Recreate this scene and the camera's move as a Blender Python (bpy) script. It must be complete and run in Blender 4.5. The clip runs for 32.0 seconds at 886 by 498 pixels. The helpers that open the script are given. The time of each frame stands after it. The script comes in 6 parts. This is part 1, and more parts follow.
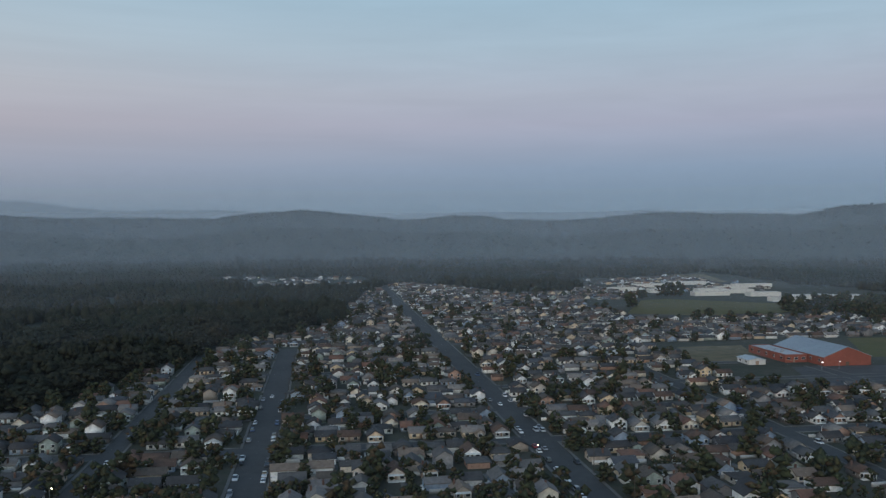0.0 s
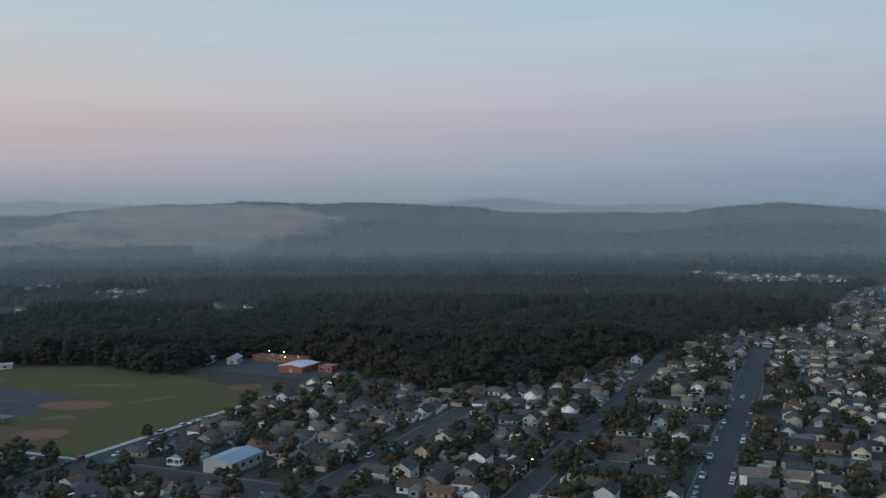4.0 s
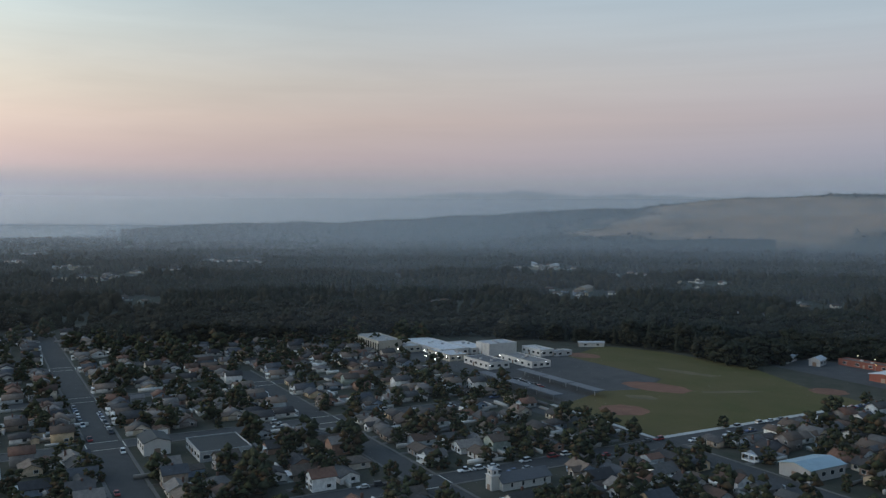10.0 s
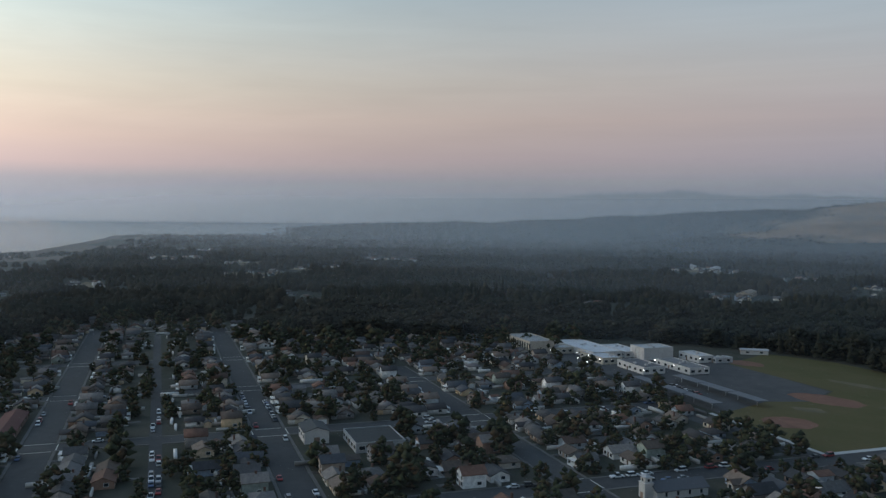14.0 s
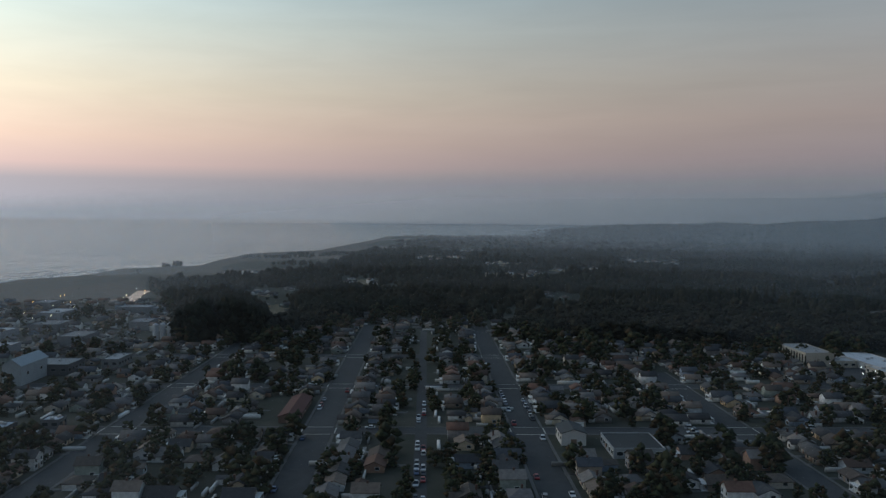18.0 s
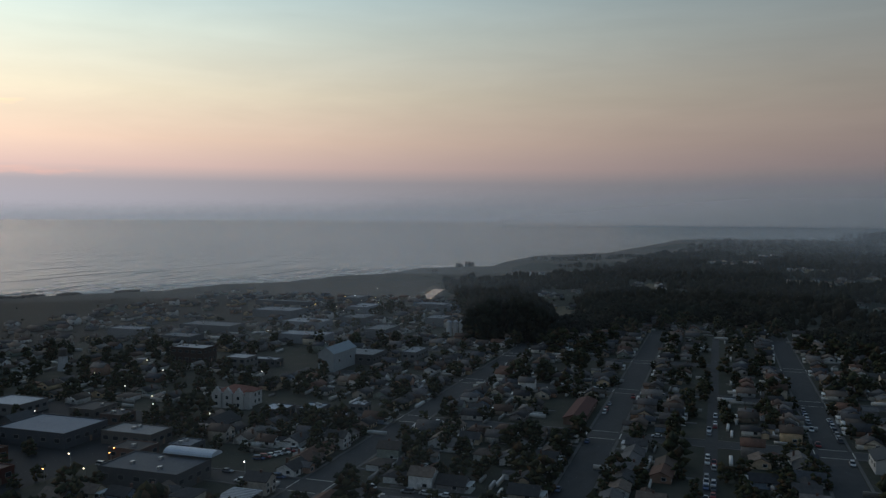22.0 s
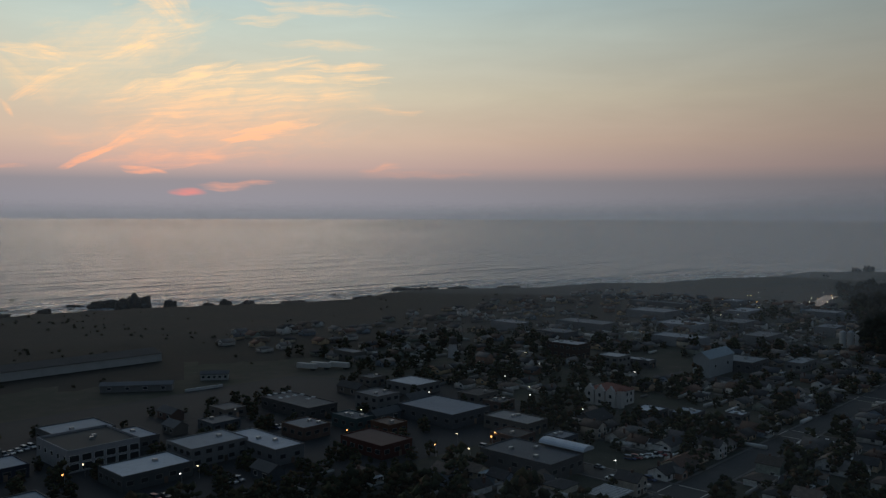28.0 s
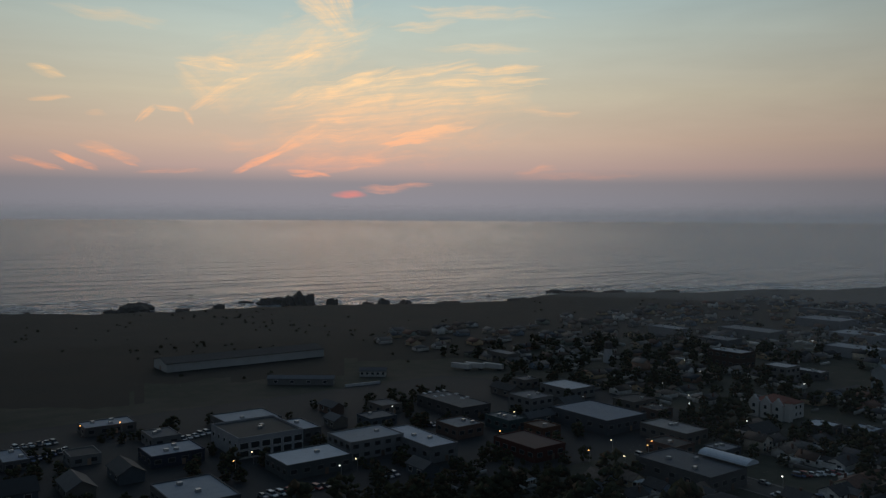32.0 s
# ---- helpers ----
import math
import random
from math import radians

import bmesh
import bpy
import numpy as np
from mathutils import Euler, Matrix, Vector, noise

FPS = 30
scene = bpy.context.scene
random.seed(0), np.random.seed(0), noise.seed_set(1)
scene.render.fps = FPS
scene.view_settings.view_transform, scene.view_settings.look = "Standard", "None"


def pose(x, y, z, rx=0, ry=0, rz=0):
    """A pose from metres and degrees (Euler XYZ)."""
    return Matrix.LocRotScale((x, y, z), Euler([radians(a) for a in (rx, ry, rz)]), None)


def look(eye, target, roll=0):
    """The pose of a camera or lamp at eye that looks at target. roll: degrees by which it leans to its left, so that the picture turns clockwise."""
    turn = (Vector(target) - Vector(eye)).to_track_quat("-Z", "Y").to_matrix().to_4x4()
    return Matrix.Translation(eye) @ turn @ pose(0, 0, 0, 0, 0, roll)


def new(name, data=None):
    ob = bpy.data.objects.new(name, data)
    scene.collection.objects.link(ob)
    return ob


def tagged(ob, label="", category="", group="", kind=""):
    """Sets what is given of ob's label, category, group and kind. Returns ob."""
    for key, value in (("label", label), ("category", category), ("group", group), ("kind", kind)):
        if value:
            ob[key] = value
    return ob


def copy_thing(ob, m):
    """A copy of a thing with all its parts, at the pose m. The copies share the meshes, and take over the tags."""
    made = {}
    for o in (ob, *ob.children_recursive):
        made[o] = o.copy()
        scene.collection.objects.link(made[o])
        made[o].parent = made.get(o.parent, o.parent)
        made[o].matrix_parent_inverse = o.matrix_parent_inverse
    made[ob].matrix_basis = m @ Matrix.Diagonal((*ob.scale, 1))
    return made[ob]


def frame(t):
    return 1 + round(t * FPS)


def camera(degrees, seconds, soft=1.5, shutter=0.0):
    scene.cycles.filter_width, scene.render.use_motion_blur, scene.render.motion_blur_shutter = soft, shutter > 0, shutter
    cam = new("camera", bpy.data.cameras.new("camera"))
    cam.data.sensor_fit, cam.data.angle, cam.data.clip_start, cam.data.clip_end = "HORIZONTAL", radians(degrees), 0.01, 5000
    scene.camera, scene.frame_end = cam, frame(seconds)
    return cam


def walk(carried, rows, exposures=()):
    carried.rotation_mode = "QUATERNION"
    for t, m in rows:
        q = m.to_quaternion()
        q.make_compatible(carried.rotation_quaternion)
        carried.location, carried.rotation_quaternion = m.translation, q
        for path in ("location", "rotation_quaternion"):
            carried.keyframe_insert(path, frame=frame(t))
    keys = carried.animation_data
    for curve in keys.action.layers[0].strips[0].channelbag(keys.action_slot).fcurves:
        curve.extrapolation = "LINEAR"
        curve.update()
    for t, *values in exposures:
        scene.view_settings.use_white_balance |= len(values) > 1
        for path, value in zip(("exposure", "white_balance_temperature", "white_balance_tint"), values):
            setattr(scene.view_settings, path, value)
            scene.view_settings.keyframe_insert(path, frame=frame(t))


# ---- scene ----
cam = camera(55.36, 32.0, soft=1.35)
PATH = [
    (0.0, pose(0, 0, 92, 88.65, 0.27, -8.00)),
    (0.5, pose(0, 0, 92, 88.63, 0.29, -4.91)),
    (1.0, pose(0, 0, 92, 88.60, 0.31, -1.35)),
    (1.5, pose(0, 0, 92, 88.60, 0.31, 2.53)),
    (2.0, pose(0, 0, 92, 88.57, 0.31, 6.50)),
    (2.5, pose(0, 0, 92, 88.53, 0.30, 10.50)),
    (3.0, pose(0, 0, 92, 88.51, 0.30, 14.67)),
    (3.5, pose(0, 0, 92, 88.46, 0.32, 19.02)),
    (5.5, pose(0, 0, 92, 88.21, 0.38, 35.29)),
    (6.0, pose(0, 0, 92, 88.17, 0.37, 40.00)),
    (6.5, pose(0, 0, 92, 88.13, 0.34, 44.38)),
    (7.0, pose(0, 0, 92, 88.09, 0.29, 48.04)),
    (7.5, pose(0, 0, 92, 88.05, 0.23, 50.79)),
    (8.0, pose(0, 0, 92, 88.03, 0.15, 53.43)),
    (8.5, pose(0, 0, 92, 88.01, 0.06, 55.72)),
    (9.0, pose(0, 0, 92, 88.00, -0.04, 57.59)),
    (9.5, pose(0, 0, 92, 87.97, -0.13, 60.02)),
    (10.0, pose(0, 0, 92, 87.95, -0.22, 61.13)),
    (10.5, pose(0, 0, 92, 87.97, -0.29, 61.98)),
    (11.0, pose(0, 0, 92, 87.95, -0.34, 63.38)),
    (11.5, pose(0, 0, 92, 87.90, -0.38, 65.43)),
    (12.0, pose(0, 0, 92, 87.90, -0.41, 66.33)),
    (12.5, pose(0, 0, 92, 87.89, -0.44, 67.57)),
    (13.0, pose(0, 0, 92, 87.88, -0.47, 68.50)),
    (13.5, pose(0, 0, 92, 87.88, -0.51, 69.75)),
    (15.5, pose(0, 0, 92, 87.89, -0.56, 77.51)),
    (16.0, pose(0, 0, 92, 87.89, -0.54, 79.28)),
    (16.5, pose(0, 0, 92, 87.89, -0.51, 81.55)),
    (17.0, pose(0, 0, 92, 87.88, -0.46, 83.78)),
    (17.5, pose(0, 0, 92, 87.88, -0.41, 86.20)),
    (18.0, pose(0, 0, 92, 87.86, -0.36, 88.90)),
    (18.5, pose(0, 0, 92, 87.85, -0.32, 92.20)),
    (19.0, pose(0, 0, 92, 87.85, -0.29, 95.64)),
    (19.5, pose(0, 0, 92, 87.83, -0.28, 98.59)),
    (20.0, pose(0, 0, 92, 87.83, -0.28, 101.02)),
    (20.5, pose(0, 0, 92, 87.86, -0.30, 102.83)),
    (21.0, pose(0, 0, 92, 87.90, -0.32, 104.43)),
    (21.5, pose(0, 0, 92, 87.92, -0.34, 106.27)),
    (22.0, pose(0, 0, 92, 87.92, -0.35, 108.19)),
    (22.5, pose(0, 0, 92, 87.90, -0.34, 110.42)),
    (23.0, pose(0, 0, 92, 87.88, -0.32, 112.69)),
    (23.5, pose(0, 0, 92, 87.85, -0.30, 114.99)),
    (24.0, pose(0, 0, 92, 87.86, -0.27, 117.33)),
    (24.5, pose(0, 0, 92, 87.83, -0.23, 119.29)),
    (26.5, pose(0, 0, 92, 87.80, -0.28, 126.59)),
    (27.0, pose(0, 0, 92, 87.79, -0.25, 128.75)),
    (27.5, pose(0, 0, 92, 87.79, -0.22, 130.98)),
    (28.0, pose(0, 0, 92, 87.79, -0.19, 133.18)),
    (28.5, pose(0, 0, 92, 87.81, -0.18, 135.72)),
    (29.0, pose(0, 0, 92, 87.84, -0.18, 138.28)),
    (29.5, pose(0, 0, 92, 87.82, -0.19, 140.64)),
    (30.0, pose(0, 0, 92, 87.83, -0.23, 140.77)),
    (30.5, pose(0, 0, 92, 87.85, -0.26, 140.83)),
    (31.0, pose(0, 0, 92, 87.89, -0.29, 141.68)),
    (31.5, pose(0, 0, 92, 87.86, -0.30, 141.44)),
    (32.0, pose(0, 0, 92, 87.88, -0.30, 143.65)),
]
EXPOSURES = [(0.0, 0.0), (3.0, 0.08), (7.0, 0.08), (10.0, -0.02), (13.0, -0.18), (16.0, -0.4), (19.0, -0.86), (21.0, -1.14), (24.0, -1.4), (26.5, -1.68), (28.0, -1.9), (32.0, -2.06)]
walk(cam, PATH, EXPOSURES)

EYE_Z = 92.0
SEA_Z = -18.0
SUN_AZ = 150.0  # degrees to the left of +y


def lin(r, g, b):
    return tuple((c / 255 / 12.92 if c < 10.3 else ((c / 255 + 0.055) / 1.055) ** 2.4) for c in (r, g, b)) + (1.0,)


def heading(az):
    a = radians(az)
    return -math.sin(a), math.cos(a)


def table(rows, x):
    return float(np.interp(x, [r[0] for r in rows], [r[1] for r in rows]))


# ---- sky ----
world = bpy.data.worlds.new("dusk_sky")
scene.world = world
world.use_nodes = True
wn, wl = world.node_tree.nodes, world.node_tree.links
wn.clear()


def wnode(kind, **inputs):
    n = wn.new(kind)
    for k, v in inputs.items():
        n.inputs[int(k[1:]) if k[0] == "i" and k[1:].isdigit() else k].default_value = v
    return n


def wmath(op, a, b=0.0, clamp=False):
    n = wn.new("ShaderNodeMath")
    n.operation, n.use_clamp = op, clamp
    for i, s in enumerate((a, b)):
        if isinstance(s, (int, float)):
            n.inputs[i].default_value = s
        else:
            wl.new(s, n.inputs[i])
    return n.outputs[0]


def wmix(f, a, b):
    n = wn.new("ShaderNodeMix")
    n.data_type = "RGBA"
    if isinstance(f, float):
        n.inputs[0].default_value = f
    else:
        wl.new(f, n.inputs[0])
    for i, s in ((6, a), (7, b)):
        if isinstance(s, tuple):
            n.inputs[i].default_value = s
        else:
            wl.new(s, n.inputs[i])
    return n.outputs[2]


def wramp(fac, rows, span):
    n = wn.new("ShaderNodeValToRGB")
    els = n.color_ramp.elements
    while len(els) < len(rows):
        els.new(0.5)
    for e, (deg, rgb) in zip(els, rows):
        e.position, e.color = math.sin(radians(deg)) / span, lin(*rgb)
    wl.new(fac, n.inputs[0])
    return n.outputs[0]


coord = wn.new("ShaderNodeTexCoord").outputs["Generated"]
sep = wn.new("ShaderNodeSeparateXYZ")
wl.new(coord, sep.inputs[0])
dx, dy, dz = sep.outputs
flat = wmath("SQRT", wmath("ADD", wmath("MULTIPLY", dx, dx), wmath("ADD", wmath("MULTIPLY", dy, dy), 1e-6)))
sx, sy = heading(SUN_AZ)
toward = wmath("DIVIDE", wmath("ADD", wmath("MULTIPLY", dx, sx), wmath("MULTIPLY", dy, sy)), flat)
side = wmath("ADD", wmath("MULTIPLY", toward, 0.5), 0.5, True)
up = wmath("DIVIDE", dz, 0.7, True)
EAST = [(0, (112, 135, 152)), (1.6, (121, 144, 165)), (4, (138, 158, 182)), (7, (166, 172, 192)), (9, (172, 181, 198)), (12, (168, 189, 206)),
        (16, (158, 189, 209)), (30, (124, 154, 182)), (44, (98, 130, 165))]
NORTH = [(0, (150, 156, 163)), (1.6, (162, 163, 170)), (4, (180, 170, 176)), (6.5, (197, 183, 180)), (9, (197, 192, 189)), (12, (190, 196, 200)),
         (16, (174, 193, 206)), (30, (126, 150, 172)), (44, (98, 126, 158))]
WEST = [(0, (138, 138, 145)), (1.2, (141, 139, 147)), (2.3, (143, 138, 143)), (3.3, (188, 162, 154)), (5, (206, 180, 160)), (8, (205, 195, 172)),
        (12, (190, 199, 188)), (16, (162, 189, 194)), (30, (106, 130, 148)), (44, (84, 112, 142))]
east, north, west = (wramp(up, r, 0.7) for r in (EAST, NORTH, WEST))
sky = wmix(wmath("MULTIPLY", side, 2.0, True), east, north)
sky = wmix(wmath("SUBTRACT", wmath("MULTIPLY", side, 2.0), 1.0, True), sky, west)
# streaks of high cloud, lit from below, over the place where the sun went down
ax_, ay_ = heading(SUN_AZ + 90)
off = wmath("MULTIPLY", wmath("ADD", wmath("MULTIPLY", dx, ax_), wmath("MULTIPLY", dy, ay_)), 57.3)  # degrees to the left of the sun
high = wmath("MULTIPLY", dz, 57.3)
flow = wn.new("ShaderNodeCombineXYZ")
wl.new(off, flow.inputs[0])
wl.new(high, flow.inputs[1])
wob = wnode("ShaderNodeTexNoise", Scale=0.3, Detail=2.0)
wl.new(flow.outputs[0], wob.inputs["Vector"])
wobble = wmath("MULTIPLY", wmath("SUBTRACT", wob.outputs[0], 0.5), 1.1)


def sky_noise(sx_, sy_, seed, detail, rough=0.55, distort=0.0):
    """Noise over the sky, stretched by its scales per degree sideways and upwards."""
    v = wn.new("ShaderNodeCombineXYZ")
    wl.new(wmath("MULTIPLY", sx_[0], sx_[1]), v.inputs[0])
    wl.new(wmath("MULTIPLY", sy_[0], sy_[1]), v.inputs[1])
    v.inputs[2].default_value = seed
    t = wnode("ShaderNodeTexNoise", Scale=1.0, Detail=detail, Roughness=rough, Distortion=distort)
    wl.new(v.outputs[0], t.inputs["Vector"])
    return t.outputs[0]


def streamer(o0, h0, o1, h1, wide, amount, fine=1.5, seed=0.0):
    """A long fibrous cloud from one place of the sky to another, in degrees off the sun and above the horizon; thin threads at its edges."""
    ln = math.hypot(o1 - o0, h1 - h0)
    cx, cy = (o1 - o0) / ln, (h1 - h0) / ln
    po, ph = wmath("SUBTRACT", off, o0), wmath("SUBTRACT", wmath("ADD", high, wobble), h0)
    along = wmath("ADD", wmath("MULTIPLY", po, cx), wmath("MULTIPLY", ph, cy))
    across = wmath("SUBTRACT", wmath("MULTIPLY", ph, cx), wmath("MULTIPLY", po, cy))
    middle = wmath("DIVIDE", wmath("SUBTRACT", along, ln / 2), ln / 2 + wide * 0.8)
    half = wmath("DIVIDE", across, wide)
    cover = wmath("SUBTRACT", 1.0, wmath("ADD", wmath("POWER", wmath("ABSOLUTE", middle), 2.2), wmath("MULTIPLY", half, half)), True)
    fibre = sky_noise((along, 0.24), (across, fine * 1.5), seed, 8.0, 0.66, 0.3)
    body = wmath("MULTIPLY", wmath("ADD", wmath("SUBTRACT", fibre, 0.67), wmath("MULTIPLY", cover, 0.44)), 2.7, True)
    return wmath("MULTIPLY", wmath("MULTIPLY", body, wmath("MULTIPLY", cover, 2.2, True)), amount, True)


# faint uneven veils all over the sky
veil = sky_noise((wmath("ADD", off, wmath("MULTIPLY", toward, 30.0)), 0.09), (high, 0.55), 3.0, 6.0, 0.62, 0.3)
shade = wn.new("ShaderNodeHueSaturation")
settle = wmath("MULTIPLY", wmath("SUBTRACT", high, 2.6), 0.3, True)  # the haze at the horizon is even
wl.new(wmath("ADD", wmath("MULTIPLY", wmath("MULTIPLY", wmath("SUBTRACT", veil, 0.5), 0.2), settle), 1.0), shade.inputs["Value"])
wl.new(sky, shade.inputs["Color"])
sky = shade.outputs[0]
cloud = 0.0
for line in (
        # the long slanting trail and the loose patch beside it
        (10.6, 6.7, 4.3, 10.2, 0.7, 0.9, 1.5, 1.0), (6.4, 9.2, -1.6, 12.3, 0.8, 1.05, 1.4, 2.0), (4.6, 9.6, -0.2, 12.6, 1.9, 0.6, 0.9, 3.0), (3.2, 14.4, -0.6, 11.6, 1.3, 0.75, 0.9, 4.0),
        (1.6, 16.0, 0.2, 13.0, 1.2, 0.7, 1.0, 5.0), (11.0, 10.0, 6.0, 9.4, 0.75, 0.85, 1.6, 6.0), (10.4, 9.4, 7.8, 7.4, 1.5, 0.5, 0.9, 7.0),
        # the small hook and flecks further left
        (13.4, 6.0, 12.2, 7.1, 0.33, 0.95, 2.2, 8.0), (12.4, 7.1, 10.4, 6.8, 0.28, 0.7, 2.2, 9.0), (10.5, 6.9, 10.0, 5.9, 0.3, 0.75, 2.2, 10.0),
        (19.4, 7.2, 16.9, 7.3, 0.3, 0.85, 2.0, 11.0), (19.2, 8.9, 17.2, 8.5, 0.35, 0.75, 2.0, 12.0), (16.4, 6.5, 14.8, 6.3, 0.25, 0.5, 2.0, 13.0),
        # the fan of fine ribs
        (5.6, 7.1, -4.4, 9.9, 0.95, 1.0, 1.7, 14.0), (3.0, 6.9, -5.6, 8.6, 0.8, 0.85, 2.4, 15.0), (0.8, 8.6, -9.4, 10.2, 0.75, 0.75, 2.8, 16.0), (-3.4, 8.9, -13.8, 9.0, 0.6, 0.85, 2.8, 17.0),
        (-6.0, 9.6, -13.4, 9.9, 0.45, 0.8, 2.6, 18.0), (4.6, 6.0, -6.0, 7.3, 0.9, 0.75, 2.8, 19.0), (-2.0, 7.2, -12.4, 8.2, 0.55, 0.85, 2.6, 20.0), (5.0, 5.0, -4.6, 5.9, 0.9, 0.6, 2.8, 21.0),
        (5.2, 6.6, -10.6, 8.6, 2.9, 0.62, 2.2, 22.0), (3.6, 5.2, -8.6, 6.6, 1.7, 0.5, 1.8, 23.0), (-11.0, 7.0, -15.5, 7.0, 0.35, 0.5, 2.2, 24.0),
        # brighter edges low in the fan
        (8.0, 2.7, 3.6, 4.6, 0.36, 1.25, 1.6, 25.0), (4.8, 4.1, 1.2, 6.3, 0.75, 1.0, 1.6, 26.0), (2.6, 6.3, 0.2, 6.4, 0.34, 1.2, 1.6, 27.0), (-1.2, 4.5, -9.4, 6.8, 0.62, 1.3, 1.6, 28.0),
        (-1.6, 4.6, -5.8, 5.3, 0.4, 1.2, 1.6, 29.0), (4.2, 3.1, 1.2, 2.8, 0.36, 1.0, 2.0, 30.0), (6.0, 3.4, -6.0, 4.4, 1.0, 0.55, 1.4, 31.0),
        # ragged shreds over the haze bank
        (18.4, 4.0, 15.4, 2.8, 0.34, 1.0, 1.8, 32.0), (16.8, 4.5, 13.2, 3.4, 0.6, 0.75, 2.0, 33.0), (20.4, 3.6, 17.4, 3.0, 0.4, 0.8, 2.0, 34.0), (14.0, 2.9, 9.0, 3.1, 0.3, 0.5, 2.0, 35.0),
        (-0.4, 1.8, -6.2, 2.4, 0.4, 0.55, 2.0, 36.0), (-9.5, 2.9, -20.0, 2.9, 0.4, 0.16, 2.0, 37.0), (-11.0, 3.0, -14.0, 3.5, 0.35, 0.35, 2.0, 38.0),
        # thin veils near the top
        (-2.6, 12.4, -7.4, 12.9, 0.5, 0.55, 1.8, 39.0), (-3.4, 13.5, -14.4, 13.2, 0.6, 0.4, 1.8, 40.0), (-4.0, 11.2, -13.0, 11.0, 0.5, 0.4, 2.0, 41.0), (18.0, 12.6, 11.0, 12.0, 0.6, 0.35, 1.6, 42.0),
        # soft glow of thin cloud round it all
        (8.0, 5.4, -12.0, 7.6, 4.2, 0.42, 0.5, 43.0), (10.0, 8.0, -1.0, 12.6, 3.0, 0.42, 0.6, 44.0)):
    c = streamer(*line)
    cloud = c if isinstance(cloud, float) else wmath("MAXIMUM", cloud, c)
# fine ribs and gaps run through all of it
drift = wmath("ADD", high, wmath("MULTIPLY", off, 0.1))
ribs = wmath("MULTIPLY", sky_noise((off, 0.22), (drift, 4.2), 51.0, 6.0, 0.6, 0.5), sky_noise((off, 0.5), (drift, 1.1), 53.0, 5.0, 0.6, 0.4))
cloud = wmath("MULTIPLY", cloud, wmath("ADD", wmath("MULTIPLY", wmath("SUBTRACT", ribs, 0.12), 5.0, True), 0.32), True)
sky = wmix(wmath("MULTIPLY", cloud, wmath("MULTIPLY", toward, 2.0, True), True), sky, wmix(wmath("MULTIPLY", wmath("SUBTRACT", high, 2.5), 0.16, True), lin(250, 168, 134), lin(255, 216, 168)))
# the last red of the sun, low in the haze
ember = wmath("SUBTRACT", 1.0, wmath("ADD", wmath("POWER", wmath("DIVIDE", off, 1.3), 2.0), wmath("POWER", wmath("DIVIDE", wmath("SUBTRACT", wmath("ADD", high, wmath("MULTIPLY", wobble, 0.5)), 1.5), 0.3), 2.0)), True)
ember = wmath("MULTIPLY", wmath("MULTIPLY", ember, wmath("MULTIPLY", toward, 2.0, True)), sky_noise((off, 1.0), (high, 4.0), 31.0, 4.0))
sky = wmix(wmath("MULTIPLY", ember, 1.15, True), sky, lin(244, 138, 126))
nishita = wn.new("ShaderNodeTexSky")
nishita.sky_type, nishita.sun_disc = "NISHITA", False
nishita.sun_elevation, nishita.sun_rotation = radians(1.0), radians(-SUN_AZ)
# the west is by far the brightest part of the sky
gain = wmath("POWER", 2.0, wmath("MULTIPLY", wmath("POWER", wmath("MULTIPLY", wmath("SUBTRACT", side, 0.5), 2.0, True), 2.0), 2.1))
glow = wnode("ShaderNodeBackground", Strength=1.0)
wl.new(gain, glow.inputs[1])
wl.new(sky, glow.inputs[0])
air = wnode("ShaderNodeBackground", Strength=0.05)
wl.new(nishita.outputs[0], air.inputs[0])
both = wn.new("ShaderNodeMixShader")
both.inputs[0].default_value = 0.03
wl.new(glow.outputs[0], both.inputs[1])
wl.new(air.outputs[0], both.inputs[2])
wl.new(both.outputs[0], wn.new("ShaderNodeOutputWorld").inputs[0])

sun = new("sun", bpy.data.lights.new("sun", "SUN"))
sun.data.energy, sun.data.angle, sun.data.color = 0.58, radians(40), (1.0, 0.8, 0.65)
hx, hy = heading(SUN_AZ)
sun.matrix_world = look((hx * 900, hy * 900, 350), (0, 0, 0))


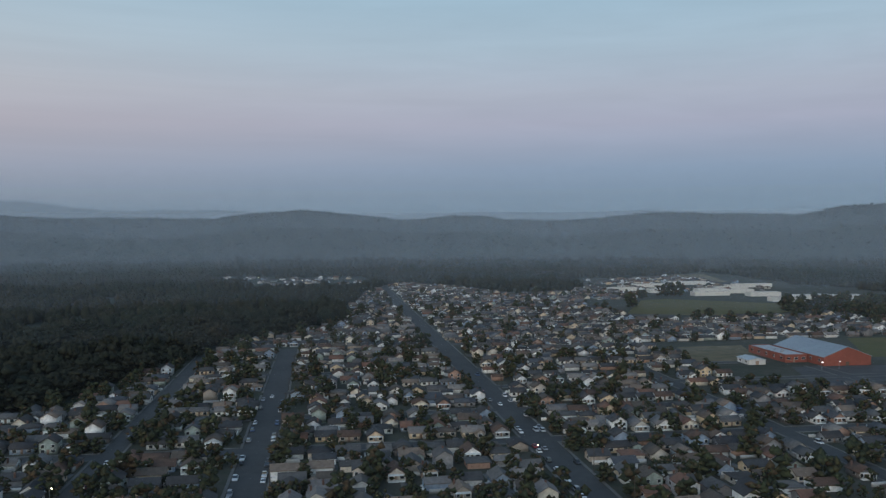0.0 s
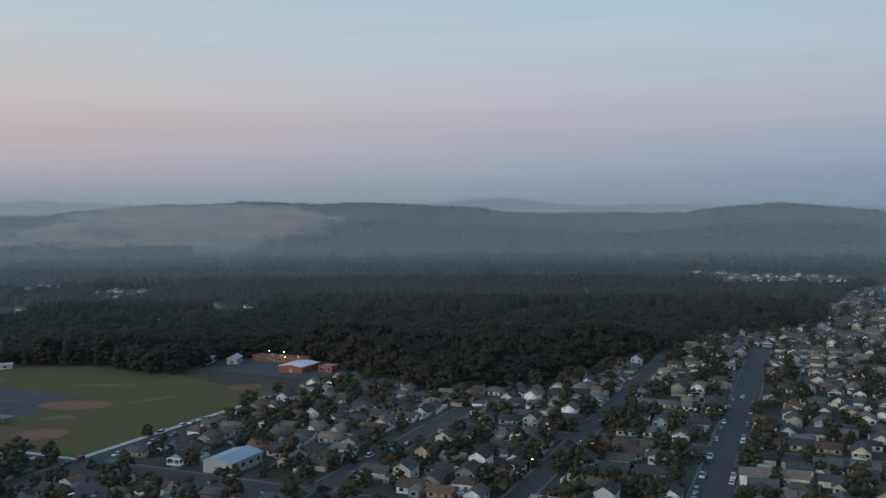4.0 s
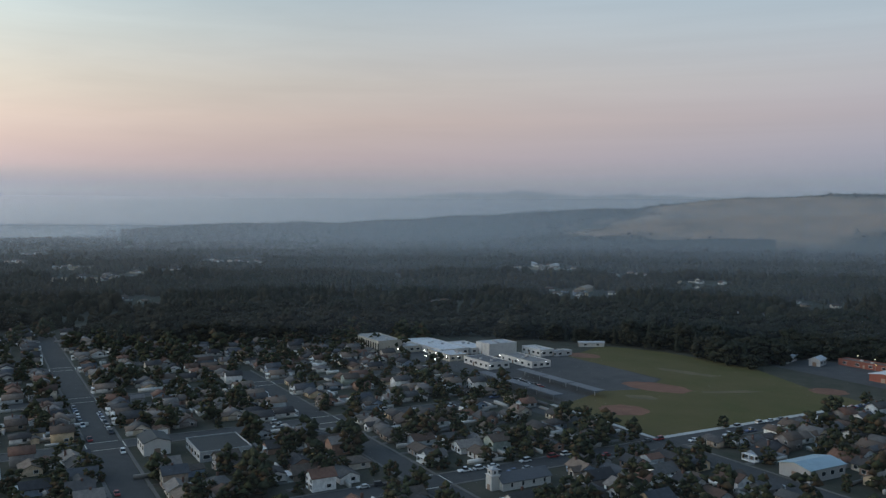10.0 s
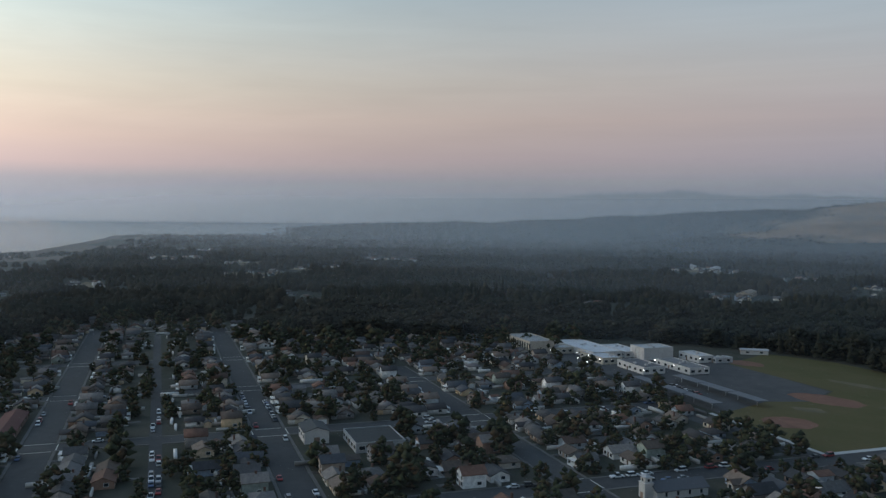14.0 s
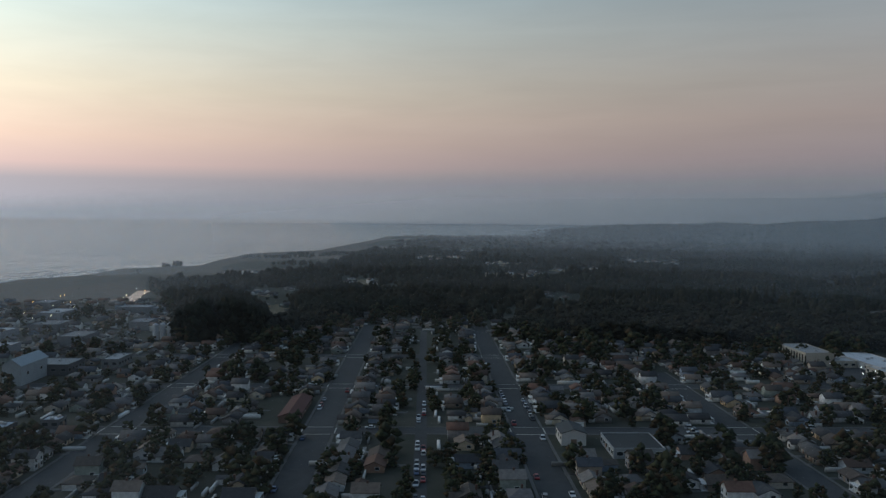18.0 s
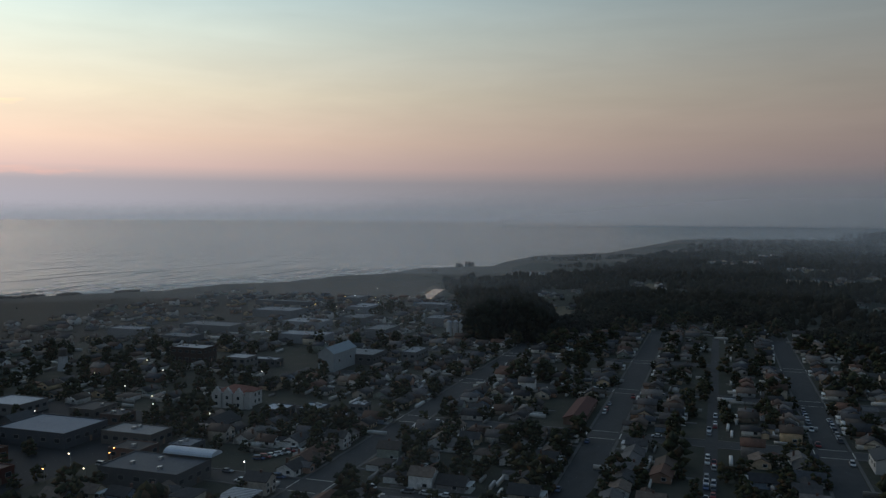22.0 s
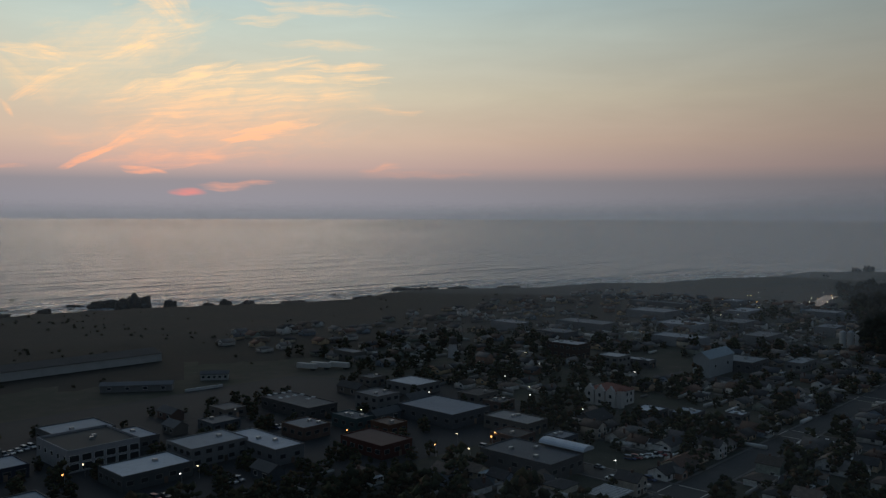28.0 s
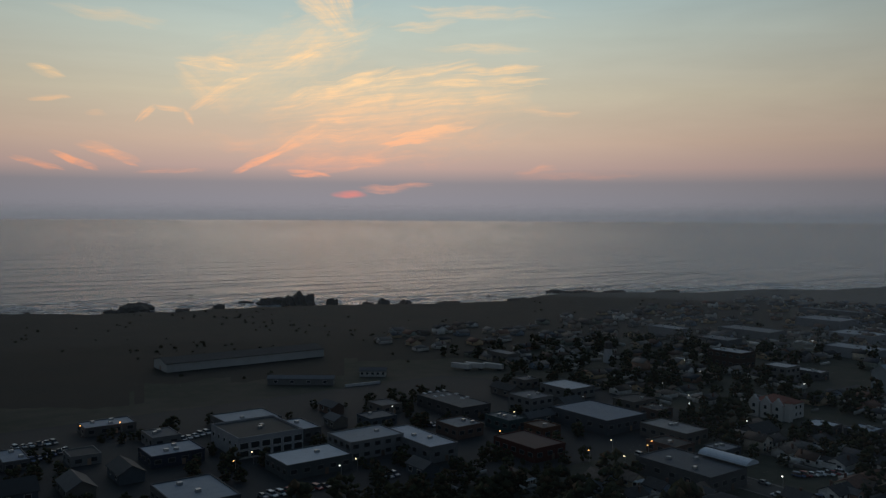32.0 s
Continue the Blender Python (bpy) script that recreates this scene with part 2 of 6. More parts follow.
# ---- materials ----
def material(name, rgb, rough=0.8, vary=0.0, grain=0.0, scale=1.0, other=None, metal=0.0, island=False, emit=0.0, bump=0.0, spec=0.3):
    """A surface whose colour varies piece by piece (vary), and by noise towards another colour (grain, at scale per metre)."""
    m = bpy.data.materials.new(name)
    m.use_nodes = True
    n, l = m.node_tree.nodes, m.node_tree.links
    b = n["Principled BSDF"]
    b.inputs["Roughness"].default_value, b.inputs["Metallic"].default_value = rough, metal
    b.inputs["Specular IOR Level"].default_value = spec
    b.inputs["Base Color"].default_value = (*rgb, 1)
    out = None
    if grain or bump:
        geo = n.new("ShaderNodeNewGeometry")
        tx = n.new("ShaderNodeTexNoise")
        tx.inputs["Scale"].default_value, tx.inputs["Detail"].default_value = scale, 6.0
        l.new(geo.outputs["Position"], tx.inputs["Vector"])
        big = n.new("ShaderNodeTexNoise")
        big.inputs["Scale"].default_value, big.inputs["Detail"].default_value = scale * 0.13, 3.0
        l.new(geo.outputs["Position"], big.inputs["Vector"])
        add = n.new("ShaderNodeMath")
        add.operation = "ADD"
        l.new(tx.outputs[0], add.inputs[0])
        l.new(big.outputs[0], add.inputs[1])
        mr = n.new("ShaderNodeMapRange")
        mr.inputs[1].default_value, mr.inputs[2].default_value = 0.75, 1.25
        mr.inputs[4].default_value = grain
        l.new(add.outputs[0], mr.inputs[0])
        mx = n.new("ShaderNodeMix")
        mx.data_type = "RGBA"
        mx.inputs[6].default_value = (*rgb, 1)
        mx.inputs[7].default_value = (*(other or tuple(c * 0.5 for c in rgb)), 1)
        l.new(mr.outputs[0], mx.inputs[0])
        out = mx.outputs[2]
        if bump:
            bp = n.new("ShaderNodeBump")
            bp.inputs["Strength"].default_value, bp.inputs["Distance"].default_value = bump, 0.3
            l.new(tx.outputs[0], bp.inputs["Height"])
            l.new(bp.outputs[0], b.inputs["Normal"])
    if vary:
        if island:
            rnd = n.new("ShaderNodeNewGeometry").outputs["Random Per Island"]
        else:
            rnd = n.new("ShaderNodeObjectInfo").outputs["Random"]
        hs = n.new("ShaderNodeHueSaturation")
        mr2 = n.new("ShaderNodeMapRange")
        mr2.inputs[3].default_value, mr2.inputs[4].default_value = 1 - vary, 1 + vary
        l.new(rnd, mr2.inputs[0])
        l.new(mr2.outputs[0], hs.inputs["Value"])
        if out:
            l.new(out, hs.inputs["Color"])
        else:
            hs.inputs["Color"].default_value = (*rgb, 1)
        out = hs.outputs[0]
    if out:
        l.new(out, b.inputs["Base Color"])
    if emit:
        b.inputs["Emission Color"].default_value, b.inputs["Emission Strength"].default_value = (*rgb, 1), emit
    return m


def palette(name, colours, rough=0.8, island=False, grain=0.25, spec=0.3):
    """A paint or roofing that takes one of several colours, house by house."""
    m = bpy.data.materials.new(name)
    m.use_nodes = True
    n, l = m.node_tree.nodes, m.node_tree.links
    b = n["Principled BSDF"]
    b.inputs["Roughness"].default_value = rough
    b.inputs["Specular IOR Level"].default_value = spec
    rnd = n.new("ShaderNodeNewGeometry").outputs["Random Per Island"] if island else n.new("ShaderNodeObjectInfo").outputs["Random"]
    rp = n.new("ShaderNodeValToRGB")
    rp.color_ramp.interpolation = "CONSTANT"
    els = rp.color_ramp.elements
    while len(els) < len(colours):
        els.new(0.5)
    for i, (e, c) in enumerate(zip(els, colours)):
        e.position, e.color = i / len(colours), (*c, 1)
    l.new(rnd, rp.inputs[0])
    geo = n.new("ShaderNodeNewGeometry")
    tx = n.new("ShaderNodeTexNoise")
    tx.inputs["Scale"].default_value, tx.inputs["Detail"].default_value = 0.7, 5.0
    l.new(geo.outputs["Position"], tx.inputs["Vector"])
    mr = n.new("ShaderNodeMapRange")
    mr.inputs[1].default_value, mr.inputs[2].default_value = 0.3, 0.7
    mr.inputs[3].default_value, mr.inputs[4].default_value = 1 - grain, 1 + grain * 0.6
    l.new(tx.outputs[0], mr.inputs[0])
    hs = n.new("ShaderNodeHueSaturation")
    l.new(rp.outputs[0], hs.inputs["Color"])
    l.new(mr.outputs[0], hs.inputs["Value"])
    l.new(hs.outputs[0], b.inputs["Base Color"])
    return m


ROOFS = [(0.06, 0.058, 0.058), (0.09, 0.085, 0.082), (0.045, 0.044, 0.046), (0.12, 0.088, 0.068), (0.105, 0.064, 0.046), (0.17, 0.155, 0.145), (0.07, 0.065, 0.062),
         (0.12, 0.112, 0.105), (0.17, 0.09, 0.062), (0.075, 0.078, 0.085), (0.2, 0.15, 0.115), (0.10, 0.08, 0.064), (0.055, 0.05, 0.048), (0.23, 0.2, 0.175)]
WALLS = [(0.82, 0.81, 0.79), (0.52, 0.46, 0.39), (0.26, 0.25, 0.25), (0.66, 0.5, 0.32), (0.6, 0.47, 0.33), (0.38, 0.31, 0.25), (0.5, 0.53, 0.55), (0.8, 0.78, 0.75),
         (0.3, 0.34, 0.3), (0.82, 0.81, 0.79), (0.36, 0.22, 0.16), (0.62, 0.6, 0.57), (0.26, 0.32, 0.4), (0.7, 0.62, 0.5), (0.8, 0.79, 0.77), (0.2, 0.18, 0.17)]
M_ROOF = palette("roof_shingle", ROOFS, 0.85)
M_WALL = palette("painted_siding", WALLS, 0.7)
M_ROOF_FAR = palette("roof_shingle_far", ROOFS, 0.85, island=True)
M_WALL_FAR = palette("painted_siding_far", WALLS, 0.7, island=True)
M_TRIM = material("white_trim", (0.78, 0.77, 0.74), 0.6, grain=0.2, scale=2.0)
M_GLASS = material("window_glass", (0.03, 0.035, 0.04), 0.08, spec=0.6)
# darker copy of the white trim, with the shade of backlit fronts in its colour
M_SHADED_TRIM = material("shaded_trim", (0.22, 0.22, 0.22), 0.6, grain=0.2, scale=2.0)
# asphalt for the backlit western yards, their dimness put into the base colour
M_LOT = material("dimmed_lot_asphalt", (0.028, 0.03, 0.031), 0.85, grain=0.8, scale=0.2, other=(0.022, 0.022, 0.024))
M_FENCE = material("weathered_fence", (0.46, 0.44, 0.41), 0.85, vary=0.75, island=True)
M_DOOR = material("door_paint", (0.22, 0.15, 0.11), 0.5, vary=0.6)
M_BRICK = material("chimney_brick", (0.15, 0.085, 0.065), 0.9, grain=0.5, scale=3.0)
M_CONCRETE = material("concrete", (0.15, 0.142, 0.13), 0.85, grain=0.5, scale=0.7)
M_ASPHALT = material("asphalt", (0.066, 0.066, 0.064), 0.85, grain=0.8, scale=0.25, other=(0.042, 0.042, 0.042))
M_PATCH = material("worn_asphalt", (0.08, 0.079, 0.077), 0.85, grain=0.9, scale=0.12, other=(0.048, 0.048, 0.049))
M_PAINT_LINE = material("road_paint", (0.62, 0.60, 0.52), 0.7, grain=0.4, scale=0.5)
M_TOWN = material("town_ground", (0.068, 0.062, 0.046), 0.95, grain=1.0, scale=0.11, other=(0.03, 0.036, 0.022))
M_FOREST_FLOOR = material("forest_floor", (0.028, 0.034, 0.02), 0.95, grain=1.0, scale=0.02, other=(0.018, 0.024, 0.016))
# headland grass far below its own tone: backlit dusk darkness put into the colour
M_HEADLAND = material("dry_headland_grass_dimmed", (0.03, 0.023, 0.016), 0.95, grain=1.0, scale=0.03, other=(0.017, 0.018, 0.013))
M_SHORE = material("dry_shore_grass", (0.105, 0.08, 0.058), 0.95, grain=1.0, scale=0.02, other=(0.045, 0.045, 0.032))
M_HILL_GRASS = material("dry_hill_grass", (0.34, 0.215, 0.125), 0.95, grain=1.0, scale=0.009, other=(0.18, 0.12, 0.07))
# on the hill the dry grass gives way to woodland floor by the share of open ground
hn, hl = M_HILL_GRASS.node_tree.nodes, M_HILL_GRASS.node_tree.links
hb = hn["Principled BSDF"]
open_share, cover_mix = hn.new("ShaderNodeAttribute"), hn.new("ShaderNodeMix")
open_share.attribute_name, cover_mix.data_type = "open_ground", "RGBA"
cover_mix.inputs[6].default_value = (0.028, 0.034, 0.02, 1)
hl.new(open_share.outputs["Fac"], cover_mix.inputs[0])
hl.new(hb.inputs["Base Color"].links[0].from_socket, cover_mix.inputs[7])
hl.new(cover_mix.outputs[2], hb.inputs["Base Color"])
M_LAWN = material("playing_field_grass", (0.074, 0.07, 0.014), 0.9, grain=1.0, scale=0.05, other=(0.11, 0.084, 0.028))
M_STRAW = material("worn_straw_grass", (0.2, 0.15, 0.09), 0.95, grain=1.0, scale=0.1, other=(0.1, 0.085, 0.045))
M_DIRT = material("infield_dirt", (0.24, 0.115, 0.075), 0.95, grain=0.7, scale=0.2)
M_ROCK = material("sea_rock", (0.075, 0.06, 0.048), 0.9, grain=0.8, scale=0.2, bump=0.6)
M_FOAM = material("surf_foam", (0.78, 0.8, 0.82), 0.6, grain=0.6, scale=0.12)
M_FOLIAGE = material("broadleaf_foliage", (0.052, 0.058, 0.03), 0.95, vary=0.5, spec=0.1, grain=0.8, scale=0.9, other=(0.034, 0.038, 0.022))
LEAVES = [(0.052, 0.058, 0.028), (0.04, 0.047, 0.026), (0.064, 0.058, 0.028), (0.046, 0.05, 0.027), (0.078, 0.054, 0.03), (0.034, 0.04, 0.024)]
M_FOLIAGE_FAR = palette("broadleaf_foliage_far", LEAVES, 0.95, island=True, spec=0.1)
M_CONIFER = material("conifer_needles", (0.02, 0.025, 0.016), 0.95, vary=0.15, island=True, spec=0.1, grain=1.0, scale=0.02, other=(0.034, 0.03, 0.019))
M_TRUNK = material("bark", (0.08, 0.06, 0.045), 0.95, grain=0.6, scale=2.0)
M_METAL = material("galvanised_metal", (0.42, 0.43, 0.44), 0.45, metal=0.7, grain=0.3, scale=0.6)
M_DARK = material("dark_rubber", (0.025, 0.025, 0.027), 0.7)


def water(name, rgb, wave):
    m = bpy.data.materials.new(name)
    m.use_nodes = True
    n, l = m.node_tree.nodes, m.node_tree.links
    b = n["Principled BSDF"]
    b.inputs["Base Color"].default_value, b.inputs["Roughness"].default_value, b.inputs["IOR"].default_value = (*rgb, 1), 0.12, 1.33
    geo = n.new("ShaderNodeNewGeometry")
    mp = n.new("ShaderNodeMapping")
    mp.inputs["Rotation"].default_value = (0, 0, radians(16))
    mp.inputs["Scale"].default_value = (0.012, 0.045, 1)
    l.new(geo.outputs["Position"], mp.inputs[0])
    a = n.new("ShaderNodeTexNoise")
    a.inputs["Scale"].default_value, a.inputs["Detail"].default_value, a.inputs["Distortion"].default_value = 1.0, 9.0, 0.4
    l.new(mp.outputs[0], a.inputs["Vector"])
    swell = n.new("ShaderNodeMapping")
    swell.inputs["Rotation"].default_value = (0, 0, radians(14))
    swell.inputs["Scale"].default_value = (0.0035, 0.016, 1)
    l.new(geo.outputs["Position"], swell.inputs[0])
    c = n.new("ShaderNodeTexNoise")
    c.inputs["Scale"].default_value, c.inputs["Detail"].default_value, c.inputs["Distortion"].default_value = 1.0, 5.0, 0.6
    l.new(swell.outputs[0], c.inputs["Vector"])
    # ripples fade with distance from the camera, so the far sea mirrors the low sky
    reach = n.new("ShaderNodeVectorMath")
    reach.operation = "LENGTH"
    l.new(geo.outputs["Position"], reach.inputs[0])
    far_fade = n.new("ShaderNodeMapRange")
    for i, v in ((1, 1100), (2, 3600), (3, 1.0), (4, 0.3)):
        far_fade.inputs[i].default_value = v
    l.new(reach.outputs["Value"], far_fade.inputs[0])
    bp = n.new("ShaderNodeBump")
    l.new(far_fade.outputs[0], bp.inputs["Strength"])
    bp.inputs["Distance"].default_value = wave
    l.new(a.outputs[0], bp.inputs["Height"])
    bq = n.new("ShaderNodeBump")
    l.new(far_fade.outputs[0], bq.inputs["Strength"])
    bq.inputs["Distance"].default_value = wave * 4.5
    l.new(c.outputs[0], bq.inputs["Height"])
    l.new(bp.outputs[0], bq.inputs["Normal"])
    l.new(bq.outputs[0], b.inputs["Normal"])
    return m


M_SEA = water("ocean_water", (0.125, 0.155, 0.17), 8.5)
M_POND = water("still_water", (0.03, 0.035, 0.035), 0.15)


# see-through surface of the shells that stand in for haze
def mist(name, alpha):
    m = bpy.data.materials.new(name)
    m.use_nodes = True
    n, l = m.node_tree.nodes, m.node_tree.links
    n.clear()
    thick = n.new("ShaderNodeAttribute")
    thick.attribute_name = "haze_amount"
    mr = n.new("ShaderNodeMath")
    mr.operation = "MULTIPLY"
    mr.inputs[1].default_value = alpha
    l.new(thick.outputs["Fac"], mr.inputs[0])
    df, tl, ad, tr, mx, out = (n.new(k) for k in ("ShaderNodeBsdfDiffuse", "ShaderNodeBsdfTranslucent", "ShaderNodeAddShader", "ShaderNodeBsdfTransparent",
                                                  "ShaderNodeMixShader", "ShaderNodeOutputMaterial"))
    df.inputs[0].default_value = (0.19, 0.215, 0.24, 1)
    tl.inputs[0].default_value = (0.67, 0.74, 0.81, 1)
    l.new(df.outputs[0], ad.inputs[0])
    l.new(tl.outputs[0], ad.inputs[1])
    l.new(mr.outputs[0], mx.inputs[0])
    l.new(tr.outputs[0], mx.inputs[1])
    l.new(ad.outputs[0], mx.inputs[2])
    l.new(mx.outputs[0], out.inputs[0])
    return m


# ---- geometry helpers ----
class Shape:
    """Collects vertices and faces, each face with a material slot."""

    def __init__(self):
        self.v, self.f, self.m = [], [], []

    def face(self, pts, slot=0):
        k = len(self.v)
        self.v.extend(tuple(p) for p in pts)
        self.f.append(tuple(range(k, k + len(pts))))
        self.m.append(slot)

    def hull(self, ring0, ring1, slot=0, caps=True):
        """Joins two rings of the same count; ring0 runs anticlockwise seen from ring1's side."""
        k, n = len(self.v), len(ring0)
        self.v.extend(tuple(p) for p in ring0)
        self.v.extend(tuple(p) for p in ring1)
        for i in range(n):
            j = (i + 1) % n
            self.f.append((k + i, k + j, k + n + j, k + n + i))
            self.m.append(slot)
        if caps:
            self.f.append(tuple(k + i for i in reversed(range(n))))
            self.f.append(tuple(k + n + i for i in range(n)))
            self.m += [slot, slot]

    def box(self, x0, x1, y0, y1, z0, z1, slot=0, taper=0.0):
        t = taper
        self.hull([(x0, y0, z0), (x1, y0, z0), (x1, y1, z0), (x0, y1, z0)],
                  [(x0 + t, y0 + t, z1), (x1 - t, y0 + t, z1), (x1 - t, y1 - t, z1), (x0 + t, y1 - t, z1)], slot)

    def tube(self, x, y, z0, z1, r0, r1, n=8, slot=0):
        ring = lambda r, z: [(x + r * math.cos(2 * math.pi * i / n), y + r * math.sin(2 * math.pi * i / n), z) for i in range(n)]
        self.hull(ring(r0, z0), ring(r1, z1), slot)

    def mesh(self, name, *mats):
        me = bpy.data.meshes.new(name)
        me.from_pydata(self.v, [], self.f)
        for m in mats:
            me.materials.append(m)
        if len(mats) > 1:
            me.polygons.foreach_set("material_index", self.m)
        me.update()
        return me


def part(name, shape, mats, parent, label=""):
    mats = mats if isinstance(mats, tuple) else (mats,)
    ob = new(name, shape.mesh(name, *mats) if isinstance(shape, Shape) else shape)
    ob.parent = parent
    if label:
        ob["label"] = label
    return ob


def find_part(ob, name):
    return next((c for c in ob.children if c.name.split(".")[0] == name), ob)


def thing(name, label, category, group="", kind="", m=None):
    ob = tagged(new(name), label, category, group, kind)
    ob.empty_display_size = 1.0
    if m is not None:
        ob.matrix_world = m
    return ob


def joined(name, protos, places, mats, label, category, kind="stuff", smooth=False):
    """One mesh out of many copies: protos are Shapes, places rows of (proto, x, y, z, turn, scale, scale z)."""
    vs, fs, sizes, ms, base = [], [], [], [], 0
    arr = [(np.array(p.v), p.f, np.array(p.m)) for p in protos]
    flat_f = [np.concatenate([np.array(f) for f in a[1]]) for a in arr]
    size_f = [np.array([len(f) for f in a[1]]) for a in arr]
    for k, x, y, z, turn, s, sz in places:
        pv = arr[k][0]
        c, q = math.cos(turn) * s, math.sin(turn) * s
        w = np.empty_like(pv)
        w[:, 0] = pv[:, 0] * c - pv[:, 1] * q + x
        w[:, 1] = pv[:, 0] * q + pv[:, 1] * c + y
        w[:, 2] = pv[:, 2] * sz + z
        vs.append(w)
        fs.append(flat_f[k] + base)
        sizes.append(size_f[k])
        ms.append(arr[k][2])
        base += len(pv)
    if not vs:
        return None
    vs, fs, sizes, ms = (np.concatenate(a) for a in (vs, fs, sizes, ms))
    me = bpy.data.meshes.new(name)
    me.vertices.add(len(vs))
    me.vertices.foreach_set("co", vs.astype(np.float32).ravel())
    me.loops.add(len(fs))
    me.loops.foreach_set("vertex_index", fs.astype(np.int32))
    me.polygons.add(len(sizes))
    starts = np.concatenate([[0], np.cumsum(sizes)[:-1]])
    me.polygons.foreach_set("loop_start", starts.astype(np.int32))
    me.polygons.foreach_set("loop_total", sizes.astype(np.int32))
    for m in mats:
        me.materials.append(m)
    me.polygons.foreach_set("material_index", ms.astype(np.int32))
    if smooth:
        me.polygons.foreach_set("use_smooth", np.ones(len(sizes), dtype=bool))
    me.update(calc_edges=True)
    return tagged(new(name, me), label, category, kind=kind)


rng = random.Random(7)

# ---- the lie of the land ----
COAST = [(0, 4900), (81, 4900), (85, 4520), (91, 4350), (93.5, 3100), (96, 2600), (97.2, 2330), (101, 2160), (102, 2100), (103.2, 1900), (104.3, 1750),
         (104.8, 1640), (107, 1600), (109.9, 1540), (111.3, 1440), (112.6, 1383), (114.8, 1345), (116.4, 1289), (119.1, 1216), (121.7, 1205), (126.3, 1112),
         (132.5, 1066), (135.2, 1056), (137.4, 985), (138.5, 945), (142.7, 909), (149.6, 891), (155.6, 880), (161.3, 850), (166.7, 851), (171, 884),
         (180, 900), (200, 950), (230, 1100), (250, 1500), (270, 2500), (285, 4900), (360, 4900)]
RIDGE_NEAR = [(-60, 0.9), (-36, 1.25), (-33, 1.2), (-31, 0.8), (-28.7, 0.79), (-22.5, 0.97), (-19.2, 0.74), (-15.5, 0.08), (-10.9, 0.68), (-8.6, 0.81),
              (-4.8, 0.6), (-0.6, 1.08), (1.6, 1.31), (4.9, 1.02), (9.9, 0.2), (14, 0.2), (17.6, 0.62), (20.9, 1.16), (28, 1.4), (32.5, 1.53), (36.6, 1.5),
              (41.6, 1.31), (46.9, 0.89), (50, 0.3), (54.3, -0.6), (60, -1.3), (360, -1.3)]
RIDGE_MID = [(-60, 0.3), (40, 0.9), (53, 0.6), (60.6, 0.1), (68, -0.27), (77, -0.46), (84, -0.9), (90, -1.3), (360, -1.3)]
RIDGE_FAR = [(-60, 1.0), (-30, 1.0), (-21, 1.17), (-16.2, 1.06), (-10.5, 1.18), (-4.8, 0.98), (2.7, 1.09), (5.7, 1.24), (10.6, 1.38), (12.3, 1.2), (15.6, 1.4),
             (17.6, 1.8), (20.9, 1.81), (23.4, 1.48), (30, 1.4), (43, 1.4), (49.2, 1.7), (51.4, 1.52), (53.2, 1.66), (55.8, 1.97), (57.8, 1.75), (60.2, 1.72),
             (63.5, 1.45), (67, 1.3), (74, 1.28), (77, 1.17), (82.5, 1.05), (87.3, 0.82), (90, 0.66), (93, 0.42), (96, 0.0), (99, -1.3), (120, -1.3)]


def wrapped(az):
    return az if az < 300 else az - 360


def coast(az):
    r = table(COAST, az)
    if r < 4300:
        n1 = noise.noise(Vector((az * 0.5, 3.1, 0))) + 0.6 * noise.noise(Vector((az * 1.7, 7.7, 0))) + 0.35 * noise.noise(Vector((az * 4.3, 1.7, 0)))
        r *= 1 + 0.014 * n1
    return r


def ridge(rows, az, r0, width, r):
    top = EYE_Z + math.tan(radians(table(rows, wrapped(az)))) * r0
    k = (r - r0) / (width if r < r0 else width * 1.3)
    return top * math.exp(-k * k * 1.6) if top > 0 else 0.0


def land(az, r):
    if r < 2300:
        return 0.0
    z = max(ridge(RIDGE_NEAR, az, 3500, 800, r), ridge(RIDGE_MID, az, 4300, 900, r))
    rough = noise.noise(Vector((r * math.sin(radians(az)) * 0.004, r * math.cos(radians(az)) * 0.004, 2.0))) * 14
    return max(0.0, z + rough * min(1, z / 60)) * min(1.0, (r - 2300) / 400)


def bald(az, r, x, y):
    """Below 1 where the dry meadow of the hill lies."""
    n = noise.noise(Vector((x * 0.003, y * 0.003, 5))) + 0.5 * noise.noise(Vector((x * 0.011, y * 0.011, 8)))
    return ((az - 40.5) / 10.5) ** 2 + ((r - 3080) / 430) ** 2 + n * 0.9


def at(x, y):
    return math.degrees(math.atan2(-x, y)) % 360, math.hypot(x, y)


FOREST_FROM = [(-60, 1400), (-36, 1337), (-30.4, 1485), (-25.3, 1816), (-18.4, 1424), (-16.2, 1231), (-12.4, 1175), (-8.6, 1352), (-4.8, 1432), (-2.5, 1192),
               (-0.9, 836), (2.1, 753), (4.7, 723), (7.9, 651), (9, 613), (13.4, 539), (14.9, 507), (17.5, 474), (20.9, 478), (24.4, 472), (28, 518),
               (30.6, 561), (34, 600), (38, 600), (40.9, 545), (45.5, 602), (50.8, 633), (59.7, 651), (66.8, 671), (70, 640), (74, 640), (79, 630), (83.5, 686), (86.3, 737),
               (89.8, 774), (93, 798), (96, 717), (101.3, 641), (106, 639), (106.8, 900), (108, 1150), (109, 1450), (110.5, 5000), (300, 5000)]
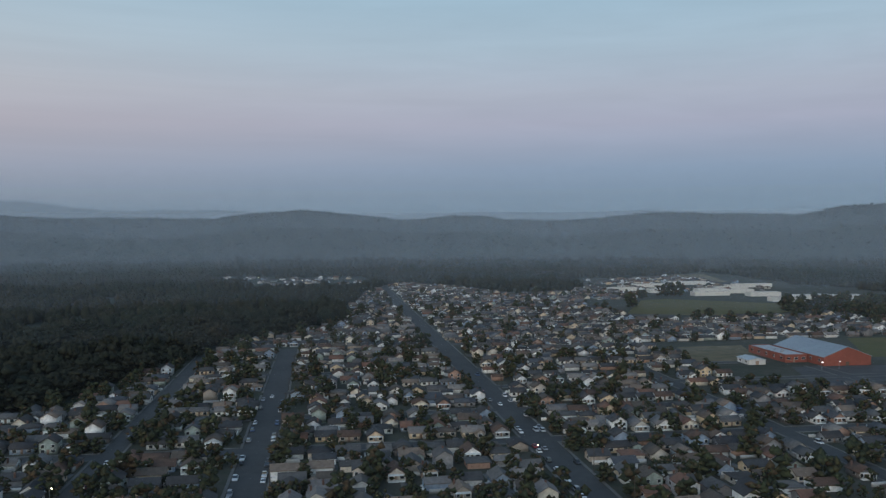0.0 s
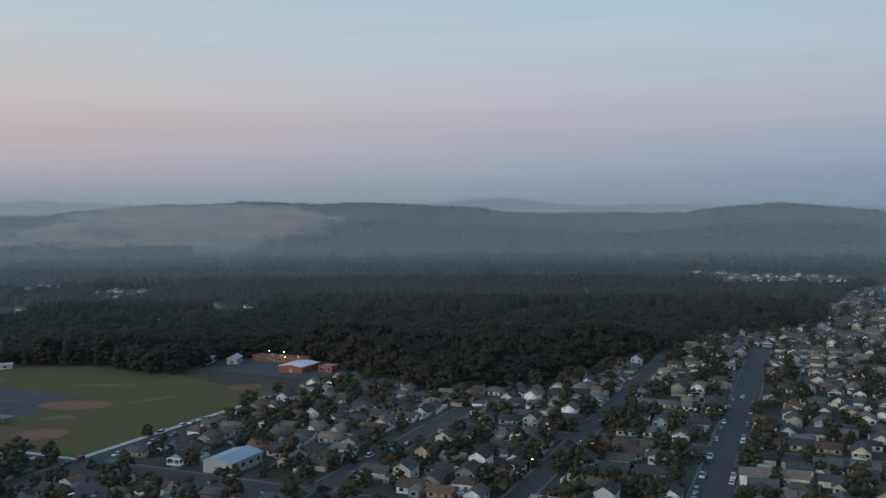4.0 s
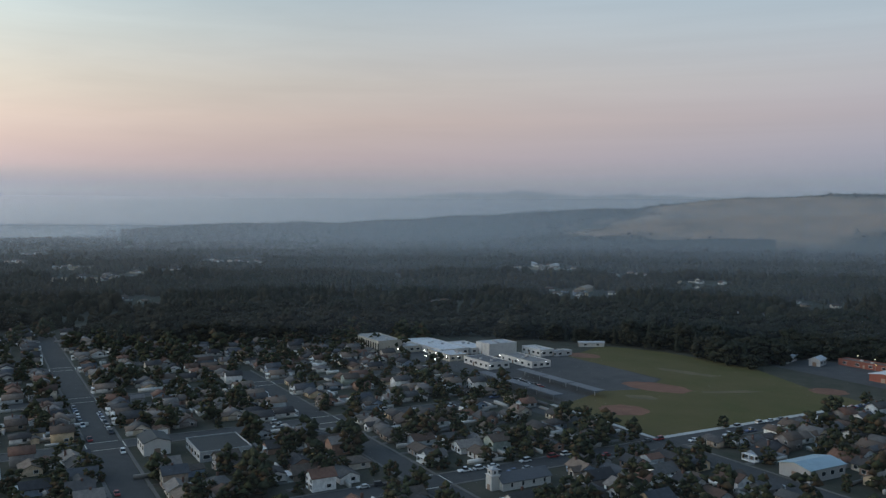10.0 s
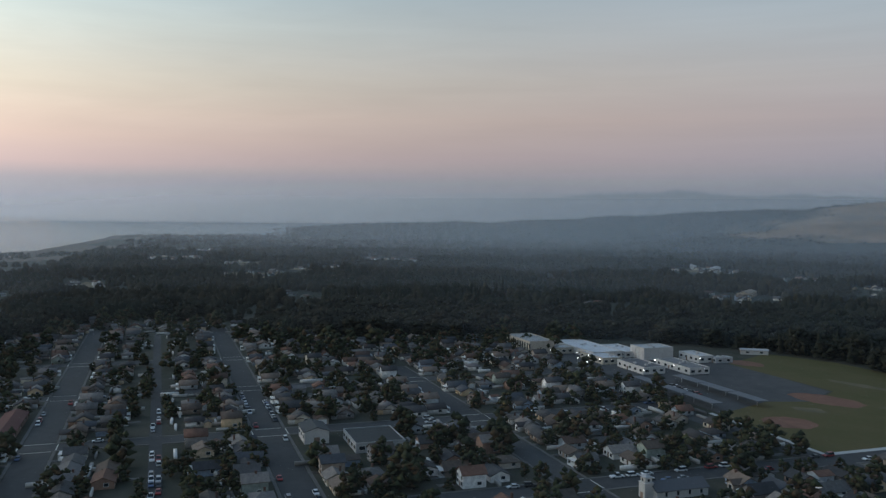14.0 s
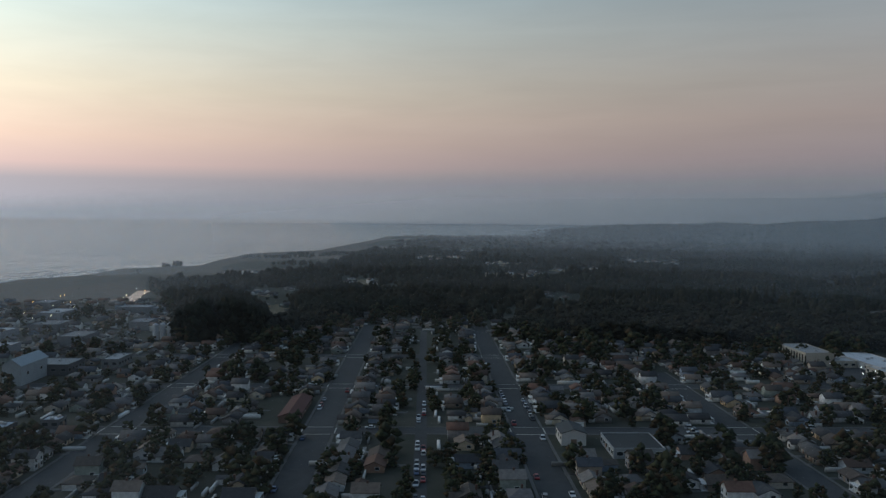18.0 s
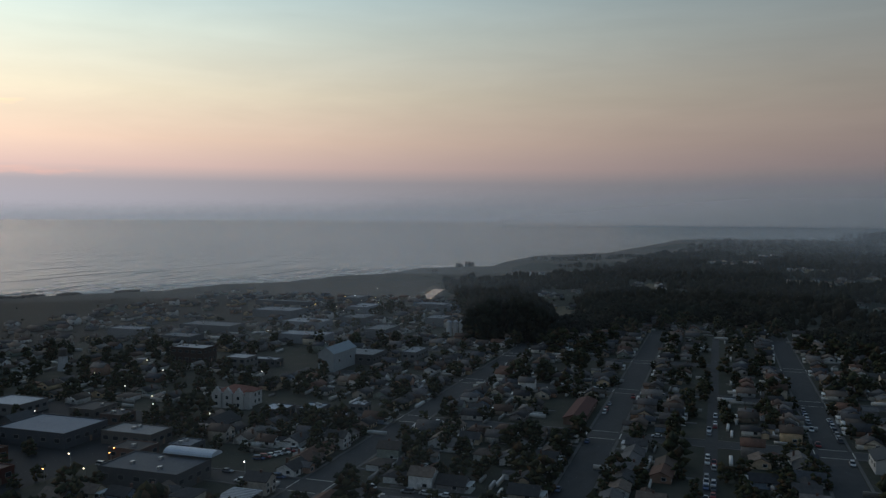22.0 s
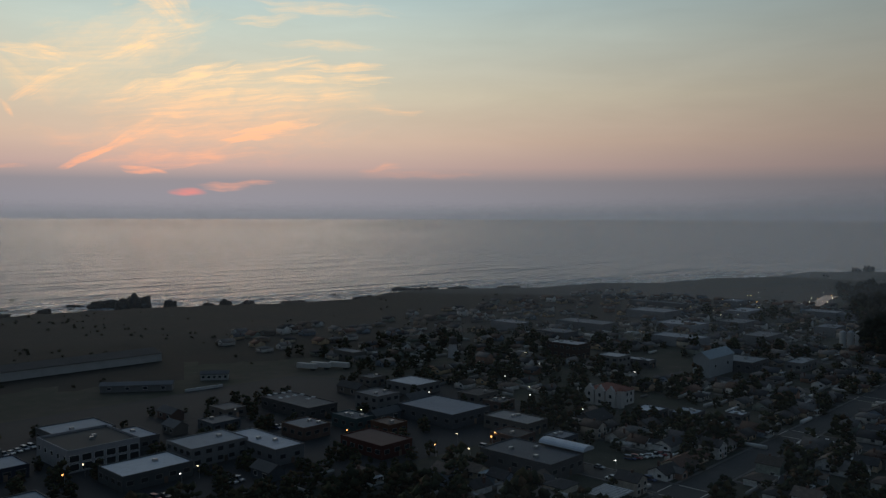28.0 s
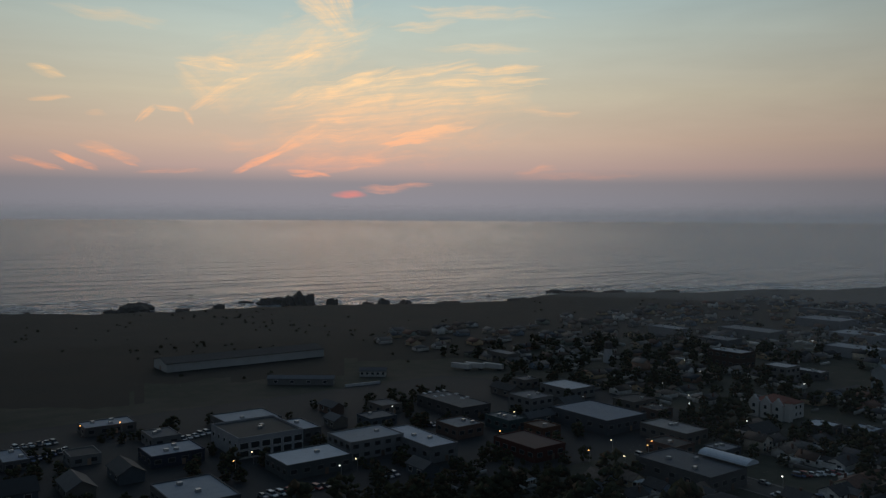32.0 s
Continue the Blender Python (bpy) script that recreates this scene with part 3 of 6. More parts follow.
# clearings in the woods: middle, half width, half depth
CLEARINGS = [(-1280, 920, 95, 85), (-845, 660, 55, 45), (-1050, 930, 50, 45), (-880, 915, 50, 45), (-590, 780, 50, 30), (-560, 650, 22, 18), (-800, 820, 40, 30), (-920, 373, 22, 24),
             (-1500, 290, 60, 40), (-1760, 470, 110, 60), (-810, 447, 20, 18), (-985, 155, 50, 22), (-890, 150, 30, 18), (-1880, 30, 120, 60), (-1400, 200, 40, 30), (-1120, -60, 35, 25),
             (-1330, -300, 60, 40), (560, 1300, 130, 190), (-30, 1500, 110, 120), (-150, 1620, 60, 60), (-1020, -190, 70, 30), (-1340, 135, 80, 50), (-1650, 155, 80, 45), (-1465, 240, 45, 30), (-830, -155, 60, 24), (-1188, -91, 60, 30), (-2280, 95, 120, 60), (-800, 632, 45, 40)]


def in_forest(x, y, margin=0.0):
    az, r = at(x, y)
    if r < table(FOREST_FROM, wrapped(az)) + margin or r > 4600:
        return False
    if r > coast(az) * 0.985 - 25:
        return False
    # the shore lies open, with stands of wind-cut trees
    if 90 < az < 112 and r > coast(az) * (0.62 + 0.12 * max(0, (98 - az) / 8)) and noise.noise(Vector((x * 0.005, y * 0.005, 12))) < 0.1 + max(0.0, (r / coast(az) - 0.8) * 2):
        return False
    return not any(abs(x - cx) < w and abs(y - cy) < d for cx, cy, w, d in CLEARINGS)


def ground_sheet():
    marks = [0, 120, 230, 320, 420, 540, 680, 850, 1050, 1300, 1600, 1950, 2300, 2500, 2700, 2800, 2880, 2960, 3040, 3120, 3200, 3280, 3360, 3440, 3520, 3600, 3750, 3900, 4050, 4200, 4350, 4500,
             4700, 4900]
    s = Shape()
    cols = 1200
    rows = len(marks) + 2
    for i in range(cols):
        az = i * 360 / cols
        edge = coast(az)
        hx_, hy_ = heading(az)
        for k in marks:
            r = k / 4900 * edge
            s.v.append((hx_ * r, hy_ * r, land(az, r)))
        drop = edge < 4800
        for extra, z in ((5, -9), (16, -24)):
            s.v.append((hx_ * (edge + extra), hy_ * (edge + extra), z if drop else land(az, edge)))
    for i in range(cols):
        j = (i + 1) % cols
        for k in range(rows - 1):
            a, b, c, d = i * rows + k, i * rows + k + 1, j * rows + k + 1, j * rows + k
            s.f.append((a, b, c, d))
            az = i * 360 / cols
            edge = coast(az)
            r = marks[min(k, len(marks) - 1)] / 4900 * edge
            x, y = -r * math.sin(radians(az)), r * math.cos(radians(az))
            w = wrapped(az)
            slot = 0
            if r > table(FOREST_FROM, w) - 20:
                slot = 1
            fray = 50 * noise.noise(Vector((x * 0.01, y * 0.01, 2)))
            # bearing from the camera picks the dimmed headland grass or the lighter shore grass
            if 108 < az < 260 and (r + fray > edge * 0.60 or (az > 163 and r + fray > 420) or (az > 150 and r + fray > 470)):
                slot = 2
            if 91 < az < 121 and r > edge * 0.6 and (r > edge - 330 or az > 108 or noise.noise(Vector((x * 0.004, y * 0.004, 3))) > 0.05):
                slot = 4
            if bald(w, r, x, y) < 1.9:
                slot = 3
            s.m.append(slot)
    s.f = [f[::-1] for f in s.f]
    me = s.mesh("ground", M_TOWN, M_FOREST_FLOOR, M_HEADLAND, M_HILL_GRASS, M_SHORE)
    share = []
    for x, y, z in s.v:
        az, r = at(x, y)
        share.append(min(1.0, max(0.0, (1.2 - bald(wrapped(az), r, x, y)) / 0.4)) if r > 2300 else 0.0)
    me.attributes.new("open_ground", "FLOAT", "POINT").data.foreach_set("value", share)
    return tagged(new("ground", me), "dark flat land of the town, woods and headland", "ground", kind="structure")


ground_sheet()


def sea_sheet():
    s = Shape()
    marks = [300, 700, 900, 1200, 1600, 2000, 2400, 2800, 3200, 3600, 3900, 4200, 4450, 4650, 4800, 4900]
    cols = 240
    for i in range(cols):
        hx_, hy_ = heading(i * 360 / cols)
        for r in marks:
            z = SEA_Z + (92 * ((r - 1800) / 3100) ** 2 if r > 1800 else 0)
            s.v.append((hx_ * r, hy_ * r, z if 70 < i * 1.5 < 290 else SEA_Z))
    n = len(marks)
    for i in range(cols):
        j = (i + 1) % cols
        for k in range(n - 1):
            s.f.append((j * n + k, j * n + k + 1, i * n + k + 1, i * n + k))
            s.m.append(0)
    return tagged(new("water", s.mesh("water", M_SEA)), "grey rippled ocean under a dusk sky", "sea", kind="structure")


sea_sheet()


def distance_haze():
    """Glow of hills so far off that only lit air shows: haze painted into the emission, brighter towards the west like
    the sky.
    """
    m = bpy.data.materials.new("distant_hills_haze_glow")
    m.use_nodes = True
    n, l = m.node_tree.nodes, m.node_tree.links
    n.clear()

    def calc(op, a, b=0.0, clamp=False):
        q = n.new("ShaderNodeMath")
        q.operation, q.use_clamp = op, clamp
        for i, v in enumerate((a, b)):
            if isinstance(v, (int, float)):
                q.inputs[i].default_value = v
            else:
                l.new(v, q.inputs[i])
        return q.outputs[0]

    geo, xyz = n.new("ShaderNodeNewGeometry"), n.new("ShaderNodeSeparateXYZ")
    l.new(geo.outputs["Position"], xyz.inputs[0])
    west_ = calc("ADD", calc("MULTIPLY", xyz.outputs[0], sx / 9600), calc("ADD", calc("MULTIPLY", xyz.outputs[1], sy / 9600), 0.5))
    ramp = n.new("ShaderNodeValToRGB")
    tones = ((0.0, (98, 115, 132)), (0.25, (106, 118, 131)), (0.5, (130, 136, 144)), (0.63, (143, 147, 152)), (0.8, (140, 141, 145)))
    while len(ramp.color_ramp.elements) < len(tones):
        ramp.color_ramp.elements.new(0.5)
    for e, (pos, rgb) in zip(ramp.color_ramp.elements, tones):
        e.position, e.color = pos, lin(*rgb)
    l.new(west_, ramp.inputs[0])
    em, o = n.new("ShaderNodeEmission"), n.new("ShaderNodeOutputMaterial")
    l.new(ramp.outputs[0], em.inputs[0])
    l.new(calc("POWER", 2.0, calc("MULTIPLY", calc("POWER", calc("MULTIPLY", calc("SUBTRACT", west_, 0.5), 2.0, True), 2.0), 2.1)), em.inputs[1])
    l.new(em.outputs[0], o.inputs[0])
    return m


def far_hills():
    s = Shape()
    cols = 360
    for i in range(cols + 1):
        az = -60 + i * 180 / cols
        top = EYE_Z + math.tan(radians(table(RIDGE_FAR, az))) * 4800 + 8 * noise.noise(Vector((az * 0.9, 0.3, 0))) + 5 * noise.noise(Vector((az * 3.1, 4.3, 0)))
        hx_, hy_ = heading(az)
        for r, z in ((4600, -20), (4720, top * 0.62), (4800, max(top, -15)), (4930, -20)):
            s.v.append((hx_ * r, hy_ * r, z))
    for i in range(cols):
        for k in range(3):
            s.f.append((i * 4 + k, (i + 1) * 4 + k, (i + 1) * 4 + k + 1, i * 4 + k + 1))
            s.m.append(0)
    return tagged(new("backdrop", s.mesh("backdrop", distance_haze())), "far wooded hills with blue haze painted into their glow", "hills", kind="structure")


far_hills()


# shell height and density by bearing, tuned to the camera's view
HAZE_TOP = [(-62, 0.075), (88, 0.07), (100, 0.045), (116, 0.024), (130, 0.018), (298, 0.018)]
HAZE_NEAR = [(-62, 0.8), (15, 0.85), (40, 1.1), (66, 1.1), (78, 0.65), (92, 0.45), (100, 0.7), (110, 1.6), (126, 1.4), (138, 0.5), (298, 0.35)]
HAZE_MID = [(-62, 0.75), (15, 0.75), (34, 0.75), (48, 0.8), (60, 1.0), (80, 0.9), (90, 0.55), (102, 0.5), (110, 0.45), (118, 0.4), (298, 0.35)]
HAZE_FAR = [(-62, 0.8), (25, 0.8), (50, 0.9), (90, 0.9), (100, 0.7), (108, 0.6), (116, 0.5), (298, 0.4)]


def haze_shell(r, alpha):
    """A translucent ring centred on the camera that stands in for haze; it fades out upwards."""
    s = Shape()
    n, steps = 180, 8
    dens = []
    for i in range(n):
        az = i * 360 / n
        top, d = table(HAZE_TOP, wrapped(az)) * r, table(HAZE_NEAR if r < 2000 else HAZE_MID if r < 4200 else HAZE_FAR, wrapped(az))
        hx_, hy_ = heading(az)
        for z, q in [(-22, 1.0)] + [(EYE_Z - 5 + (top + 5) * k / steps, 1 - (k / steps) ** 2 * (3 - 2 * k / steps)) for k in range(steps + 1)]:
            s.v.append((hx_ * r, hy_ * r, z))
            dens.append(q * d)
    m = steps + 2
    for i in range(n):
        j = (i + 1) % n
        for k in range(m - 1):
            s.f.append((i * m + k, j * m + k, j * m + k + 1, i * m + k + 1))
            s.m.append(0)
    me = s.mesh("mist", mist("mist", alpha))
    me.attributes.new("haze_amount", "FLOAT", "POINT").data.foreach_set("value", dens)
    tagged(new("mist", me), "translucent shell ring round the camera in place of haze", "mist", kind="structure")


# added haze shells; the 215 m one lifts dark tones like lens haze
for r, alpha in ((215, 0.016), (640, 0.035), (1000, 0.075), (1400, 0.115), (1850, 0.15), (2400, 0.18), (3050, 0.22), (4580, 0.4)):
    haze_shell(r, alpha)

# ---- streets ----
# along x: y, from, to, width; along y: x, from, to, width
STREETS_X = [(-132, -620, -190, 11), (-46, -720, -190, 12), (-2, -690, -200, 5), (44, -740, -190, 12), (137, -500, -190, 11), (245, -262, 420, 12), (357, -155, 420, 9),
             (419, -88, 300, 7), (481, -28, 420, 7), (543, -88, 300, 7), (605, -28, 290, 7), (667, -20, 420, 7), (729, 0, 420, 7), (791, 20, 420, 7), (853, 30, 420, 7)]
STREETS_Y = [(-258, -215, 400, 11), (-361, -200, 233, 10), (-457, -240, 222, 9), (-556, -200, 137, 9), (-155, 245, 392, 9), (-88, 245, 640, 8), (-28, 245, 660, 13),
             (92, 245, 1500, 13), (205, 245, 540, 8), (320, 245, 520, 8)]


def street(name, x0, x1, y0, y1, z):
    s = Shape()
    s.face([(x0, y0, z), (x1, y0, z), (x1, y1, z), (x0, y1, z)])
    return tagged(new(name, s.mesh(name, M_ASPHALT)), "grey asphalt town street", "road", kind="structure")


def spans(a, b, cuts):
    """The stretches of a..b that lie outside the cuts."""
    out, p = [], a
    for c0, c1 in sorted(cuts):
        if c1 > a and c0 < b:
            if c0 > p:
                out.append((p, c0))
            p = max(p, c1)
    if p < b:
        out.append((p, b))
    return out


def kerb(s, along_x, at_, a, b, cuts):
    for p, q in spans(a, b, cuts):
        s.box(*((p, q, at_ - 0.6, at_ + 0.6) if along_x else (at_ - 0.6, at_ + 0.6, p, q)), -0.1, 0.18)


for y, a, b, w in STREETS_X:
    street("road", a, b, y - w / 2, y + w / 2, 0.06)
    cuts = [(x - v / 2 - 1.8, x + v / 2 + 1.8) for x, c, d, v in STREETS_Y if c - 3 < y < d + 3]
    for sgn in (-1, 1):
        if w > 6:
            s = Shape()
            kerb(s, True, y + sgn * (w / 2 + 0.9), a, b, cuts)
            tagged(new("pavement", s.mesh("pavement", M_CONCRETE)), "pale concrete kerb and pavement strip", "pavement", kind="structure")
for x, a, b, w in STREETS_Y:
    street("road", x - w / 2, x + w / 2, a, b, 0.10)
    cuts = [(y - v / 2, y + v / 2) for y, c, d, v in STREETS_X if c - 3 < x < d + 3]
    for sgn in (-1, 1):
        s = Shape()
        kerb(s, False, x + sgn * (w / 2 + 0.9), a, b, cuts)
        tagged(new("pavement", s.mesh("pavement", M_CONCRETE)), "pale concrete kerb and pavement strip", "pavement", kind="structure")

# the school street bends off the grid
s = Shape()
bend = [(-262, 242, 6), (-330, 237, 6), (-400, 229, 6), (-460, 222, 6), (-560, 210, 5)]
for (xa, ya, wa), (xb, yb, wb) in zip(bend, bend[1:]):
    s.face([(xa, ya - wa, 0.08), (xa, ya + wa, 0.08), (xb, yb + wb, 0.08), (xb, yb - wb, 0.08)])
tagged(new("road", s.mesh("road", M_ASPHALT)), "grey asphalt street past the school", "road", kind="structure")


# ---- woods ----
def icosphere(s, c, rx, ry, rz, slot=0, jitter=0.0, rnd=rng):
    t = (1 + 5 ** 0.5) / 2
    raw = [(-1, t, 0), (1, t, 0), (-1, -t, 0), (1, -t, 0), (0, -1, t), (0, 1, t), (0, -1, -t), (0, 1, -t), (t, 0, -1), (t, 0, 1), (-t, 0, -1), (-t, 0, 1)]
    tri = [(0, 11, 5), (0, 5, 1), (0, 1, 7), (0, 7, 10), (0, 10, 11), (1, 5, 9), (5, 11, 4), (11, 10, 2), (10, 7, 6), (7, 1, 8), (3, 9, 4), (3, 4, 2), (3, 2, 6),
           (3, 6, 8), (3, 8, 9), (4, 9, 5), (2, 4, 11), (6, 2, 10), (8, 6, 7), (9, 8, 1)]
    k = len(s.v)
    for x, y, z in raw:
        q = (1 + rnd.uniform(-jitter, jitter)) / 1.902
        s.v.append((c[0] + x * rx * q, c[1] + y * ry * q, c[2] + z * rz * q))
    for f in tri:
        s.f.append(tuple(k + i for i in f))
        s.m.append(slot)


def tuft(s, c, r, rnd, slot=0):
    """A small ragged clump of leaves."""
    k = len(s.v)
    for x, y, z in ((1, 0, 0), (-0.5, 0.87, 0), (-0.5, -0.87, 0), (0, 0, 0.9), (0, 0, -0.7)):
        q = r * rnd.uniform(0.65, 1.45)
        s.v.append((c[0] + x * q + rnd.uniform(-0.3, 0.3) * r, c[1] + y * q + rnd.uniform(-0.3, 0.3) * r, c[2] + z * q + rnd.uniform(-0.25, 0.25) * r))
    for a, b in ((0, 1), (1, 2), (2, 0)):
        s.f += [(k + a, k + b, k + 3), (k + b, k + a, k + 4)]
        s.m += [slot, slot]


def conifer_far(rnd):
    """One unit high: ragged tiers of boughs."""
    s = Shape()
    lean = rnd.uniform(-0.02, 0.02)
    n = 6
    for z0, z1, r in ((0.08, 0.52, 0.2), (0.34, 0.76, 0.155), (0.6, 1.0, 0.1)):
        k = len(s.v)
        for i in range(n):
            a = 2 * math.pi * (i + rnd.uniform(-0.3, 0.3)) / n
            q = r * rnd.uniform(0.6, 1.25)
            s.v.append((q * math.cos(a), q * math.sin(a), z0 + rnd.uniform(-0.05, 0.06)))
        s.v.append((lean, lean, z1))
        for i in range(n):
            s.f.append((k + i, k + (i + 1) % n, k + n))
            s.m.append(0)
    return s


def broadleaf_far(rnd, clumps=7):
    """One unit high: a loose heap of leaf clumps on a short stem."""
    s = Shape()
    for i in range(clumps):
        h = rnd.uniform(0.14, 0.93)
        a, q = rnd.uniform(0, 6.28), 0.36 * rnd.uniform(0.3, 1.0) * math.sin(math.pi * min(0.97, max(0.12, h))) ** 0.55
        tuft(s, (q * math.cos(a), q * math.sin(a), h), rnd.uniform(0.1, 0.17), rnd)
    return s


def lump_far(rnd, domes=3):
    """One unit high: leafy domes leaning on each other, broken in outline."""
    s = Shape()
    for i in range(domes):
        cx, cy, r, z1 = rnd.uniform(-0.2, 0.2), rnd.uniform(-0.2, 0.2), rnd.uniform(0.16, 0.27), rnd.uniform(0.66, 1.0)
        k, n = len(s.v), 6
        for z, q in ((0.08, 0.7), (z1 * 0.45, 1.0), (z1 * 0.8, 0.72)):
            for j in range(n):
                a = 2 * math.pi * (j + rnd.uniform(-0.3, 0.3)) / n
                w = r * q * rnd.uniform(0.65, 1.2)
                s.v.append((cx + w * math.cos(a), cy + w * math.sin(a), z + rnd.uniform(-0.06, 0.06)))
        s.v.append((cx + rnd.uniform(-0.04, 0.04), cy + rnd.uniform(-0.04, 0.04), z1))
        for j in range(n):
            m = (j + 1) % n
            s.f += [(k + j, k + m, k + n + m, k + n + j), (k + n + j, k + n + m, k + 2 * n + m, k + 2 * n + j), (k + 2 * n + j, k + 2 * n + m, k + 3 * n)]
            s.m += [0, 0, 0]
    return s


def woods():
    rnd = random.Random(21)
    protos = [conifer_far(rnd) for i in range(10)] + [broadleaf_far(rnd, 46) for i in range(6)] + [lump_far(rnd) for i in range(10)]
    places = {"near": [], "far": []}
    r = 440.0
    while r < 4550:
        step = 7.6 + max(0, r - 500) * 0.0085
        n = int(2 * math.pi * r * 182 / 360 / step)
        for i in range(n):
            az = -62 + 182 * (i + rnd.random()) / n
            rr = r + rnd.uniform(-0.5, 0.5) * step
            x, y = -rr * math.sin(radians(az)), rr * math.cos(radians(az))
            if not in_forest(x, y):
                continue
            z = land(az % 360, rr)
            open_ = bald(az, rr, x, y)
            if open_ < 0.75 and rnd.random() < 0.98 or open_ < 1.05 and rnd.random() < 0.45:
                continue
            patch = noise.noise(Vector((x * 0.006, y * 0.006, 1)))
            if rr < 1400 and patch < -0.33 and rnd.random() < 0.6:
                continue
            conifer = rnd.random() < 0.1 + patch * 0.5
            grow = 1 + max(0, rr - 1200) * 0.0003
            stand = noise.noise(Vector((x * 0.021, y * 0.021, 6)))
            h = (rnd.triangular(10, 21, 13) if conifer else rnd.triangular(7, 19, 11)) * (1 + 0.4 * patch + 0.55 * stand)
            if rr > coast(az % 360) * 0.72 and az > 92:
                h *= 0.5
            if rr > 2300:
                h *= 0.45
            out = 1 + 75 / rr
            if any(abs(x * out - cx) < w and abs(y * out - cy) < d for cx, cy, w, d in CLEARINGS):
                h = min(h * 0.4, 5.0)
            k = rnd.randrange(10) if conifer else 10 + rnd.randrange(6) if rr < 800 else 16 + rnd.randrange(10)
            wide = min(h, 14) * grow * (1.3 if conifer else 1.55)
            places["near" if rr < 900 else "far"].append((k, x, y, z - 0.3, rnd.uniform(0, 6.28), wide, h))
        r += step * 0.9
    joined("forest_edge", protos, places["near"], (M_CONIFER,), "dark green conifer and oak wood beside the town", "forest", smooth=True)
    joined("forest", protos, places["far"], (M_CONIFER,), "dark conifer forest reaching to the hills", "forest", smooth=True)


woods()


def cypress_grove():
    """The tall dark stand beside the silos."""
    rnd = random.Random(31)
    protos = [broadleaf_far(rnd, 60) for i in range(5)]
    places = []
    for i in range(85):
        az, r = rnd.uniform(100.6, 106.4), rnd.uniform(628, 700)
        h = rnd.uniform(26, 36) * (1 - 0.35 * (abs(az - 103.5) / 3) ** 3)
        places.append((rnd.randrange(5), -r * math.sin(radians(az)), r * math.cos(radians(az)), -3.0, rnd.uniform(0, 6.28), h * 0.75, h))
    joined("cypress_grove", protos, places, (M_CONIFER,), "tall dark stand of cypress trees above the roofs", "trees", smooth=True)


cypress_grove()

# ---- landmarks keep their ground free of houses: x0, x1, y0, y1 ----
RESERVED = [(-600, -266, 250, 430), (-360, -262, 425, 500), (-210, -188, 250, 280), (252, 500, 458, 645), (318, 560, 815, 1050), (-256, -228, 148, 180), (-242, -224, -153, -138),
            (-285, -238, -212, -158), (-382, -340, -240, -160), (-510, -440, -290, -205), (-330, -40, -440, -235), (-660, -620, -215, -180), (-356, -314, 48, 95),
            (-545, -505, -200, -180), (-420, -370, -72, -50), (-480, -445, -335, -300), (-300, -200, -340, -205), (-410, -398, -376, -362), (-275, -150, -525, -485), (420, 700, 930, 1330)]


def blocked(x, y, pad=0.0):
    if any(x0 - pad < x < x1 + pad and y0 - pad < y < y1 + pad for x0, x1, y0, y1 in RESERVED):
        return True
    if any(abs(y - sy_) < w / 2 + pad and a - pad < x < b + pad for sy_, a, b, w in STREETS_X):
        return True
    return any(abs(x - sx_) < w / 2 + pad and a - pad < y < b + pad for sx_, a, b, w in STREETS_Y)


# ---- houses ----
def gable(s, x0, x1, y0, y1, h, rise, slot=0):
    xm = (x0 + x1) / 2
    ring = lambda y: [(x0, y, 0), (x1, y, 0), (x1, y, h), (xm, y, h + rise), (x0, y, h)]
    s.hull(ring(y0), ring(y1), slot)


def gable_roof(s, x0, x1, y0, y1, h, rise, over=0.5, thick=0.24, slot=0):
    xm, k = (x0 + x1) / 2, rise / ((x1 - x0) / 2)
    a, b = x0 - over, x1 + over
    ring = lambda y: [(a, y, h - over * k), (xm, y, h + rise), (b, y, h - over * k), (b, y, h - over * k + thick), (xm, y, h + rise + thick), (a, y, h - over * k + thick)]
    s.hull(ring(y0 - over), ring(y1 + over), slot)


def hip_roof(s, x0, x1, y0, y1, h, rise, over=0.5, slot=0):
    a, b, c, d = x0 - over, x1 + over, y0 - over, y1 + over
    xm, in_ = (a + b) / 2, (b - a) / 2 * 0.9
    k = len(s.v)
    s.v += [(a, c, h - 0.15), (b, c, h - 0.15), (b, d, h - 0.15), (a, d, h - 0.15), (a, c, h + 0.08), (b, c, h + 0.08), (b, d, h + 0.08), (a, d, h + 0.08),
            (xm, c + in_, h + rise), (xm, d - in_, h + rise)]
    for f in ((3, 2, 1, 0), (0, 1, 5, 4), (1, 2, 6, 5), (2, 3, 7, 6), (3, 0, 4, 7), (4, 5, 8), (5, 6, 9, 8), (6, 7, 9), (7, 4, 8, 9)):
        s.f.append(tuple(k + i for i in f))
        s.m.append(slot)


def opening(x, y, z, w, h, face, frame_slot=0, pane_slot=1):
    """A framed pane on a wall that faces -y, +y, -x or +x."""
    s = Shape()
    ax = {"-y": (1, 0, 0, -1), "+y": (1, 0, 0, 1), "-x": (0, 1, -1, 0), "+x": (0, 1, 1, 0)}[face]

    def slab(w2, h2, d, slot):
        x0, x1 = x - ax[0] * w2 / 2 - abs(ax[2]) * d, x + ax[0] * w2 / 2 + abs(ax[2]) * d
        y0, y1 = y - ax[1] * w2 / 2 - abs(ax[3]) * d, y + ax[1] * w2 / 2 + abs(ax[3]) * d
        s.box(x0, x1, y0, y1, z - h2 / 2, z + h2 / 2, slot)

    slab(w + 0.24, h + 0.24, 0.05, frame_slot)
    slab(w, h, 0.075, pane_slot)
    return s


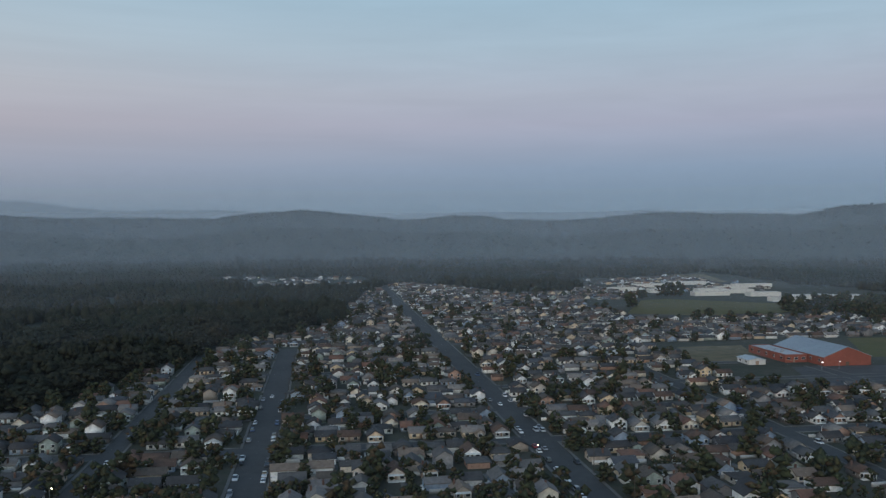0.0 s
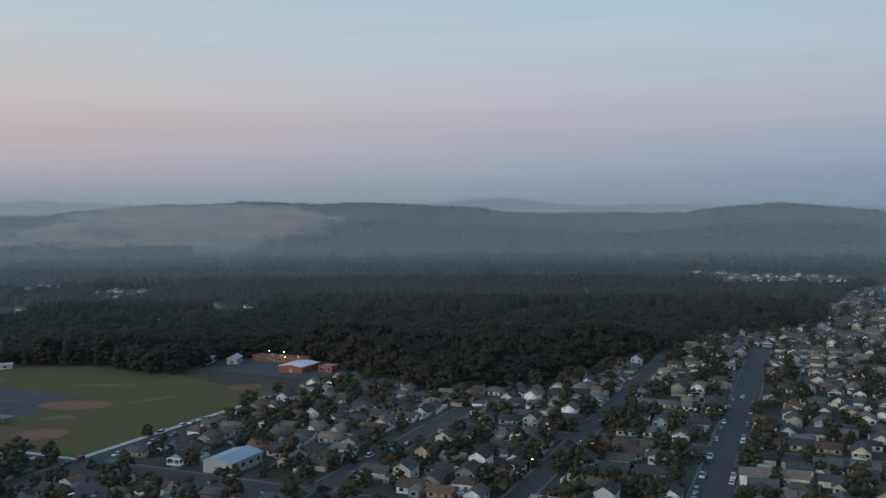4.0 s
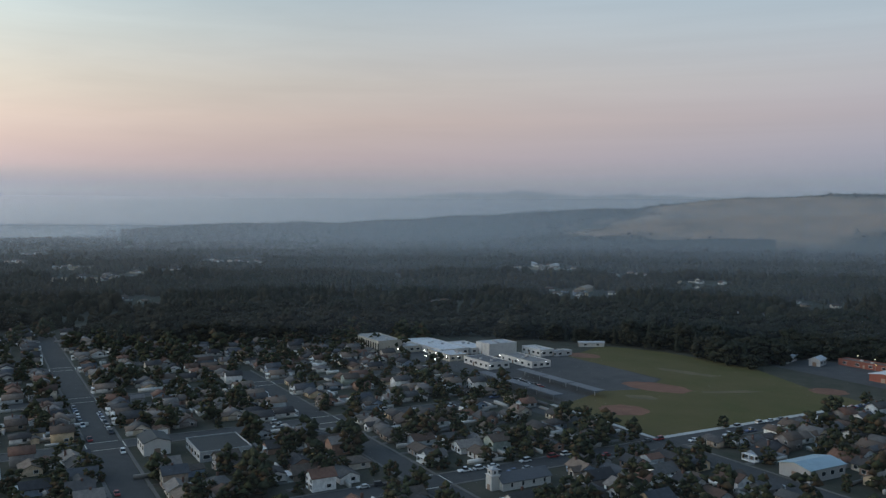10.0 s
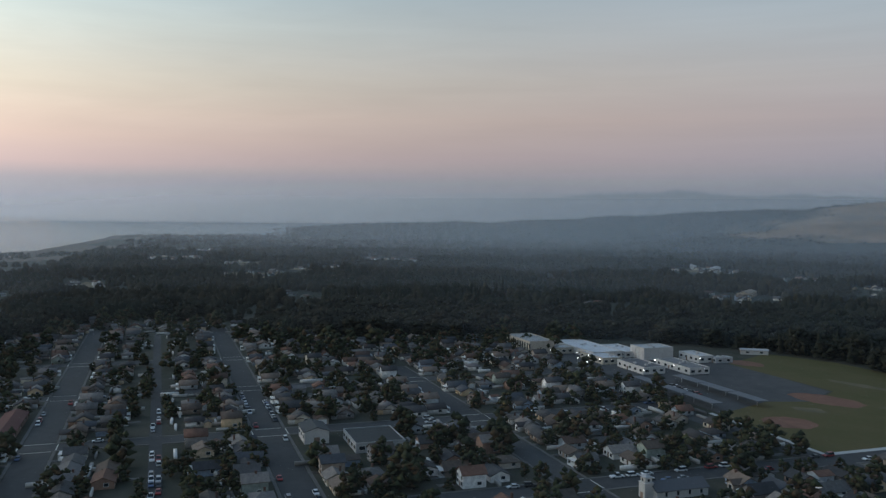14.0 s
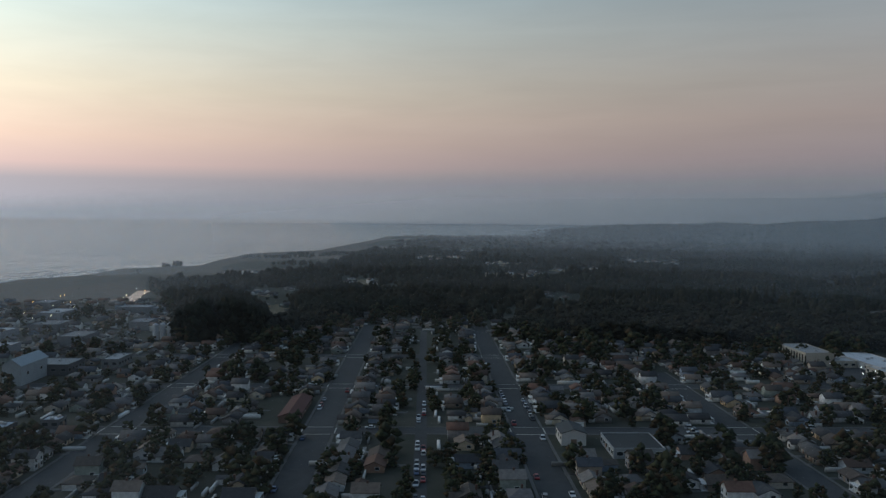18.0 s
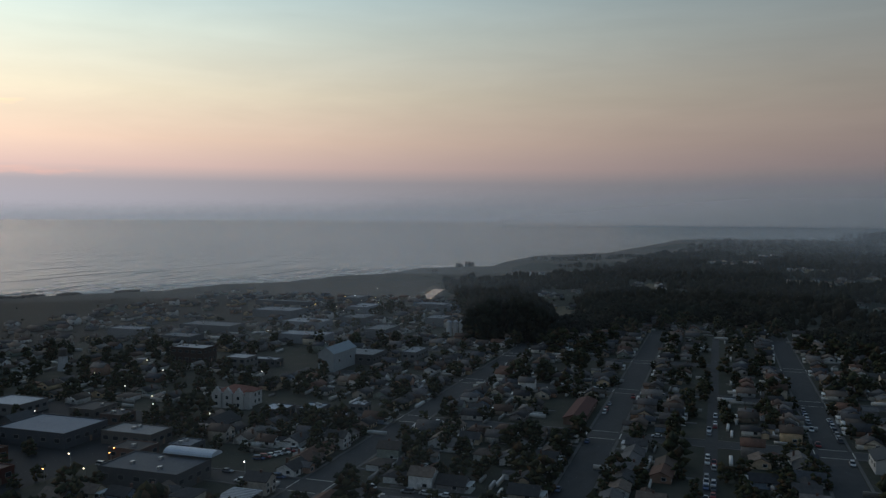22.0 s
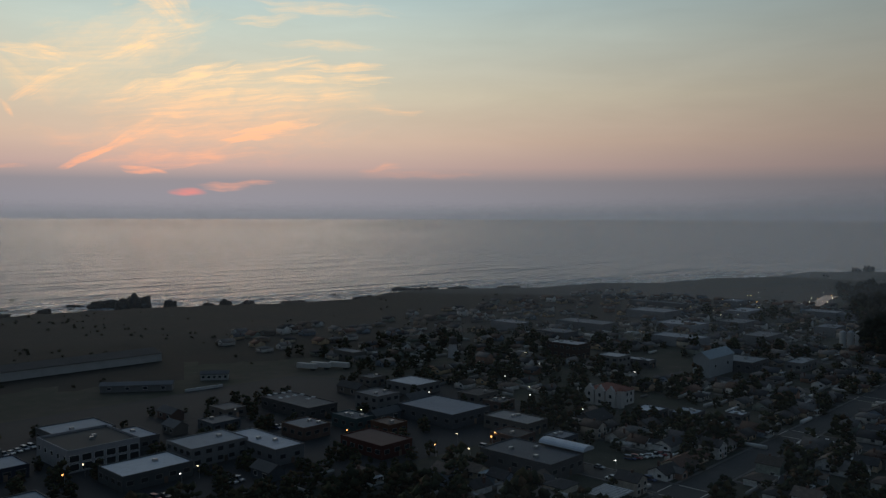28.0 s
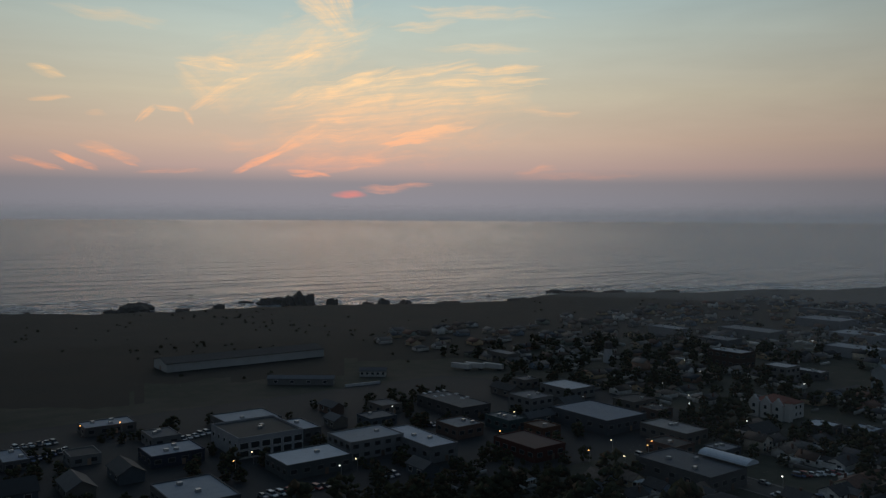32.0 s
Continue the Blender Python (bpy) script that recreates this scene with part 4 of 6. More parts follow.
def house_parts(rnd, w, d, h, rise, style):
    """Rows of part name, shape, slot kind and label; the front faces -y."""
    out = []
    body, roof = Shape(), Shape()
    x0, x1, y0, y1 = -w / 2, w / 2, -d / 2, d / 2
    if style == "front":
        gable(body, x0, x1, y0, y1, h, rise)
        gable_roof(roof, x0, x1, y0, y1, h, rise)
    elif style == "hip":
        body.box(x0, x1, y0, y1, 0, h)
        hip_roof(roof, x0, x1, y0, y1, h, rise)
    else:
        # the ridge runs along the street
        tmp, tmr = Shape(), Shape()
        gable(tmp, y0, y1, x0, x1, h, rise)
        gable_roof(tmr, y0, y1, x0, x1, h, rise)
        for a, b in ((tmp, body), (tmr, roof)):
            b.v, b.f, b.m = [(q[1], -q[0], q[2]) for q in a.v], a.f, a.m
    out += [("wall", body, "wall", ""), ("roof", roof, "roof", "")]
    if style == "ell":
        wing, wroof = Shape(), Shape()
        a, b = (x0 + 0.2, x0 + w * 0.42) if rnd.random() < 0.5 else (x1 - w * 0.42, x1 - 0.2)
        gable(wing, a, b, y0 - 2.6, y0 + 1.5, h, rise * 0.6)
        gable_roof(wroof, a, b, y0 - 2.6, y0 + 3.5, h, rise * 0.6)
        out += [("wing", wing, "wall", ""), ("wing_roof", wroof, "roof", "")]
        out.append(("window", opening((a + b) / 2, y0 - 2.6, h * 0.55, (b - a) * 0.45, 1.3, "-y"), "window", ""))
    elif style == "front" and rnd.random() < 0.7:
        porch = Shape()
        porch.box(x0 + 0.4, x1 - 0.4, y0 - 2.0, y0, 2.35, 2.55, 0, 0.0)
        for px_ in (x0 + 0.6, 0.0, x1 - 0.6):
            porch.box(px_ - 0.09, px_ + 0.09, y0 - 1.95, y0 - 1.77, 0.0, 2.36)
        porch.box(x0 + 0.4, x1 - 0.4, y0 - 2.0, y0, 0.0, 0.35)
        out.append(("porch", porch, "trim", "white painted porch"))
    door = Shape()
    door.box(-0.5, 0.5, y0 - 0.06, y0 + 0.02, 0.1, 2.05)
    out.append(("door", door, "door", ""))
    for q in (-0.3, 0.3):
        out.append(("window", opening(q * w, y0, h * 0.32 + 0.6 if h < 4 else 1.5, 1.5, 1.2, "-y"), "window", ""))
        if h > 4:
            out.append(("window", opening(q * w, y0, h - 1.3, 1.2, 1.2, "-y"), "window", ""))
    out.append(("window", opening(x0, -d * 0.15, 1.55, 1.5, 1.1, "-x"), "window", ""))
    out.append(("window", opening(x1, d * 0.2, 1.55, 1.5, 1.1, "+x"), "window", ""))
    
    if rnd.random() < 0.6:
        ch = Shape()
        cx, cy = rnd.uniform(-0.3, 0.3) * w, rnd.uniform(-0.2, 0.35) * d
        ch.box(cx - 0.35, cx + 0.35, cy - 0.35, cy + 0.35, h * 0.8, h + rise + 0.7)
        ch.box(cx - 0.42, cx + 0.42, cy - 0.42, cy + 0.42, h + rise + 0.7, h + rise + 0.82)
        out.append(("chimney", ch, "brick", "brick chimney"))
    return out


NEAR = {"wall": (M_WALL,), "roof": (M_ROOF,), "window": (M_TRIM, M_GLASS), "door": (M_DOOR,), "trim": (M_TRIM,), "brick": (M_BRICK,)}
FAR_SLOT = {"wall": 0, "roof": 1, "window": (2, 3), "door": 4, "trim": 2, "brick": 5}
FAR_MATS = (M_WALL_FAR, M_ROOF_FAR, M_TRIM, M_GLASS, M_DOOR, M_BRICK)
KINDS = [(7.2, 9.0, 2.5, 1.8, "front"), (7.8, 9.8, 2.5, 2.0, "front"), (9.4, 7.2, 2.4, 1.7, "side"), (9.8, 7.4, 2.5, 1.9, "ell"), (8.8, 8.0, 2.4, 1.5, "hip"),
         (6.8, 8.4, 4.8, 2.0, "front"), (9.6, 7.0, 2.5, 2.0, "ell"), (7.0, 10.0, 2.5, 2.3, "front"), (10.4, 7.2, 2.4, 1.6, "side"), (8.4, 7.4, 2.4, 1.6, "hip"),
         (6.2, 8.0, 2.5, 1.9, "front"), (8.4, 6.8, 2.4, 1.8, "side"), (9.0, 6.6, 2.4, 1.3, "side")]
WORDS = {"front": "low gable-fronted wooden house with a shingle roof", "side": "long low house with a shingle ridge roof along the street",
         "ell": "house with a cross gable wing and shingle roof", "hip": "square house under a hipped shingle roof"}
house_rng = random.Random(5)
HOUSES = [house_parts(house_rng, *k) for k in KINDS]


def merged(parts, slots):
    s = Shape()
    for name, sh, kind, label in parts:
        k = len(s.v)
        s.v += sh.v
        s.f += [tuple(k + i for i in f) for f in sh.f]
        sl = slots[kind]
        s.m += [sl[m] if isinstance(sl, tuple) else sl for m in sh.m]
    return s


SHEDS = []
for w, d, h in ((3.6, 5.5, 2.2), (6.0, 6.5, 2.4), (3.0, 4.0, 2.1)):
    b, r = Shape(), Shape()
    gable(b, -w / 2, w / 2, -d / 2, d / 2, h, w * 0.2)
    gable_roof(r, -w / 2, w / 2, -d / 2, d / 2, h, w * 0.2, 0.3, 0.15)
    dr = Shape()
    dr.box(-w * 0.36, w * 0.36, -d / 2 - 0.05, -d / 2 + 0.02, 0.05, h * 0.9)
    SHEDS.append([("wall", b, "wall", ""), ("roof", r, "roof", ""), ("door", dr, "trim", "")])

sites = []  # x, y, turn, kind
sheds = []


def row(y, x0, x1, front, pitch=11.0, keep=0.93, small=False):
    """A row of lots along x; front is -1 when the houses face -y, 1 when they face +y."""
    x = x0 + rng.uniform(0, 5)
    while x < x1:
        px_, py_ = x, y + rng.uniform(-1.5, 1.5)
        az, r = at(px_, py_)
        if rng.random() < keep and r > 225 and not in_forest(px_, py_, -8) and r < table(FOREST_FROM, wrapped(az)) + 15 and not blocked(px_, py_, 4.6) and (az < 187 or az > 318):
            turn = (0 if front < 0 else math.pi) + rng.gauss(0, 0.03)
            if small:
                sheds.append((px_, py_, turn + rng.choice((0, 1.5708)), rng.randrange(3)))
            else:
                sites.append((px_, py_, turn, rng.randrange(len(KINDS))))
        x += pitch * rng.uniform(0.9, 1.2)


for y, a, b, w in STREETS_X:
    for sgn in (-1, 1):
        if w > 6 and (y < 240 or y > 250 or sgn < 0):
            row(y + sgn * (w / 2 + 8.5), -760 if y < 240 else -262, -150 if y < 240 else 640, -sgn, 10.6, 0.95)
            row(y + sgn * (w / 2 + 17.5), -760 if y < 240 else -262, -150 if y < 240 else 640, -sgn, 11, 0.5, True)
# lots behind the street fronts
for y in range(-228, 236, 11):
    row(y, -760, -190, -1 if (y // 11) % 2 else 1, 12, 0.62)
for y in range(262, 500, 12):
    row(y, -262, 640, -1 if (y // 12) % 2 else 1, 11.5, 0.8)
for y in range(496, 1500, 13):
    row(y, -110, 640, -1 if (y // 13) % 2 else 1, 12, 0.75)
for y in range(-560, -235, 20):
    row(y, -900, -330, -1, 14, 0.5)

# no two houses on one lot
kept, cells = [], {}
for sgl in sites:
    c = (round(sgl[0] / 11), round(sgl[1] / 11))
    if any(math.hypot(sgl[0] - q[0], sgl[1] - q[1]) < 9.9 for i in (-1, 0, 1) for j in (-1, 0, 1) for q in cells.get((c[0] + i, c[1] + j), ())):
        continue
    cells.setdefault(c, []).append(sgl)
    kept.append(sgl)
sites = sorted(kept, key=lambda q: math.hypot(q[0], q[1]))
sheds = [q for q in sheds if all(math.hypot(q[0] - o[0], q[1] - o[1]) > 7.2 for i in (-1, 0, 1) for j in (-1, 0, 1)
                                 for o in cells.get((round(q[0] / 11) + i, round(q[1] / 11) + j), ()))]
N_NEAR = 300
masters = {}
for x, y, turn, k in sites[:N_NEAR]:
    m = pose(x, y, 0.0, 0, 0, math.degrees(turn))
    if k not in masters:
        ob = thing("house", WORDS[KINDS[k][4]], "house", "houses of the town", m=m)
        for name, sh, kind, label in HOUSES[k]:
            part(name, sh, NEAR[kind], find_part(ob, {"chimney": "roof", "wing_roof": "wing"}.get(name, "")), label)
        masters[k] = ob
    else:
        copy_thing(masters[k], m)
joined("far_houses", [merged(p, FAR_SLOT) for p in HOUSES], [(k, x, y, 0.0, turn, 1.0, 1.0) for x, y, turn, k in sites[N_NEAR:]], FAR_MATS,
       "small houses of the town in rows, too far to count", "houses")
shed_masters = {}
sheds.sort(key=lambda q: math.hypot(q[0], q[1]))
for x, y, turn, k in sheds[:70]:
    m = pose(x, y, 0.0, 0, 0, math.degrees(turn))
    if k not in shed_masters:
        ob = thing("shed", "small gabled backyard shed or garage", "shed", "sheds behind the houses", m=m)
        for name, sh, kind, label in SHEDS[k]:
            part(name, sh, NEAR[kind], ob, label)
        shed_masters[k] = ob
    else:
        copy_thing(shed_masters[k], m)
joined("far_sheds", [merged(p, FAR_SLOT) for p in SHEDS], [(k, x, y, 0.0, turn, 1.0, 1.0) for x, y, turn, k in sheds[70:]], FAR_MATS,
       "backyard sheds and garages far off", "sheds")

# ---- drives and fences between the lots ----
yard = random.Random(61)
drive, board = Shape(), Shape()
drive.box(-1.5, 1.5, -3.5, 3.5, -0.1, 0.05)
board.box(-0.5, 0.5, -0.04, 0.04, 0, 1.0)
drives, boards = [], []
for x, y, turn, k in sites[:900]:
    c, q = math.cos(turn), math.sin(turn)
    put = lambda lx, ly: (x + lx * c - ly * q, y + lx * q + ly * c)
    w, d = KINDS[k][0], KINDS[k][1]
    if yard.random() < 0.6:
        px_, py_ = put(w / 2 - 1.0 if yard.random() < 0.5 else 1.0 - w / 2, -d / 2 - 3.6)
        if not blocked(px_, py_, -1):
            drives.append((0, px_, py_, 0.0, turn, 1.0, 1.0))
    if yard.random() < 0.6:
        ln = yard.uniform(7, 11)
        px_, py_ = put(0, d / 2 + yard.uniform(3, 6))
        if not blocked(px_, py_, 1):
            boards.append((0, px_, py_, 0.0, turn, ln, yard.uniform(1.2, 1.8)))
    if yard.random() < 0.5:
        px_, py_ = put(w / 2 + 1.1, d / 2 + 1)
        if not blocked(px_, py_, 2):
            boards.append((0, px_, py_, 0.0, turn + 1.5708, yard.uniform(6, 9), yard.uniform(1.2, 1.8)))
joined("driveways", [drive], drives, (M_CONCRETE,), "short concrete driveways in front of the houses", "driveways")
joined("garden_fences", [board], boards, (M_FENCE,), "board fences between the gardens", "fences")


# ---- large buildings ----
TINTS = {}


def tint(rgb, rough=0.75, metal=0.0):
    key = (rgb, rough, metal)
    if key not in TINTS:
        TINTS[key] = material("paint", rgb, rough, grain=0.35, scale=0.35, metal=metal)
    return TINTS[key]


def flat_block(name, label, category, x, y, w, d, h, wall, roof, windows=True, doors=1, units=0, parapet=0.5, group="", trim=M_TRIM):
    """A flat-roofed building with a parapet, framed windows towards the open sides, a door and rooftop units."""
    ob = thing(name, label, category, group, m=pose(x, y, 0))
    b = Shape()
    b.box(-w / 2, w / 2, -d / 2, d / 2, 0, h)
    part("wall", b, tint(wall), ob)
    r = Shape()
    r.box(-w / 2 + 0.3, w / 2 - 0.3, -d / 2 + 0.3, d / 2 - 0.3, h + 0.004, h + 0.12)
    part("roof", r, tint(roof, 0.8), ob)
    if parapet:
        p = Shape()
        for a in ((-w / 2 - 0.06, w / 2 + 0.06, -d / 2 - 0.06, -d / 2 + 0.3), (-w / 2 - 0.06, w / 2 + 0.06, d / 2 - 0.3, d / 2 + 0.06),
                  (-w / 2 - 0.06, -w / 2 + 0.3, -d / 2 + 0.3, d / 2 - 0.3), (w / 2 - 0.3, w / 2 + 0.06, -d / 2 + 0.3, d / 2 - 0.3)):
            p.box(*a, h - 0.15, h + parapet)
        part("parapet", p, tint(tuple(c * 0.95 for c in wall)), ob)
    if windows:
        floors = max(1, int(h / 3.4))
        for f in range(floors):
            z = (f + 0.55) * h / floors
            n = max(2, min(5, int(d / 4.5)))
            for i in range(n):
                yy = -d / 2 + d * (i + 0.5) / n
                part("window", opening(w / 2 if x < 0 else -w / 2, yy, z, min(2.4, d / n * 0.6), 1.5, "+x" if x < 0 else "-x"), (trim, M_GLASS), ob)
            n = max(2, min(5, int(w / 4.5)))
            for i in range(n):
                xx = -w / 2 + w * (i + 0.5) / n
                part("window", opening(xx, d / 2 if y < 0 else -d / 2, z, min(2.4, w / n * 0.6), 1.5, "+y" if y < 0 else "-y"), (trim, M_GLASS), ob)
    if doors:
        dr = Shape()
        e = d / 2 if y < 0 else -d / 2
        dr.box(-w * 0.1 - 0.7, -w * 0.1 + 0.7, e - 0.09, e + 0.09, 0.0, 2.3)
        part("door", dr, M_DOOR, ob)
    for i in range(units):
        u = Shape()
        ux, uy = rng.uniform(-0.3, 0.3) * w, rng.uniform(-0.3, 0.3) * d
        u.box(ux - 0.9, ux + 0.9, uy - 0.7, uy + 0.7, h + 0.12, h + 1.1, 0, 0.08)
        part("rooftop_unit", u, M_METAL, find_part(ob, "roof"))
    return ob


def gable_block(name, label, category, x, y, w, d, h, rise, wall, roof, turn=0, windows=3, group="", metal=0.0, over=0.5):
    """A building under a ridge roof; the ridge runs along its own y."""
    ob = thing(name, label, category, group, m=pose(x, y, 0, 0, 0, turn))
    b, r = Shape(), Shape()
    gable(b, -w / 2, w / 2, -d / 2, d / 2, h, rise)
    gable_roof(r, -w / 2, w / 2, -d / 2, d / 2, h, rise, over)
    part("wall", b, tint(wall), ob)
    part("roof", r, tint(roof, 0.55 if metal else 0.8, metal), ob)
    for i in range(windows):
        yy = -d / 2 + d * (i + 0.5) / max(1, windows)
        for s_, f in ((1, "+x"), (-1, "-x")):
            part("window", opening(s_ * w / 2, yy, h * 0.55, min(2.0, d / windows * 0.5), min(1.5, h * 0.4), f), (M_TRIM, M_GLASS), ob)
    dr = Shape()
    dr.box(-1.2, 1.2, -d / 2 - 0.08, -d / 2 + 0.08, 0, min(2.6, h * 0.85))
    part("door", dr, M_DOOR, ob)
    return ob


def sheet(name, pts, z, mat, label, category, kind="structure"):
    s = Shape()
    s.face([(x, y, z) for x, y in pts])
    return tagged(new(name, s.mesh(name, mat)), label, category, kind=kind)


def disc(x, y, rx, ry, turn=0.0, n=28, ragged=0.08):
    out = []
    for i in range(n):
        a = 2 * math.pi * i / n
        q = 1 + rng.uniform(-ragged, ragged)
        px_, py_ = rx * q * math.cos(a), ry * q * math.sin(a)
        out.append((x + px_ * math.cos(turn) - py_ * math.sin(turn), y + px_ * math.sin(turn) + py_ * math.cos(turn)))
    return out


WHITE, CREAM, GREY, PALE = (0.6, 0.58, 0.55), (0.46, 0.42, 0.35), (0.30, 0.31, 0.32), (0.46, 0.46, 0.46)

# the school and its playing field
sheet("playing_field", [(-264, 250), (-266, 391), (-308, 398), (-363, 420), (-436, 417), (-480, 397), (-452, 345), (-363, 345), (-345, 316), (-352, 292), (-335, 252)], 0.14,
      M_LAWN, "wide mown school playing field, worn brown in places", "field")
sheet("parking_lot", [(-337, 253), (-349, 292), (-346, 313), (-363, 343), (-455, 348), (-470, 320), (-560, 300), (-600, 262), (-560, 236), (-475, 250)], 0.12, M_PATCH,
      "grey worn asphalt school yard", "yard")
for x, y, rx, ry in ((-312, 272, 12, 11), (-346, 325, 20, 11), (-451, 357, 13, 9), (-294, 399, 10, 9)):
    sheet("infield", disc(x, y, rx, ry, 0.3), 0.18, M_DIRT, "reddish bare dirt infield on the grass", "field")
sheet("worn_patch", disc(-330, 300, 8, 5, 0.6, ragged=0.25), 0.17, M_STRAW, "worn dry patch of grass", "field")
sheet("worn_patch", disc(-372, 372, 22, 4, 0.3, ragged=0.3), 0.17, M_STRAW, "worn dry strip of grass", "field")
sheet("worn_patch", disc(-318, 352, 14, 3, 1.2, ragged=0.3), 0.17, M_STRAW, "worn dry strip of grass", "field")
s = Shape()
s.box(-266, -263, 247.5, 392, 0.0, 0.24)
tagged(new("pavement", s.mesh("pavement", material("pale_concrete", (0.5, 0.49, 0.46), 0.8, grain=0.3, scale=0.4))), "pale concrete walk along the field", "pavement", kind="structure")
s = Shape()
s.box(-338, -266.1, 247.5, 249.6, 0.0, 0.24)
tagged(new("pavement", s.mesh("pavement", bpy.data.materials["pale_concrete"])), "pale concrete walk along the field", "pavement", kind="structure")
SCHOOL = [("school_hall", "tall pale school hall with ribbed walls", -538, 245, 40, 18, 8.8, CREAM, (0.34, 0.34, 0.33), False),
          ("school_wing", "low cream school entrance wing with dark openings", -524, 261, 14, 14, 3.9, CREAM, (0.5, 0.5, 0.49), True),
          ("school_wing", "long white-roofed school wing", -520, 280, 58, 22, 4.3, WHITE, (0.62, 0.63, 0.64), True),
          ("school_wing", "cream classroom wing with lit doors", -486, 272, 30, 14, 3.9, CREAM, (0.55, 0.56, 0.57), True),
          ("school_wing", "white classroom wing with tall framed bays and a dark roof", -449, 279, 30, 15, 4.1, WHITE, (0.13, 0.13, 0.135), True),
          ("gymnasium", "white box of a school gymnasium", -486, 310, 17, 22, 7.8, WHITE, (0.46, 0.47, 0.48), False),
          ("school_wing", "white classroom wing beside the yard", -444, 305, 36, 14, 3.7, WHITE, (0.2, 0.2, 0.2), True),
          ("school_wing", "low pale classroom row", -471, 334, 22, 11, 4.2, WHITE, (0.5, 0.5, 0.5), True),
          ("portable_classroom", "small pale portable classroom", -459, 345, 6, 13, 3.2, PALE, (0.45, 0.46, 0.47), True),
          ("school_wing", "low white-roofed link between school wings", -508, 300, 34, 14, 3.7, WHITE, (0.6, 0.61, 0.62), True)]
for name, label, x, y, w, d, h, wall, roof, win in SCHOOL:
    ob = flat_block(name, label, "school", x, y, w, d, h, wall, roof, win, 1, 3)
    if not win:
        n = int(w / 4)
        for i in range(n):
            s = Shape()
            xx = -w / 2 + w * (i + 0.5) / n
            s.box(xx - 0.35, xx + 0.35, -d / 2 - 0.3, -d / 2 + 0.01, 0, h - 0.3)
            part("pilaster", s, tint(tuple(c * 1.15 for c in wall)), find_part(ob, "wall"))
            if name == "school_hall":
                part("window", opening(xx + w / n / 2, -d / 2, h * 0.5, 1.3, h * 0.7, "-y", 1, 1), (M_TRIM, M_GLASS), ob, "tall dark window strip")


def canopy(x0, x1, y, label):
    ob = thing("parking_canopy", label, "canopy", "canopies of the school yard", m=pose((x0 + x1) / 2, y, 0))
    w = x1 - x0
    for i in range(3):
        s = Shape()
        a = -w / 2 + w * i / 3
        s.box(a + 0.6, a + w / 3 - 0.6, -3.2, 3.2, 3.2 + i * 0.05, 3.45 + i * 0.05)
        part("roof_panel", s, tint((0.14, 0.15, 0.165), 0.6), ob, "dark solar roof panel")
        for q in (0.2, 0.8):
            s = Shape()
            s.box(a + w / 3 * q - 0.15, a + w / 3 * q + 0.15, -0.15, 0.15, 0, 3.25)
            part("post", s, M_METAL, ob)


canopy(-417, -342, 256, "long dark flat parking canopy by the street")
canopy(-414, -340, 281, "long dark flat parking canopy in the yard")
gable_block("storage_shed", "long white storage shed at the edge of the field", "shed", -481, 388, 5, 18, 3, 0.8, WHITE, PALE, -30, 2)

# the yard with the red building beyond the field
sheet("parking_lot", [(-400, 440), (-270, 432), (-262, 492), (-395, 505)], 0.12, M_PATCH, "grey asphalt yard beside the woods", "yard")
gable_block("fire_station", "white-roofed hall with red walls", "hall", -295, 457, 17, 20, 4.2, 1.0, (0.26, 0.085, 0.06), (0.7, 0.72, 0.74), 0, 3)
flat_block("red_garage", "low red garage beside the hall", "garage", -276, 462, 10, 10, 3.6, (0.3, 0.08, 0.06), (0.3, 0.29, 0.28), True, 1, 0)
flat_block("red_workshop", "long low red workshop at the wood's edge", "workshop", -325, 484, 44, 9, 3.6, (0.24, 0.085, 0.06), (0.16, 0.12, 0.105), True, 1, 2)
for x, y, w, d in ((-385, 448, 9, 16), (-371, 458, 10, 20), (-352, 466, 7, 12)):
    gable_block("barn", "grey metal-roofed barn by the wood", "barn", x, y, w, d, 4, 1.6, PALE, (0.5, 0.52, 0.54), 20, 2, "barns by the wood")

# warehouse, tarpaulin and chapel among the houses
gable_block("warehouse", "grey warehouse with a pale blue metal roof", "warehouse", -200, 263, 13, 19, 4.4, 1.4, (0.42, 0.41, 0.4), (0.34, 0.46, 0.52), 0, 4, metal=0.3)
ob = thing("tarp_canopy", "bright blue tarpaulin canopy on poles", "canopy", m=pose(-153, 302, 0))
s = Shape()
gable_roof(s, -3.5, 3.5, -2.5, 2.5, 2.4, 0.7, 0.1, 0.08)
part("tarpaulin", s, material("blue_tarp", (0.03, 0.22, 0.55), 0.5), ob)
for a in (-3.3, 3.3):
    for b in (-2.3, 2.3):
        s = Shape()
        s.tube(a, b, 0, 2.5, 0.06, 0.06, 6)
        part("pole", s, M_METAL, ob)


